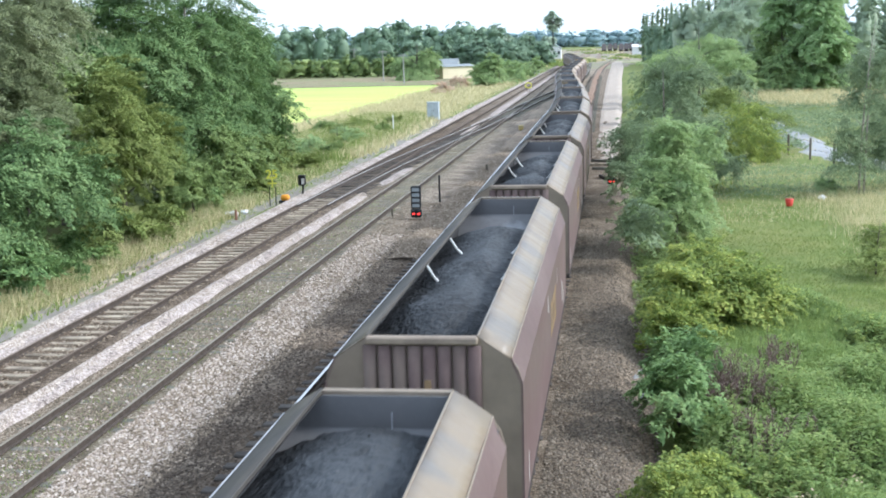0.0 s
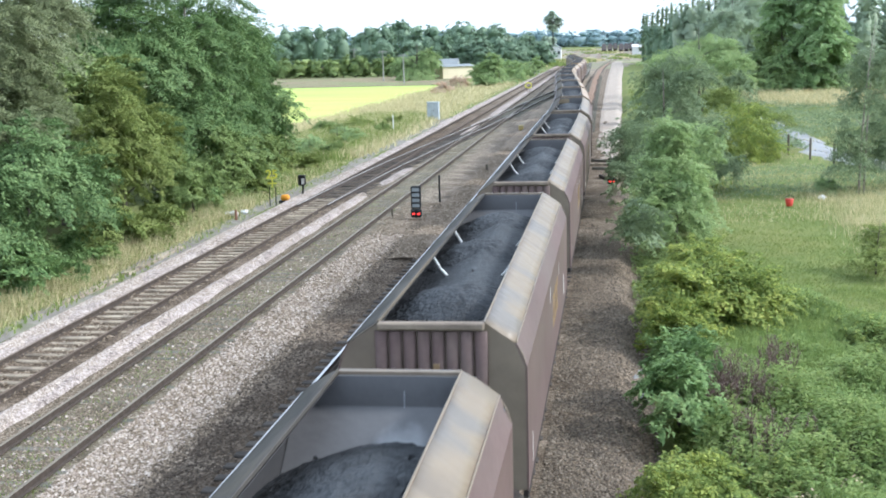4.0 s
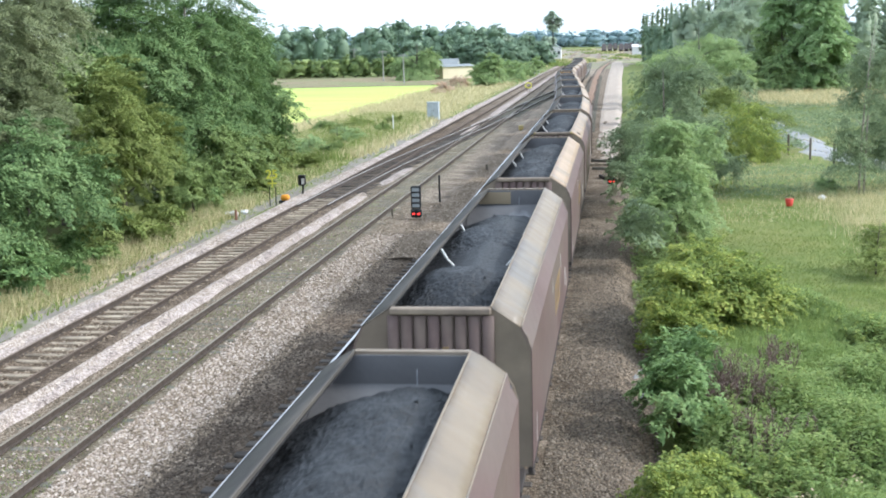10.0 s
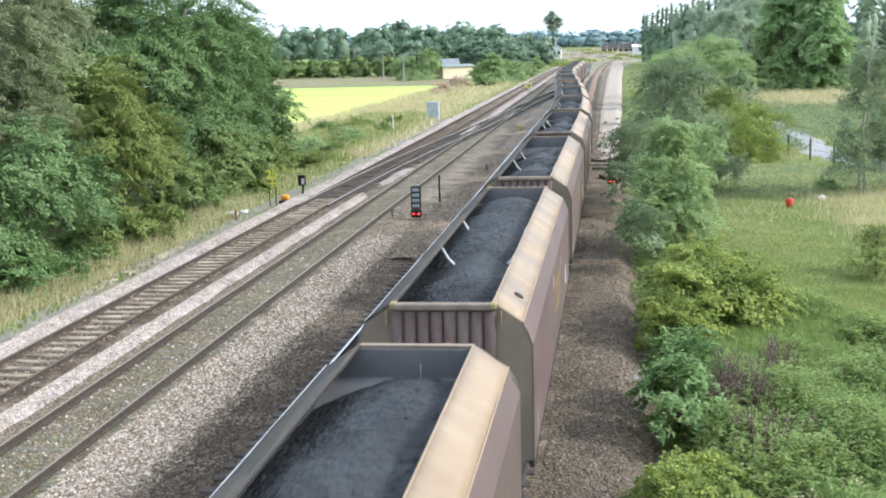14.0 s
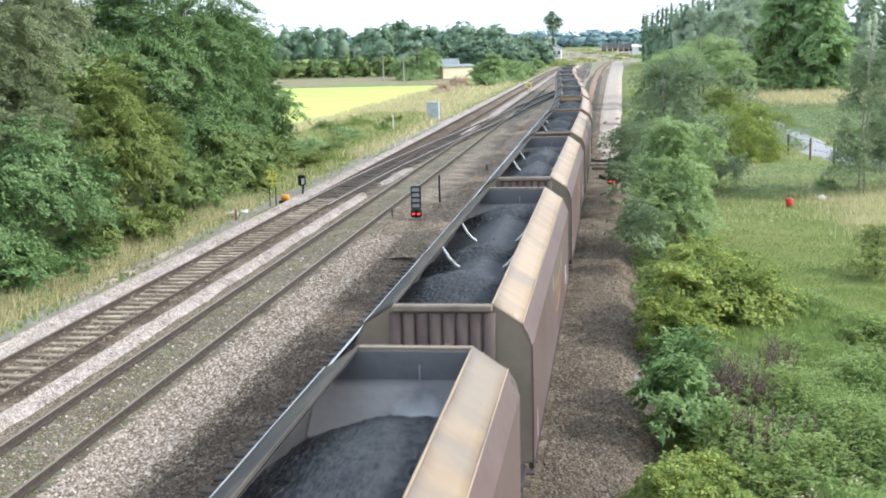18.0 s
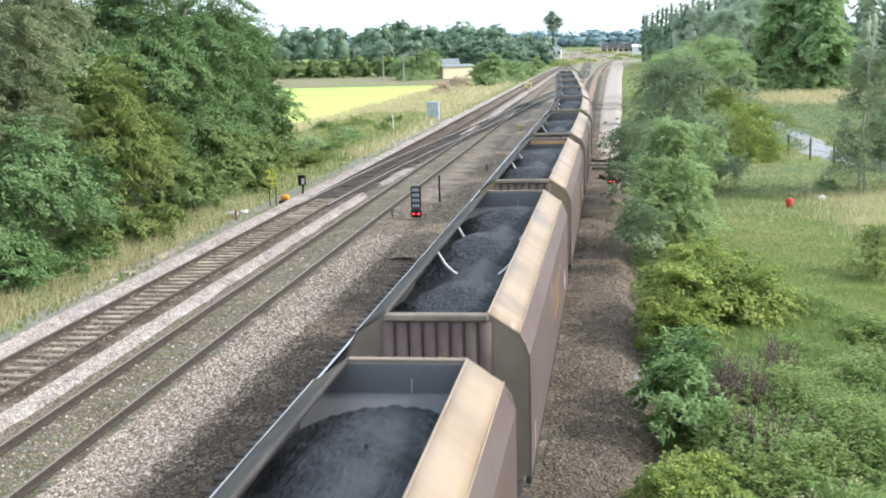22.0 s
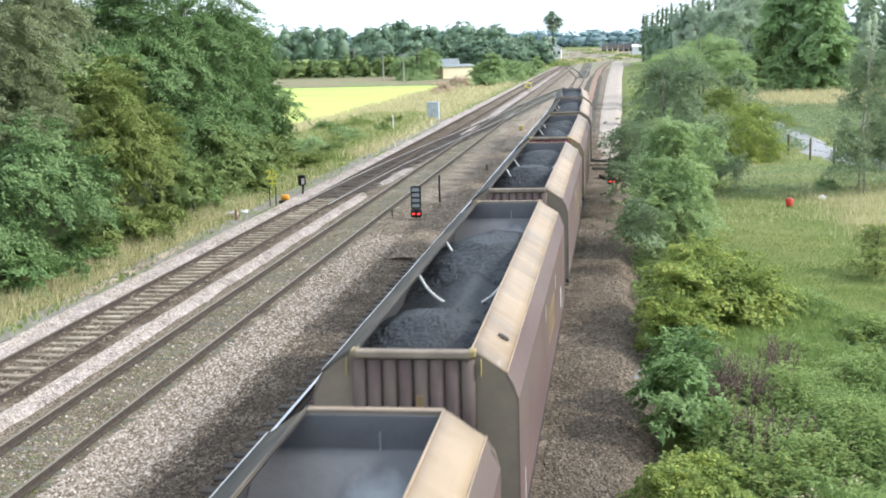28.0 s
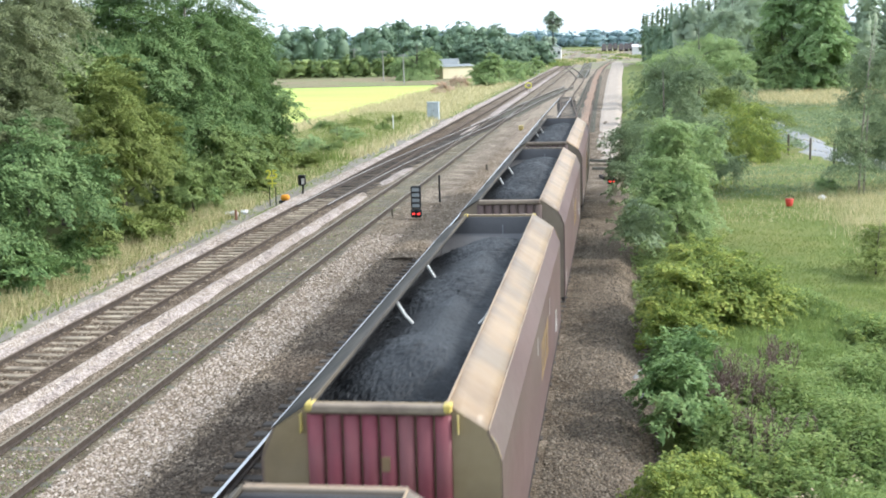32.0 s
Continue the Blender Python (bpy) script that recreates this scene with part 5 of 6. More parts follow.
tree("tree", "dark scrub in front of the willow thicket", "tree",
     [(4.5, 115, 2.8, 1.5, 2.0, 1.7), (13.5, 140, 2.6, 1.9, 2.5, 1.2), (8.1, 125, 3.4, 1.6, 2.1, 1.4)],
     M["leaf_dull"], 420, 40, 0.30, 0.11, 1.1, 125, height=5.0, r=0.12, limbs=10)
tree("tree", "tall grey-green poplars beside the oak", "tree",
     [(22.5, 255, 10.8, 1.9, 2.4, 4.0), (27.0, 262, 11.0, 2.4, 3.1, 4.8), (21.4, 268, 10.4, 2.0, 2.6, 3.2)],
     M["leaf_pale_hazed"], 520, 40, 0.5, 0.16, 1.6, 126, height=16, r=0.25, limbs=12)


def woods(name, label, spots, leafmat, sprays, per, leaf_len, leaf_wid, spray_r, seed):
    """Distant woods: many crowns in one mesh, with their trunks."""
    rng = random.Random(seed)
    blobs = []
    bm = bmesh.new()
    for x, y, h, r in spots:
        blobs.append((x, y, h * 0.42, r, r, h * 0.5))
        blobs.append((x, y, h * 0.15, r * 0.9, r * 0.8, h * 0.22))
        blobs.append((x + rng.uniform(-0.4, 0.4) * r, y, h * 0.8, r * 0.65, r * 0.65, h * 0.24))
        tube(bm, [(x, y, -0.6), (x, y, h * 0.6)], [0.03 * h, 0.015 * h], 5)
    core = bmesh.new()
    for x, y, z, rx, ry, rz in blobs:
        for v in bmesh.ops.create_icosphere(core, subdivisions=2, radius=1.0)["verts"]:
            d = (0.58 + 0.12 * math.sin(v.co.x * 5 + x) * math.sin(v.co.z * 6 + y)) * rng.uniform(0.82, 1.1)
            v.co = Vector((x + v.co.x * rx * d, y + v.co.y * ry * d, max(z + v.co.z * rz * d, -0.3)))
    w = empty(name, 0, 0, 0)
    w.location = (spots[0][0], spots[0][1], -0.4)
    back = Matrix.Translation(-w.location)
    part("trunks", bm, M["bark"], w, at=back)
    part("inner_leaves", core, leafmat, w, at=back, smooth=True)
    link_mesh("crowns", quads("crowns", crown_quads(seed, blobs, sprays, per, leaf_len, leaf_wid, spray_r, skirt=True, pad=0.3, group=1, shrink=0.15), [leafmat]), w, at=back)
    return tagged(w, label, "woods", kind="stuff")


rw = random.Random(77)
woods("far_woods", "dark blue-green wood behind the field", [(-152 + 2.6 * i + rw.uniform(-1.5, 1.5), 440 + rw.uniform(-22, 22), rw.uniform(11.6, 14.6), rw.uniform(4, 5.6)) for i in range(44)], M["leaf_far_hazed"], 6200, 26, 0.78, 0.46, 1.5, 31)
woods("far_woods", "hedge along the back of the field", [(-92 + 1.5 * i + rw.uniform(-1, 1), 300 + rw.uniform(-4, 4), rw.uniform(3.9, 4.8), rw.uniform(2.0, 2.8)) for i in range(33)], M["leaf_mid"], 2000, 28, 0.5, 0.28, 0.8, 32)
woods("far_woods", "round-headed trees behind the line", [(-52 + 5 * i + rw.uniform(-2, 2), 450 + 12 * i + rw.uniform(-10, 10), rw.uniform(8, 10.5), rw.uniform(4, 5)) for i in range(6)], M["leaf_pale_hazed"], 1500, 26, 0.78, 0.45, 1.3, 33)
woods("far_woods", "mixed trees behind the farm buildings", [(-64 + 3.1 * i + rw.uniform(-2, 2), 400 + rw.uniform(-10, 10), rw.uniform(7, 10.5), rw.uniform(3.5, 5)) for i in range(14)], M["leaf_far_hazed"], 3000, 26, 0.72, 0.42, 1.3, 34)
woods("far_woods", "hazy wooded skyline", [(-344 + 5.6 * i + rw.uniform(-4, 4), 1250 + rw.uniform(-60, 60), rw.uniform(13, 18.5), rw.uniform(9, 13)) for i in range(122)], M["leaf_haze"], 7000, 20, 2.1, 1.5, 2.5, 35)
woods("far_woods", "dark line of trees on the meadow's far side", [(26 + 3.0 * i + rw.uniform(-1, 1), 285 + 3 * i + rw.uniform(-10, 10), rw.uniform(16, 20.5), rw.uniform(3, 4)) for i in range(28)], M["leaf_pale_hazed"], 6000, 26, 0.62, 0.38, 1.0, 36)
woods("far_woods", "hazy trees closing the gap behind the oak", [(17 + 2.2 * i + rw.uniform(-1, 1), 330 + rw.uniform(-12, 12), 15.0 + 0.5 * i + rw.uniform(-1.2, 1.2), rw.uniform(2.6, 3.4)) for i in range(16)], M["leaf_pale_hazed"], 3000, 24, 0.62, 0.38, 1.0, 138)
woods("far_woods", "slim dark poplars above the thicket", [(9.2 + 1.25 * i, 400 - 4 * i, rw.uniform(14, 16.5) + 0.32 * i, 1.05) for i in range(22)], M["leaf_dull"], 3400, 22, 0.42, 0.24, 0.5, 37)
woods("far_woods", "dark trees under the poplars", [(10.5 + 2.2 * i, 380 - 5 * i, rw.uniform(10.5, 12.5) + 0.45 * i, 2.7) for i in range(14)], M["leaf_far_hazed"], 3400, 22, 0.5, 0.28, 0.8, 137)
tree("tree", "weeping willow beside the farm building", "tree", [(-40.1, 270, 3.9, 3.2, 4.1, 3.1), (-45.4, 274, 3.4, 3.0, 3.9, 2.6), (-42.0, 268, 1.2, 5.0, 6.5, 2.2), (-40.8, 264, 0.5, 4.4, 5.8, 1.5)], M["leaf_light"], 900, 36, 0.42, 0.13, 1.2, 38, height=8.0, r=0.3)
tree("shrub", "large dull green bush beside the line", "shrub", [(-21.3, 224, 3.3, 2.4, 3.1, 2.3), (-23.6, 226, 2.3, 2.0, 2.6, 1.7), (-19.8, 250, 2.7, 2.7, 3.5, 1.9), (-21.7, 222, 1.4, 2.8, 3.6, 1.4), (-19.4, 248, 1.5, 2.9, 3.7, 1.4)], M["leaf_light"], 620, 36, 0.34, 0.15, 1.0, 39, height=5.5, r=0.15)
tree("shrub", "low bushes along the fence beside the line", "shrub", [(-17.8, 290, 1.9, 2.0, 2.5, 1.7), (-18.4, 262, 1.6, 2.3, 3.0, 1.3)], M["leaf_light"], 300, 34, 0.4, 0.17, 1.0, 40, height=3.6, r=0.15)
tree("shrub", "pinkish seeding weeds on the field's corner", "weeds", [(-27.0, 200, 0.8, 1.2, 1.5, 0.8), (-26.4, 215, 1.0, 1.5, 1.9, 1.0), (-26.5, 185, 0.5, 1.3, 1.7, 0.7)], M["leaf_straw"], 160, 30, 0.3, 0.08, 0.9, 140, height=1.2, r=0.03, flat=0.9)
tree("tree", "lone tall round-headed tree on the skyline", "tree", [(-28.3, 600, 18.6, 2.4, 2.6, 2.9), (-30.6, 600, 16.6, 2.2, 2.4, 2.6), (-25.8, 600, 16.4, 2.0, 2.2, 2.4), (-28.4, 600, 13.6, 3.0, 3.2, 2.8)], M["leaf_pale_hazed"], 700, 30, 0.6, 0.32, 0.9, 41, height=17, r=0.4)
tree("tree", "dark round-headed tree over the far wood", "tree", [(-78.9, 470, 13.6, 3.9, 5.1, 2.6), (-82.1, 474, 12.6, 2.9, 3.8, 2.0)], M["leaf_far_hazed"], 300, 30, 0.8, 0.4, 1.8, 141, height=14, r=0.4)


def grass(name, label, n, place, mat, h, w, seed):
    """Upright blades in tufts, one triangle a blade."""
    rng = np.random.default_rng(seed)
    p = place(rng, n)
    a = rng.uniform(0, 6.28, n)
    s = np.stack([np.cos(a), np.sin(a), np.zeros(n)], 1) * (w * rng.uniform(0.6, 1.4, (n, 1)))
    lean = np.stack([rng.normal(0, 0.35, n), rng.normal(0, 0.35, n), np.ones(n)], 1) * (h * rng.uniform(0.45, 1.3, (n, 1)))
    return tagged(link_mesh(name, quads(name, np.stack([p - s, p + s, p + lean], 1), [mat], tri=True)), label, "grass", kind="stuff")


def meadow(x0, x1, y0, y1, clump=0.35):
    def place(rng, n):
        m = n // 9
        cx, cy = rng.uniform(x0, x1, m), near_y(rng, m, y0, y1)
        k = rng.integers(0, m, n)
        x, y = cx[k] + rng.normal(0, clump, n), cy[k] + rng.normal(0, clump, n)
        return np.stack([x, y, np.maximum(ground_height(x, y) - 0.02, np.where((x > -17) & (x < 1), -0.2, -9))], 1)
    return place


grass("rough_grass", "rough green meadow grass", 150000, meadow(3.5, 16, 26, 66, 0.45), M["green_grass"], 0.10, 0.012, 51)
grass("rough_grass", "dry yellow grass in the meadow", 16000, meadow(4.0, 26, 54, 130), M["dry_grass"], 0.24, 0.014, 52)
grass("rough_grass", "dry weeds and grass on the trackside bank", 26000, meadow(-20.9, -17.9, 28, 120, 0.3), M["dry_grass"], 0.24, 0.02, 53)
grass("rough_grass", "green weeds on the trackside bank", 20000, meadow(-21.2, -18.3, 28, 120, 0.35), M["green_grass"], 0.26, 0.028, 54)
grass("rough_grass", "thin weeds along the trackside path", 3000, meadow(-18.4, -17.0, 26, 90, 0.25), M["green_grass"], 0.18, 0.03, 57)
grass("rough_grass", "tall dry grass between the field and the line", 46000, meadow(-31, -18.2, 86, 235, 0.7), M["dry_grass"], 0.55, 0.055, 55)

grass("rough_grass", "tall green weeds on the bank past the wood", 16000, meadow(-27, -18.8, 84, 135, 0.5), M["green_grass"], 0.7, 0.04, 59)
grass("rough_grass", "tall tan weeds at the wood's foot", 15000, meadow(-20.0, -18.0, 26, 62, 0.4), M["dry_grass"], 0.6, 0.012, 60)
grass("rough_grass", "green weeds beside the pale path", 6000, meadow(2.6, 5.0, 66, 190, 0.4), M["green_grass"], 0.5, 0.05, 160)
grass("rough_grass", "yellow seeding grass at the meadow's edge", 9000, meadow(9.5, 14.0, 40, 66, 0.5), M["dry_grass"], 0.5, 0.012, 161)
grass("rough_grass", "moss and tiny weeds between the rails", 5000, meadow(-11.9, -10.3, 14, 70, 0.2), M["green_grass"], 0.05, 0.012, 162)


def nettles(name, label, x0, x1, y0, y1, n, mat, height, leaf_len, leaf_wid, seed):
    """A knee-high carpet of leafy stems."""
    rng = np.random.default_rng(seed)
    x, y = rng.uniform(x0, x1, n), near_y(rng, n, y0, y1)
    top = height * (0.50 + 0.50 * ripple(x * 1.2, y * 1.2, seed) + 0.40 * ripple(x * 3.6, y * 3.6, seed + 3))
    z = ground_height(x, y) + np.clip(top, 0.08, 9) * rng.uniform(0.3, 1.0, n) ** 0.5
    out = np.stack([rng.normal(0, 0.4, n), rng.normal(-0.15, 0.4, n), np.ones(n)], 1)
    out /= np.linalg.norm(out, axis=1, keepdims=True)
    q = leaf_quads(rng, np.stack([x, y, z], 1), out, leaf_len, leaf_wid, 0.35, 0.9)
    return tagged(link_mesh(name, quads(name, q, [mat])), label, "undergrowth", kind="stuff")


def carpet_top(x, y):
    """How high the thicket of nettles and brambles stands, patch by patch."""
    h = 0.58 + 0.46 * ripple(x * 1.0, y * 0.9, 61.0) + 0.34 * ripple(x * 3.1, y * 2.8, 64.0)
    rim = 39.6 - np.maximum(0, x - 4.4) * 2.3 + 1.5 * ripple(x * 1.7, y * 0.6, 12.0)
    edge = np.clip((x - 1.0) / 1.2, 0.25, 1) * np.clip((rim - y) / 1.3, 0, 1)
    return np.clip(h, 0.34, 1.2) * edge


def stems(name, label, n, mat, tall, leaf_len, leaf_wid, seed, per=20, x0=1.2, x1=9.0, y0=14.5, y1=40.0, patch=None, up=0.35):
    """Leafy stems: whorls of leaves standing out from upright stalks, longer below and tufted on top."""
    rng = np.random.default_rng(seed)
    x, y = rng.uniform(x0, x1, n * 3), rng.uniform(y0, y1, n * 3)
    keep = x < 0.225 * y + 0.9
    if patch is not None:
        keep &= ripple(x * 0.8, y * 0.7, patch) + 0.45 * ripple(x * 2.7, y * 2.4, patch + 2) > 0.15
    keep &= carpet_top(x, y) > 0.1
    x, y = x[keep][:n], y[keep][:n]
    n = len(x)
    h = carpet_top(x, y) * tall * rng.uniform(0.65, 1.15, n)
    k = np.repeat(np.arange(n), per)
    t = rng.uniform(0.25, 1.0, n * per) ** 0.7
    a = rng.uniform(0, 6.283, n * per)
    r = leaf_len * (0.75 - 0.35 * t)
    lean = rng.normal(0, 0.16, (n, 2))
    d = np.stack([np.cos(a), np.sin(a), rng.uniform(-0.35, 0.25, n * per) + 0.9 * up * t], 1)
    d /= np.linalg.norm(d, axis=1, keepdims=True)
    base = np.stack([x[k] + lean[k, 0] * h[k] * t, y[k] + lean[k, 1] * h[k] * t, ground_height(x, y)[k] + h[k] * t], 1)
    le, wi = leaf_len * rng.uniform(0.6, 1.3, (n * per, 1)), leaf_wid * rng.uniform(0.7, 1.2, (n * per, 1))
    s = np.cross(d, np.array([0.0, 0.0, 1.0]) + rng.normal(0, 0.25, (n * per, 3)))
    s /= np.linalg.norm(s, axis=1, keepdims=True) + 1e-9
    mid = base + d * le * 0.5
    tip = base + d * le - np.array([0, 0, 1.0]) * le * rng.uniform(0.05, 0.45, (n * per, 1))
    q = np.stack([base, mid + s * wi * 0.5, tip, mid - s * wi * 0.5], 1)
    return tagged(link_mesh(name, quads(name, q, [mat])), label, "undergrowth", kind="stuff")


def carpet_blades(rng, n):
    x, y = rng.uniform(2.0, 8.0, n * 3), rng.uniform(17.0, 40.0, n * 3)
    keep = (x < 0.225 * y + 0.9) & (ripple(x * 0.8, y * 0.7, 5.0) + 0.5 * ripple(x * 2.1, y * 1.9, 9.0) > 0.1) & (carpet_top(x, y) > 0.12)
    x, y = x[keep][:n], y[keep][:n]
    x, y = np.resize(x, n), np.resize(y, n)
    return np.stack([x, y, ground_height(x, y) + 0.35 * carpet_top(x, y)], 1)


stems("undergrowth", "dense green nettles standing in uneven clumps", 7800, M["leaf_nettle"], 1.0, 0.12, 0.046, 61, 22)
stems("undergrowth", "brambles with yellowing leaves among the nettles", 1300, M["leaf_yellow"], 1.05, 0.085, 0.05, 62, 18, patch=9.0)
stems("undergrowth", "dull olive weeds among the nettles", 1500, M["leaf_olive"], 1.0, 0.10, 0.045, 67, 18, patch=21.0)
grass("rough_grass", "rank green grass blades over the thicket", 26000, carpet_blades, M["leaf_nettle"], 0.40, 0.014, 66)
nettles("undergrowth", "green undergrowth below the ash", 0.6, 4.0, 36, 60, 12000, M["leaf_mid"], 0.7, 0.14, 0.06, 63)
nettles("undergrowth", "dull green scrub before the gravel track", 5.0, 30, 62, 76, 16000, M["leaf_dull"], 0.55, 0.13, 0.05, 64)
nettles("undergrowth", "rough green growth behind the gravel track", 14.0, 40, 98, 165, 34000, M["leaf_dull"], 0.9, 0.24, 0.08, 164)
nettles("undergrowth", "low green scrub below the thicket", 4.0, 13, 85, 150, 16000, M["leaf_dull"], 1.2, 0.24, 0.09, 65)
def yard_tufts(rng, n):
    x, y = rng.uniform(-30, 22, n * 2), near_y(rng, n * 2, 330, 900)
    keep = ripple(x * 0.25, y * 0.05, 4.0) + 0.5 * ripple(x * 0.8, y * 0.13, 7.0) > 0.35
    x, y = np.resize(x[keep], n), np.resize(y[keep], n)
    return np.stack([x, y, np.full(n, -0.2)], 1)


grass("rough_grass", "patches of weeds between the yard tracks", 9000, yard_tufts, M["green_grass"], 0.8, 0.2, 163)
grass("rough_grass", "dry tan weeds between the yard tracks", 6000, lambda rng, n: yard_tufts(rng, n) + np.array([3.0, 12.0, 0.0]), M["dry_grass"], 0.7, 0.2, 165)
grass("rough_grass", "pale dry grass under the oak", 14000, meadow(17, 34, 140, 169, 0.6), M["dry_grass"], 0.9, 0.06, 58)
nettles("undergrowth", "low green weeds along the cess", -21.2, -19.2, 28, 75, 9000, M["leaf_mid"], 0.5, 0.13, 0.06, 68)

# Dark sheet added over the grass to paint the shaded gaps between nettles.
M["nettle_shade"] = material("nettle_shade", [(0.035, 0.04, 0.02), (0.06, 0.065, 0.032), (0.10, 0.095, 0.05)], 3.0, 0.95, bump=0.8, bump_scale=14)
nettle_shade_me = field_of("soil", np.arange(1.0, 9.6, 0.3), np.arange(12.0, 39.5, 0.4), lambda X, Y: ground_height(X, Y) + 0.05 + ripple(X * 3, Y * 3) * 0.03 - np.clip(np.abs(X - 5.2) - 3.4, 0, 1) * 0.2 - np.clip(Y - 37.3 + np.maximum(0, X - 4.4) * 2.3, 0, 2) * 0.15, M["nettle_shade"])
tagged(link_mesh("soil", nettle_shade_me), "dark sheet painted for the shade under the nettles", "soil", kind="structure")
nettles("undergrowth", "rusty seeding dock stems", 2.2, 4.2, 18.5, 23, 1600, M["leaf_straw"], 1.0, 0.07, 0.03, 69)
nettles("undergrowth", "yellow bramble shoots at the carpet's edge", 1.2, 3.0, 15, 22, 5000, M["leaf_yellow"], 1.0, 0.07, 0.035, 70)
nettles("undergrowth", "olive weeds and brambles beside the footpath", -20.2, -18.0, 26, 62, 15000, M["leaf_olive"], 0.45, 0.09, 0.035, 71)
nettles("undergrowth", "green docks on the trackside bank", -20.4, -18.6, 26, 70, 9000, M["leaf_mid"], 0.5, 0.12, 0.05, 72)


# ---- field, farm and trackside things ----
M["box_grey"] = material("box_grey", [(0.45, 0.5, 0.52), (0.56, 0.61, 0.63)], 2, 0.6, stain=(0.3, 0.33, 0.33), stain_scale=2)
M["black_metal"] = material("black_metal", [(0.012, 0.012, 0.013), (0.03, 0.03, 0.032)], 5, 0.6)
M["pale_panel"] = material("pale_panel", [(0.25, 0.28, 0.29), (0.36, 0.39, 0.4)], 4, 0.5)
M["red_lens"] = glowing("red_lens", (1.0, 0.05, 0.04), 1.6)
M["red_plastic"] = material("red_plastic", [(0.5, 0.04, 0.025), (0.6, 0.07, 0.04)], 4, 0.5)
M["orange"] = material("orange", [(0.72, 0.28, 0.02), (0.82, 0.38, 0.05)], 4, 0.6)
M["sign_yellow"] = material("sign_yellow", [(0.66, 0.64, 0.06), (0.78, 0.74, 0.12)], 4, 0.6)
M["cream_wall"] = material("cream_wall", [(0.756, 0.657, 0.460), (0.864, 0.763, 0.560)], 0.5, 0.9, stain=(0.6, 0.52, 0.38), stain_scale=0.3)
M["grey_roof"] = material("grey_roof", [(0.22, 0.25, 0.26), (0.30, 0.32, 0.33)], 0.8, 0.8)
M["white_wall"] = material("white_wall", [(0.7, 0.7, 0.7), (0.8, 0.8, 0.8)], 0.5, 0.8)
M["glass_dark"] = material("glass_dark", [(0.03, 0.04, 0.045), (0.06, 0.07, 0.08)], 2, 0.1)
M["brick_red"] = material("brick_red", [(0.22, 0.1, 0.07), (0.32, 0.16, 0.11)], 2, 0.9)
M["wood_post"] = material("wood_post", [(0.10, 0.085, 0.07), (0.2, 0.17, 0.14)], 4, 0.9, stretch=(1, 1, 0.2))
M["pale_wood"] = material("pale_wood", [(0.30, 0.30, 0.29), (0.42, 0.41, 0.39)], 3, 0.9, stretch=(1, 1, 0.2))
M["cess_dirt"] = material("cess_dirt", [(0.16, 0.145, 0.12), (0.24, 0.22, 0.19), (0.33, 0.31, 0.28)], 1.5, 0.95, bump=0.6, bump_scale=18, stain=(0.17, 0.2, 0.08), stain_scale=0.5, stain_amount=0.8)
M["gravel_road"] = material("gravel_road", [(0.267, 0.275, 0.289), (0.327, 0.335, 0.348), (0.387, 0.396, 0.408)], 0.9, 0.9, bump=0.3, stain=(0.24, 0.245, 0.21), stain_scale=0.5)

crop_me = field_of("field", np.arange(-150, -27.9, 3), np.arange(126, 232, 4), lambda X, Y: -0.31 + 0 * X + ripple(X * 0.3, Y * 0.3) * 0.04, M["crop"])
tagged(link_mesh("field", crop_me), "bright yellow-green crop field behind the trees", "field", kind="structure")


M["dry_margin"] = material("dry_margin", [(0.17, 0.145, 0.085), (0.24, 0.20, 0.12), (0.31, 0.265, 0.165)], 0.3, 0.95, bump=0.5, bump_scale=4, stain=(0.20, 0.245, 0.10), stain_scale=0.06, stain_amount=0.9)
margin_me = field_of("field_margin", np.arange(-150, -33.9, 4), np.arange(232.2, 300, 4), lambda X, Y: -0.33 + 0 * X + ripple(X * 0.3, Y * 0.3) * 0.03, M["dry_margin"])
tagged(link_mesh("field_margin", margin_me), "brown dry stubble margin behind the crop", "field", kind="structure")


def path_strip(name, pts, width, mat, label):
    vs, fs = [], []
    for i, (x, y) in enumerate(pts):
        a = Vector(pts[min(i + 1, len(pts) - 1)]) - Vector(pts[max(i - 1, 0)])
        n = Vector((a.y, -a.x)).normalized() * width / 2
        for s in (-1, 0, 1):
            vs.append((x + n.x * s, y + n.y * s, float(ground_height(np.array(x + n.x * s), np.array(y + n.y * s))) + (0.05 if s == 0 else -0.01)))
        if i:
            for k in (0, 1):
                b = (i - 1) * 3 + k
                fs.append((b, b + 1, b + 4, b + 3))
    return tagged(link_mesh(name, mesh_from(name, vs, fs, [mat], smooth=True)), label, "road", kind="structure")


path_strip("road", [(14.3, 131.4), (13.7, 112.9), (13.8, 101.2), (13.8, 92.7), (13.8, 87.2), (14.6, 83.0), (15.3, 79.5), (16.3, 77.0), (17.6, 73.6)], 3.0, M["gravel_road"], "pale gravel track across the meadow")
path_strip("pavement", [(-17.5 + 0.15 * math.sin(y * 0.4), y) for y in range(14, 131, 2)], 1.2, M["cess_dirt"], "worn trackside footpath")
trough = empty("cable_trough", -17.35, 34, -0.4)
for i in range(20):
    y = 28 + i * 1.0
    if i not in (5, 6, 13):
        part("cover_slab", boxed(-0.14, 0.14, y - 34 + 0.01, y - 34 + 0.99, -0.05, 0.07, 0.01), M["concrete"], trough)
tagged(trough, "line of concrete cable trough covers in grass", "cable trough", kind="structure")

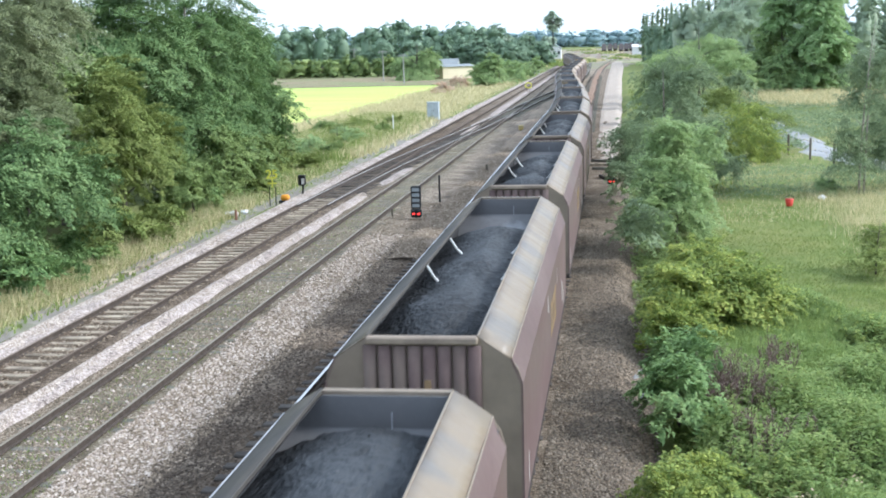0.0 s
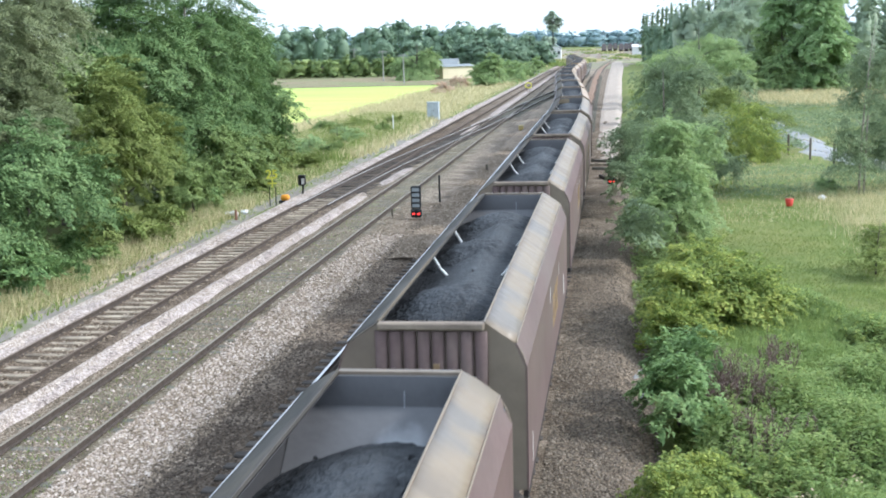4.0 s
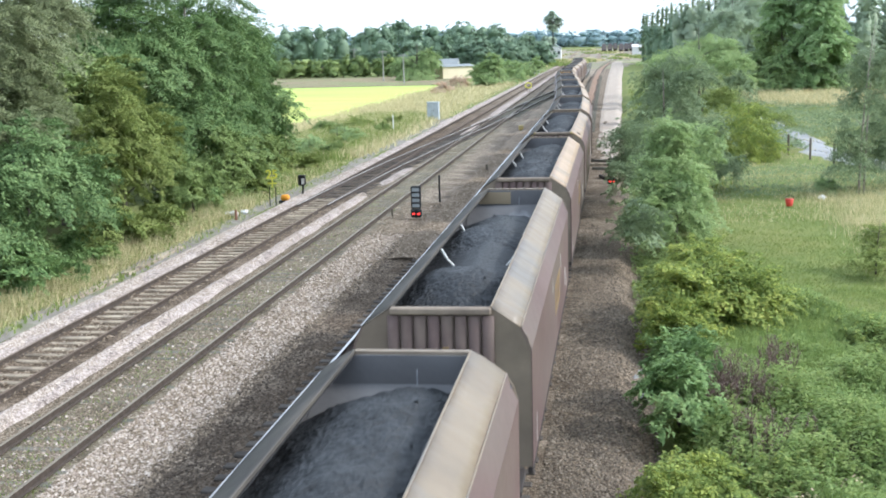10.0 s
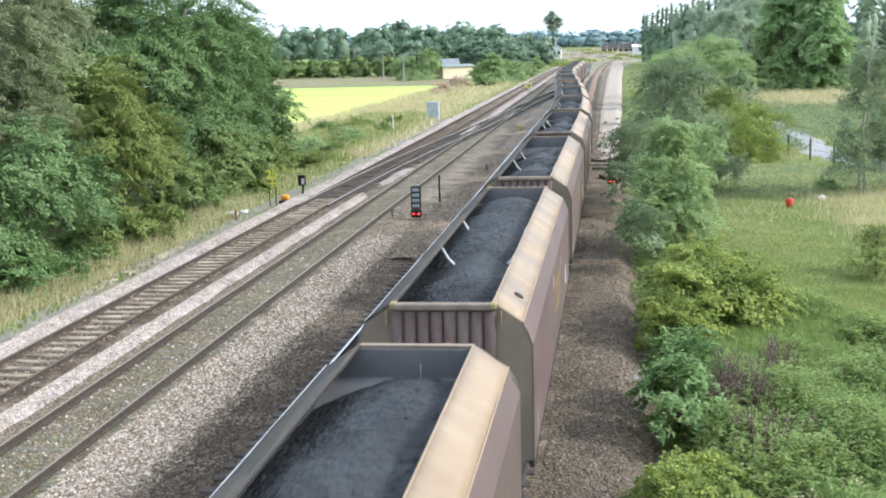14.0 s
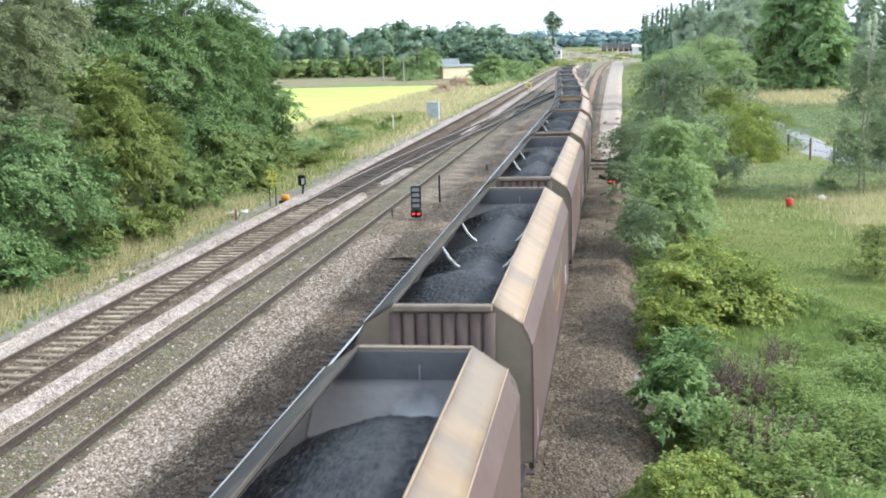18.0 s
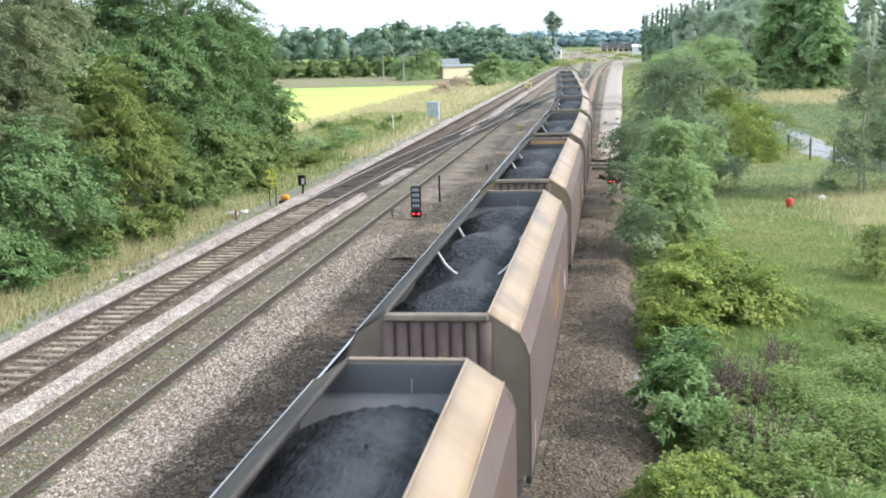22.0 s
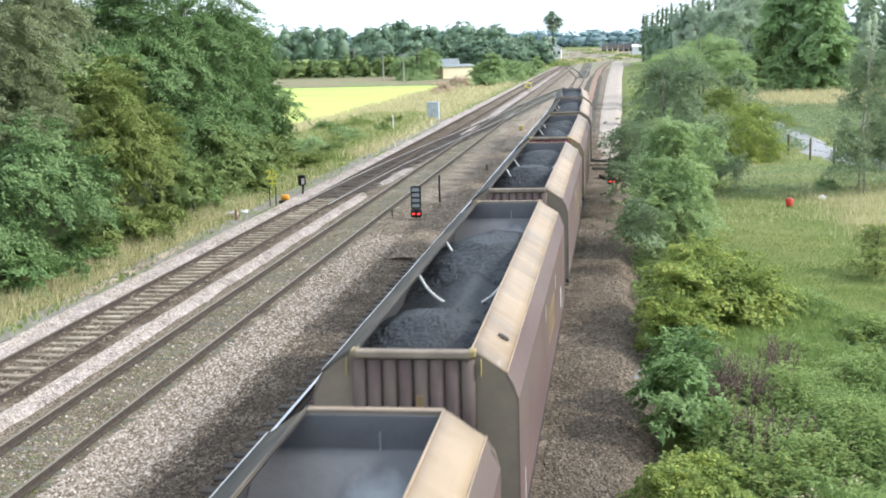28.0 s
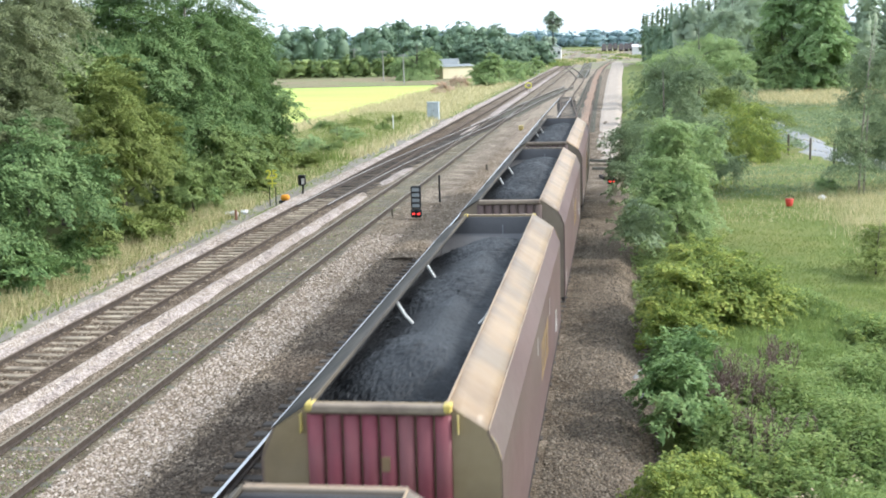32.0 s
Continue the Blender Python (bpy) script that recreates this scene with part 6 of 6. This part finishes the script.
# equipment cabinet
cab = empty("equipment_cabinet", -18.2, 126.3, -0.35)
part("body", boxed(-0.6, 0.6, -0.35, 0.35, 0.12, 1.85, 0.03), M["box_grey"], cab)
part("plinth", boxed(-0.65, 0.65, -0.4, 0.4, -0.1, 0.12, 0.02), M["concrete"], cab)
part("roof_cap", boxed(-0.66, 0.66, -0.41, 0.41, 1.85, 1.93, 0.02), M["box_grey"], cab)
for s in (-1, 1):
    d = part("door", boxed(s * 0.29 - 0.27, s * 0.29 + 0.27, -0.375, -0.35, 0.2, 1.78, 0.008), M["box_grey"], cab)
    part("handle", boxed(s * 0.06 - 0.015, s * 0.06 + 0.015, -0.40, -0.376, 0.95, 1.1, 0.004), M["black_metal"], d)
tagged(cab, "pale grey metal equipment cabinet beside the line", "cabinet")


def shunt_signal(x, y, label, panels=True):
    s = empty("shunting_signal", x, y, -0.25)
    part("base", boxed(-0.28, 0.28, -0.2, 0.2, 0.0, 0.1, 0.02), M["concrete"], s)
    part("post", boxed(-0.05, 0.05, -0.05, 0.05, 0.1, 0.3, 0.01), M["black_metal"], s)
    lamp = part("lamp_head", boxed(-0.24, 0.24, -0.1, 0.1, 0.12, 0.5, 0.05), M["black_metal"], s)
    for dx in (-0.115, 0.115):
        bm = bmesh.new()
        tube(bm, [(dx, -0.11, 0.3), (dx, -0.125, 0.3)], 0.062, 12)
        part("lens", bm, M["red_lens"], lamp, "red lit lens")
        bm = bmesh.new()
        tube(bm, [(dx, -0.09, 0.41), (dx, -0.24, 0.39)], 0.06, 10)
        part("hood", bm, M["black_metal"], lamp)
    part("indicator_box", boxed(-0.22, 0.22, -0.08, 0.12, 0.52, 1.52, 0.03), M["black_metal"], s)
    for i in range(4):
        z = 0.58 + i * 0.235
        part("indicator_panel", boxed(-0.165, 0.165, -0.1, -0.085, z, z + 0.15, 0.006), M["pale_panel"] if panels else M["black_metal"], s)
    return tagged(s, label, "railway signal", "ground signals")


shunt_signal(-8.72, 54.4, "black ground signal with four grey panels and red lights")
shunt_signal(-0.1, 66.5, "dark ground signal showing red beside the shrubs", False)


def post(x, y, h, r, mat, name, label, lean=0.0):
    bm = bmesh.new()
    tube(bm, [(0, 0, -0.2), (lean, 0, h * 0.5), (lean * 1.6, 0, h)], [r * 1.1, r, r * 0.9], 7)
    p = part(name, bm, mat, None)
    p.location = (x, y, -0.25)
    return tagged(p, label, "post")


post(-8.5, 60.4, 1.35, 0.05, M["black_metal"], "marker_post", "thin dark marker post in the ballast")
post(-9.9, 54.9, 0.45, 0.04, M["wood_post"], "marker_post", "short dark stump beside the rail")
post(-7.55, 74.2, 0.5, 0.07, M["wood_post"], "marker_post", "short wooden stump on the ballast heap")
post(-17.4, 55.6, 0.35, 0.06, M["brick_red"], "marker_post", "short rusty stake in the gravel")
post(-19.5, 110.0, 1.5, 0.05, M["white_wall"], "marker_post", "white marker post in the grass")
post(-17.6, 300.0, 3.0, 0.1, M["white_wall"], "marker_post", "white post beside the line")

# speed board: two cut-out figures on a two-legged stand
sb = empty("speed_board", -17.0, 60.6, -0.35)
for dx in (-0.16, 0.16):
    part("leg", boxed(dx - 0.02, dx + 0.02, -0.02, 0.02, -0.1, 0.95, 0.005), M["black_metal"], sb)
part("stem", boxed(-0.025, 0.025, -0.02, 0.02, 0.9, 1.4, 0.005), M["sign_yellow"], sb)
part("arm", boxed(-0.24, 0.24, -0.02, 0.02, 1.08, 1.14, 0.005), M["sign_yellow"], sb)
fc = bpy.data.curves.new("figures", "FONT")
fc.body, fc.size, fc.extrude, fc.align_x, fc.offset = "25", 0.62, 0.012, "CENTER", 0.012
fc.materials.append(M["sign_yellow"])
fo = new("figures", fc)
fo.parent = sb
fo.matrix_basis = pose(0, -0.03, 1.36, 90, 0, 0)
tagged(sb, "yellow cut-out 25 speed board on thin legs", "sign")

# point machine and lamp on the far cess
pm = empty("ground_disc", -15.95, 62.5, -0.2)
part("base", boxed(-0.3, 0.2, -0.25, 0.25, -0.05, 0.12, 0.02), M["black_metal"], pm)
bm = bmesh.new()
tube(bm, [(0, 0, 0.1), (0.05, 0, 0.5), (0.0, 0, 0.75)], [0.05, 0.05, 0.06], 8)
part("post", bm, M["black_metal"], pm)
part("head", boxed(-0.2, 0.2, -0.12, 0.12, 0.62, 1.12, 0.06), M["black_metal"], pm)
part("face", boxed(0.0, 0.16, -0.135, -0.12, 0.7, 1.0, 0.01), M["white_mark"], pm, "white face panel")
part("visor", boxed(-0.14, 0.22, -0.3, 0.1, 1.12, 1.17, 0.015), M["black_metal"], pm)
tagged(pm, "black ground signal turned away beside the outer line", "railway signal", "ground signals")
om = empty("point_machine", -16.35, 60.6, -0.2)
bm = bmesh.new()
tube(bm, [(-0.22, 0, 0.22), (-0.16, 0, 0.23), (0.14, 0, 0.23), (0.2, 0, 0.22)], [0.1, 0.16, 0.16, 0.1], 12)
part("drum", bm, M["orange"], om, smooth=True)
part("cradle", boxed(-0.3, 0.3, -0.18, 0.18, -0.05, 0.1, 0.02), M["black_metal"], om)
tagged(om, "orange drum-shaped box on the ballast shoulder", "equipment")
for x, y, s, col, nm, lb in [(-17.9, 56.8, 0.2, "white_mark", "litter_bag", "crumpled white bag on the cess"), (-17.6, 57.6, 0.16, "white_wall", "litter_bag", "crumpled white bag on the cess"), (-18.3, 57.2, 0.13, "white_mark", "litter_bag", "scrap of white litter"),
                             (0.62, 27.0, 0.09, "white_wall", "litter_bag", "scrap of white litter beside the ballast"), (9.9, 61.3, 0.16, "white_wall", "litter_bag", "white scrap lying in the meadow")]:
    bm = bmesh.new()
    bmesh.ops.create_icosphere(bm, subdivisions=2, radius=s)
    rr = random.Random(int(x * 100))
    for v in bm.verts:
        v.co = Vector((v.co.x * 1.3, v.co.y, v.co.z * 0.7)) * rr.uniform(0.75, 1.2)
    p = part(nm, bm, M[col], None)
    p.location = (x, y, -0.33 + s * 0.4)
    tagged(p, lb, "litter")
bk = empty("bucket", 8.1, 59.3, -0.4)
bm = bmesh.new()
tube(bm, [(0, 0, 0), (0, 0, 0.05), (0, 0, 0.34)], [0.14, 0.15, 0.2], 14)
part("pail", bm, M["red_plastic"], bk, smooth=True)
bm = bmesh.new()
tube(bm, [(0.2 * math.cos(a), 0.03, 0.34 + 0.16 * math.sin(a)) for a in [math.pi * i / 8 for i in range(9)]], 0.012, 6)
part("handle", bm, M["black_metal"], bk)
tagged(bk, "red plastic bucket lying in the meadow grass", "bucket")

# fence beside the gravel track
fence = empty("fence", 13.0, 82, -0.4)
for i in range(9):
    x, y = 10.5 + i * 0.95, 88 - i * 3.1
    bm = bmesh.new()
    tube(bm, [(x - 13.0, y - 82, -0.2), (x - 13.0, y - 82, 1.35)], 0.07, 7)
    part("fence_post", bm, M["wood_post"], fence)
for z in (0.6, 1.15):
    bm = bmesh.new()
    tube(bm, [(10.5 - 13, 6, z), (10.5 + 7.6 - 13, 88 - 24.8 - 82, z)], 0.008, 4)
    part("wire", bm, M["black_metal"], fence)
tagged(fence, "post and wire fence beside the gravel track", "fence")


# far buildings
def house(name, x, y, w, d, h, ridge_h, wall, roof, label, windows=0, z=-0.4, gable=False):
    t = empty(name, x, y, z)
    part("wall", boxed(-w / 2, w / 2, -d / 2, d / 2, -0.2, h, 0.02), wall, t)
    span, run = (w, d) if gable else (d, w)
    part("roof", extrude_profile([(-span / 2 - 0.3, h + 0.02), (span / 2 + 0.3, h + 0.02), (0, h + ridge_h)], -run / 2 - 0.2, run / 2 + 0.2), roof, t, at=pose(0, 0, 0, 0, 0, 0 if gable else 90))
    if gable:
        part("gable", extrude_profile([(-span / 2 + 0.1, h + 0.05), (span / 2 - 0.1, h + 0.05), (0, h + ridge_h - 0.35)], -run / 2 - 0.26, -run / 2 - 0.205), wall, t)
    for i in range(windows):
        wx = -w / 2 + (i + 0.5) * w / windows
        f = part("window", boxed(wx - w / windows * 0.35, wx + w / windows * 0.35, -d / 2 - 0.06, -d / 2 - 0.005, h * 0.5, h * 0.85, 0.01), M["white_wall"], t)
        part("pane", boxed(wx - w / windows * 0.28, wx + w / windows * 0.28, -d / 2 - 0.08, -d / 2 - 0.062, h * 0.54, h * 0.81, 0.005), M["glass_dark"], f)
    return tagged(t, label, "building")


house("farm_building", -34.8, 275, 7.6, 5, 2.6, 0.5, M["cream_wall"], M["grey_roof"], "low cream-walled farm building").rotation_euler[2] = radians(32)
house("barn", -38.1, 292, 4.2, 6, 2.2, 1.9, M["box_grey"], M["grey_roof"], "barn with a pale grey roof")
house("signal_cabin", -21.6, 470, 4.8, 6.0, 4.4, 2.0, M["white_wall"], M["grey_roof"], "white signal cabin with a dark gabled roof", 3, gable=True)
house("farmhouse", -40.0, 430, 4.5, 6, 5.6, 1.6, M["brick_red"], M["brick_red"], "red brick farmhouse among trees", 2)
house("white_shed", 9.9, 540, 4.2, 8, 4.0, 1.0, M["white_wall"], M["white_wall"], "white shed beside the sidings")


def pole(x, y, h, label):
    t = empty("telegraph_pole", x, y, -0.4)
    bm = bmesh.new()
    tube(bm, [(0, 0, -0.2), (0, 0, h)], [0.14, 0.09], 8)
    part("mast", bm, M["pale_wood"], t)
    part("cross_arm", boxed(-1.0, 1.0, -0.06, 0.06, h - 0.5, h - 0.34, 0.01), M["pale_wood"], t)
    for dx in (-0.7, -0.25, 0.25, 0.7):
        part("insulator", boxed(dx - 0.04, dx + 0.04, -0.04, 0.04, h - 0.38, h - 0.22, 0.01), M["white_wall"], t)
    return tagged(t, label, "telegraph pole", "poles in the field")


pole(-48.2, 262, 6.6, "weathered wooden telegraph pole beside the field")
pole(-68.5, 330, 6.9, "weathered wooden telegraph pole beside the field")
pole(-41.0, 245, 5.9, "weathered wooden telegraph pole beside the field")

# Wagon tone lifted and greyed: distance haze sits in the base colour.
M["yard_hazed"] = material("yard_hazed", [(0.16, 0.135, 0.135), (0.25, 0.225, 0.23)], 1, 0.8)
for i in range(10):
    t = empty("stored_wagon", -5.2 + i * 3.1, 700 + (i % 3) * 22, -0.1)
    part("body", extrude_profile([(-1.3, 1.2), (1.3, 1.2), (1.4, 3.0), (0.9, 4.4), (-0.9, 4.4), (-1.4, 3.0)], -6.5, 6.5), M["yard_hazed"], t)
    for yy in (-4.5, 4.5):
        part("bogie", boxed(-1.1, 1.1, yy - 1.2, yy + 1.2, 0.0, 1.19, 0.05), M["underframe"], t)
    tagged(t, "dark wagon standing in the distant yard", "freight wagon", "wagons in the yard")
for x, y, nm, lb in [(-7.95, 108.0, "yellow_lamp", "small yellow lamp box on the ballast")]:
    t = empty(nm, x, y, -0.22)
    part("box", boxed(-0.2, 0.2, -0.15, 0.15, 0.1, 0.5, 0.05), M["yellow_paint"], t)
    part("foot", boxed(-0.1, 0.1, -0.1, 0.1, -0.05, 0.1, 0.01), M["black_metal"], t)
    tagged(t, lb, "lamp box")
ring = empty("speed_board", -12.5, 186.0, -0.2)
for dx in (-0.2, 0.2):
    part("leg", boxed(dx - 0.03, dx + 0.03, -0.03, 0.03, -0.1, 0.75, 0.005), M["black_metal"], ring)
bm = bmesh.new()
tube(bm, [(0.46 * math.cos(a), 0.0, 1.12 + 0.36 * math.sin(a)) for a in [math.tau * i / 16 for i in range(17)]], 0.085, 6)
part("rim", bm, M["sign_yellow"], ring)
part("bar", boxed(-0.4, 0.4, -0.05, 0.05, 0.70, 0.80, 0.01), M["sign_yellow"], ring)
tagged(ring, "yellow cut-out board on short legs between the tracks", "sign")
mk = empty("marker_lamp", -18.3, 306.0, -0.3)
bm = bmesh.new()
tube(bm, [(0, 0, -0.1), (0, 0, 1.6)], 0.06, 8)
part("post", bm, M["black_metal"], mk)
bm = bmesh.new()
tube(bm, [(0, -0.12, 1.85), (0, 0.12, 1.85)], 0.36, 14)
part("head", bm, M["orange"], mk)
tagged(mk, "orange disc marker on a post beside the line", "marker")
gc = empty("relay_cabinet", -19.0, 300, -0.35)
part("body", boxed(-0.5, 0.5, -0.35, 0.35, 0.0, 1.7, 0.03), M["box_grey"], gc)
part("roof_cap", boxed(-0.55, 0.55, -0.4, 0.4, 1.7, 1.76, 0.02), M["box_grey"], gc)
tagged(gc, "small grey relay cabinet far along the line", "cabinet")

# clutter beside the shunt signal
for x, y, ln, turn, nm, lb, mt in [(-0.2, 74.5, 2.2, 75, "old_sleeper", "old sleeper lying on the ballast", "buried_sleeper"), (-0.4, 77.0, 2.2, 88, "old_sleeper", "old sleeper lying on the ballast", "concrete"),
                                   (-0.9, 79.5, 1.6, 60, "old_sleeper", "broken old sleeper beside the line", "buried_sleeper"), (-0.6, 70.0, 1.4, 10, "old_sleeper", "short baulk of old timber", "timber")]:
    t = empty(nm, x, y, -0.2)
    t.matrix_basis = pose(x, y, -0.2, 0, 0, turn)
    part("baulk", boxed(-0.12, 0.12, -ln / 2, ln / 2, -0.05, 0.16, 0.015), M[mt], t)
    for q in (-0.3, 0.3):
        part("chair_plate", boxed(-0.09, 0.09, ln * q - 0.14, ln * q + 0.14, 0.16, 0.19, 0.006), M["rail_rust"], t)
    tagged(t, lb, "sleeper", "old sleepers beside the line")

for x, y, turn in [(0.51, 28.1, 20), (0.62, 28.5, 70)]:
    t = empty("litter_scrap", x, y, -0.2)
    t.matrix_basis = pose(x, y, -0.2, 0, 0, turn)
    bm = bmesh.new()
    q = [bm.verts.new(v) for v in ((-0.09, -0.06, 0.02), (0.08, -0.07, 0.05), (0.10, 0.05, 0.02), (0.0, 0.09, 0.09), (-0.08, 0.05, 0.04), (0.0, 0.0, 0.11))]
    for i in range(5):
        bm.faces.new((q[i], q[(i + 1) % 5], q[5]))
    bmesh.ops.solidify(bm, geom=bm.faces[:], thickness=0.004)
    part("crumpled_sheet", bm, M["white_wall"], t)
    tagged(t, "crumpled pale plastic scrap beside the ballast", "litter", "litter scraps")


# ---- movement ----
def motions():
    times = [0.5 * k for k in range(65)]
    for k, wagon, load in TRAIN:
        rows = [(t, wagon_pose(k, t)) for t in times]
        walk(wagon, rows)
        walk(load, rows)
    spins = [(0.15 * k, -(train_y(0.15 * k) - train_y(0.0)) / 0.46) for k in range(213)] + [(32.0, -(train_y(32.0) - train_y(0.0)) / 0.46)]
    for wheel, m in WHEELS:
        walk(wheel, [(t, m @ Matrix.Rotation(a, 4, "X")) for t, a in spins])
    for wheel, first in WHEEL_COPIES:
        keys = wheel.animation_data_create()
        keys.action = first.animation_data.action
        keys.action_slot = first.animation_data.action_slot
        wheel.rotation_mode = "QUATERNION"


motions()
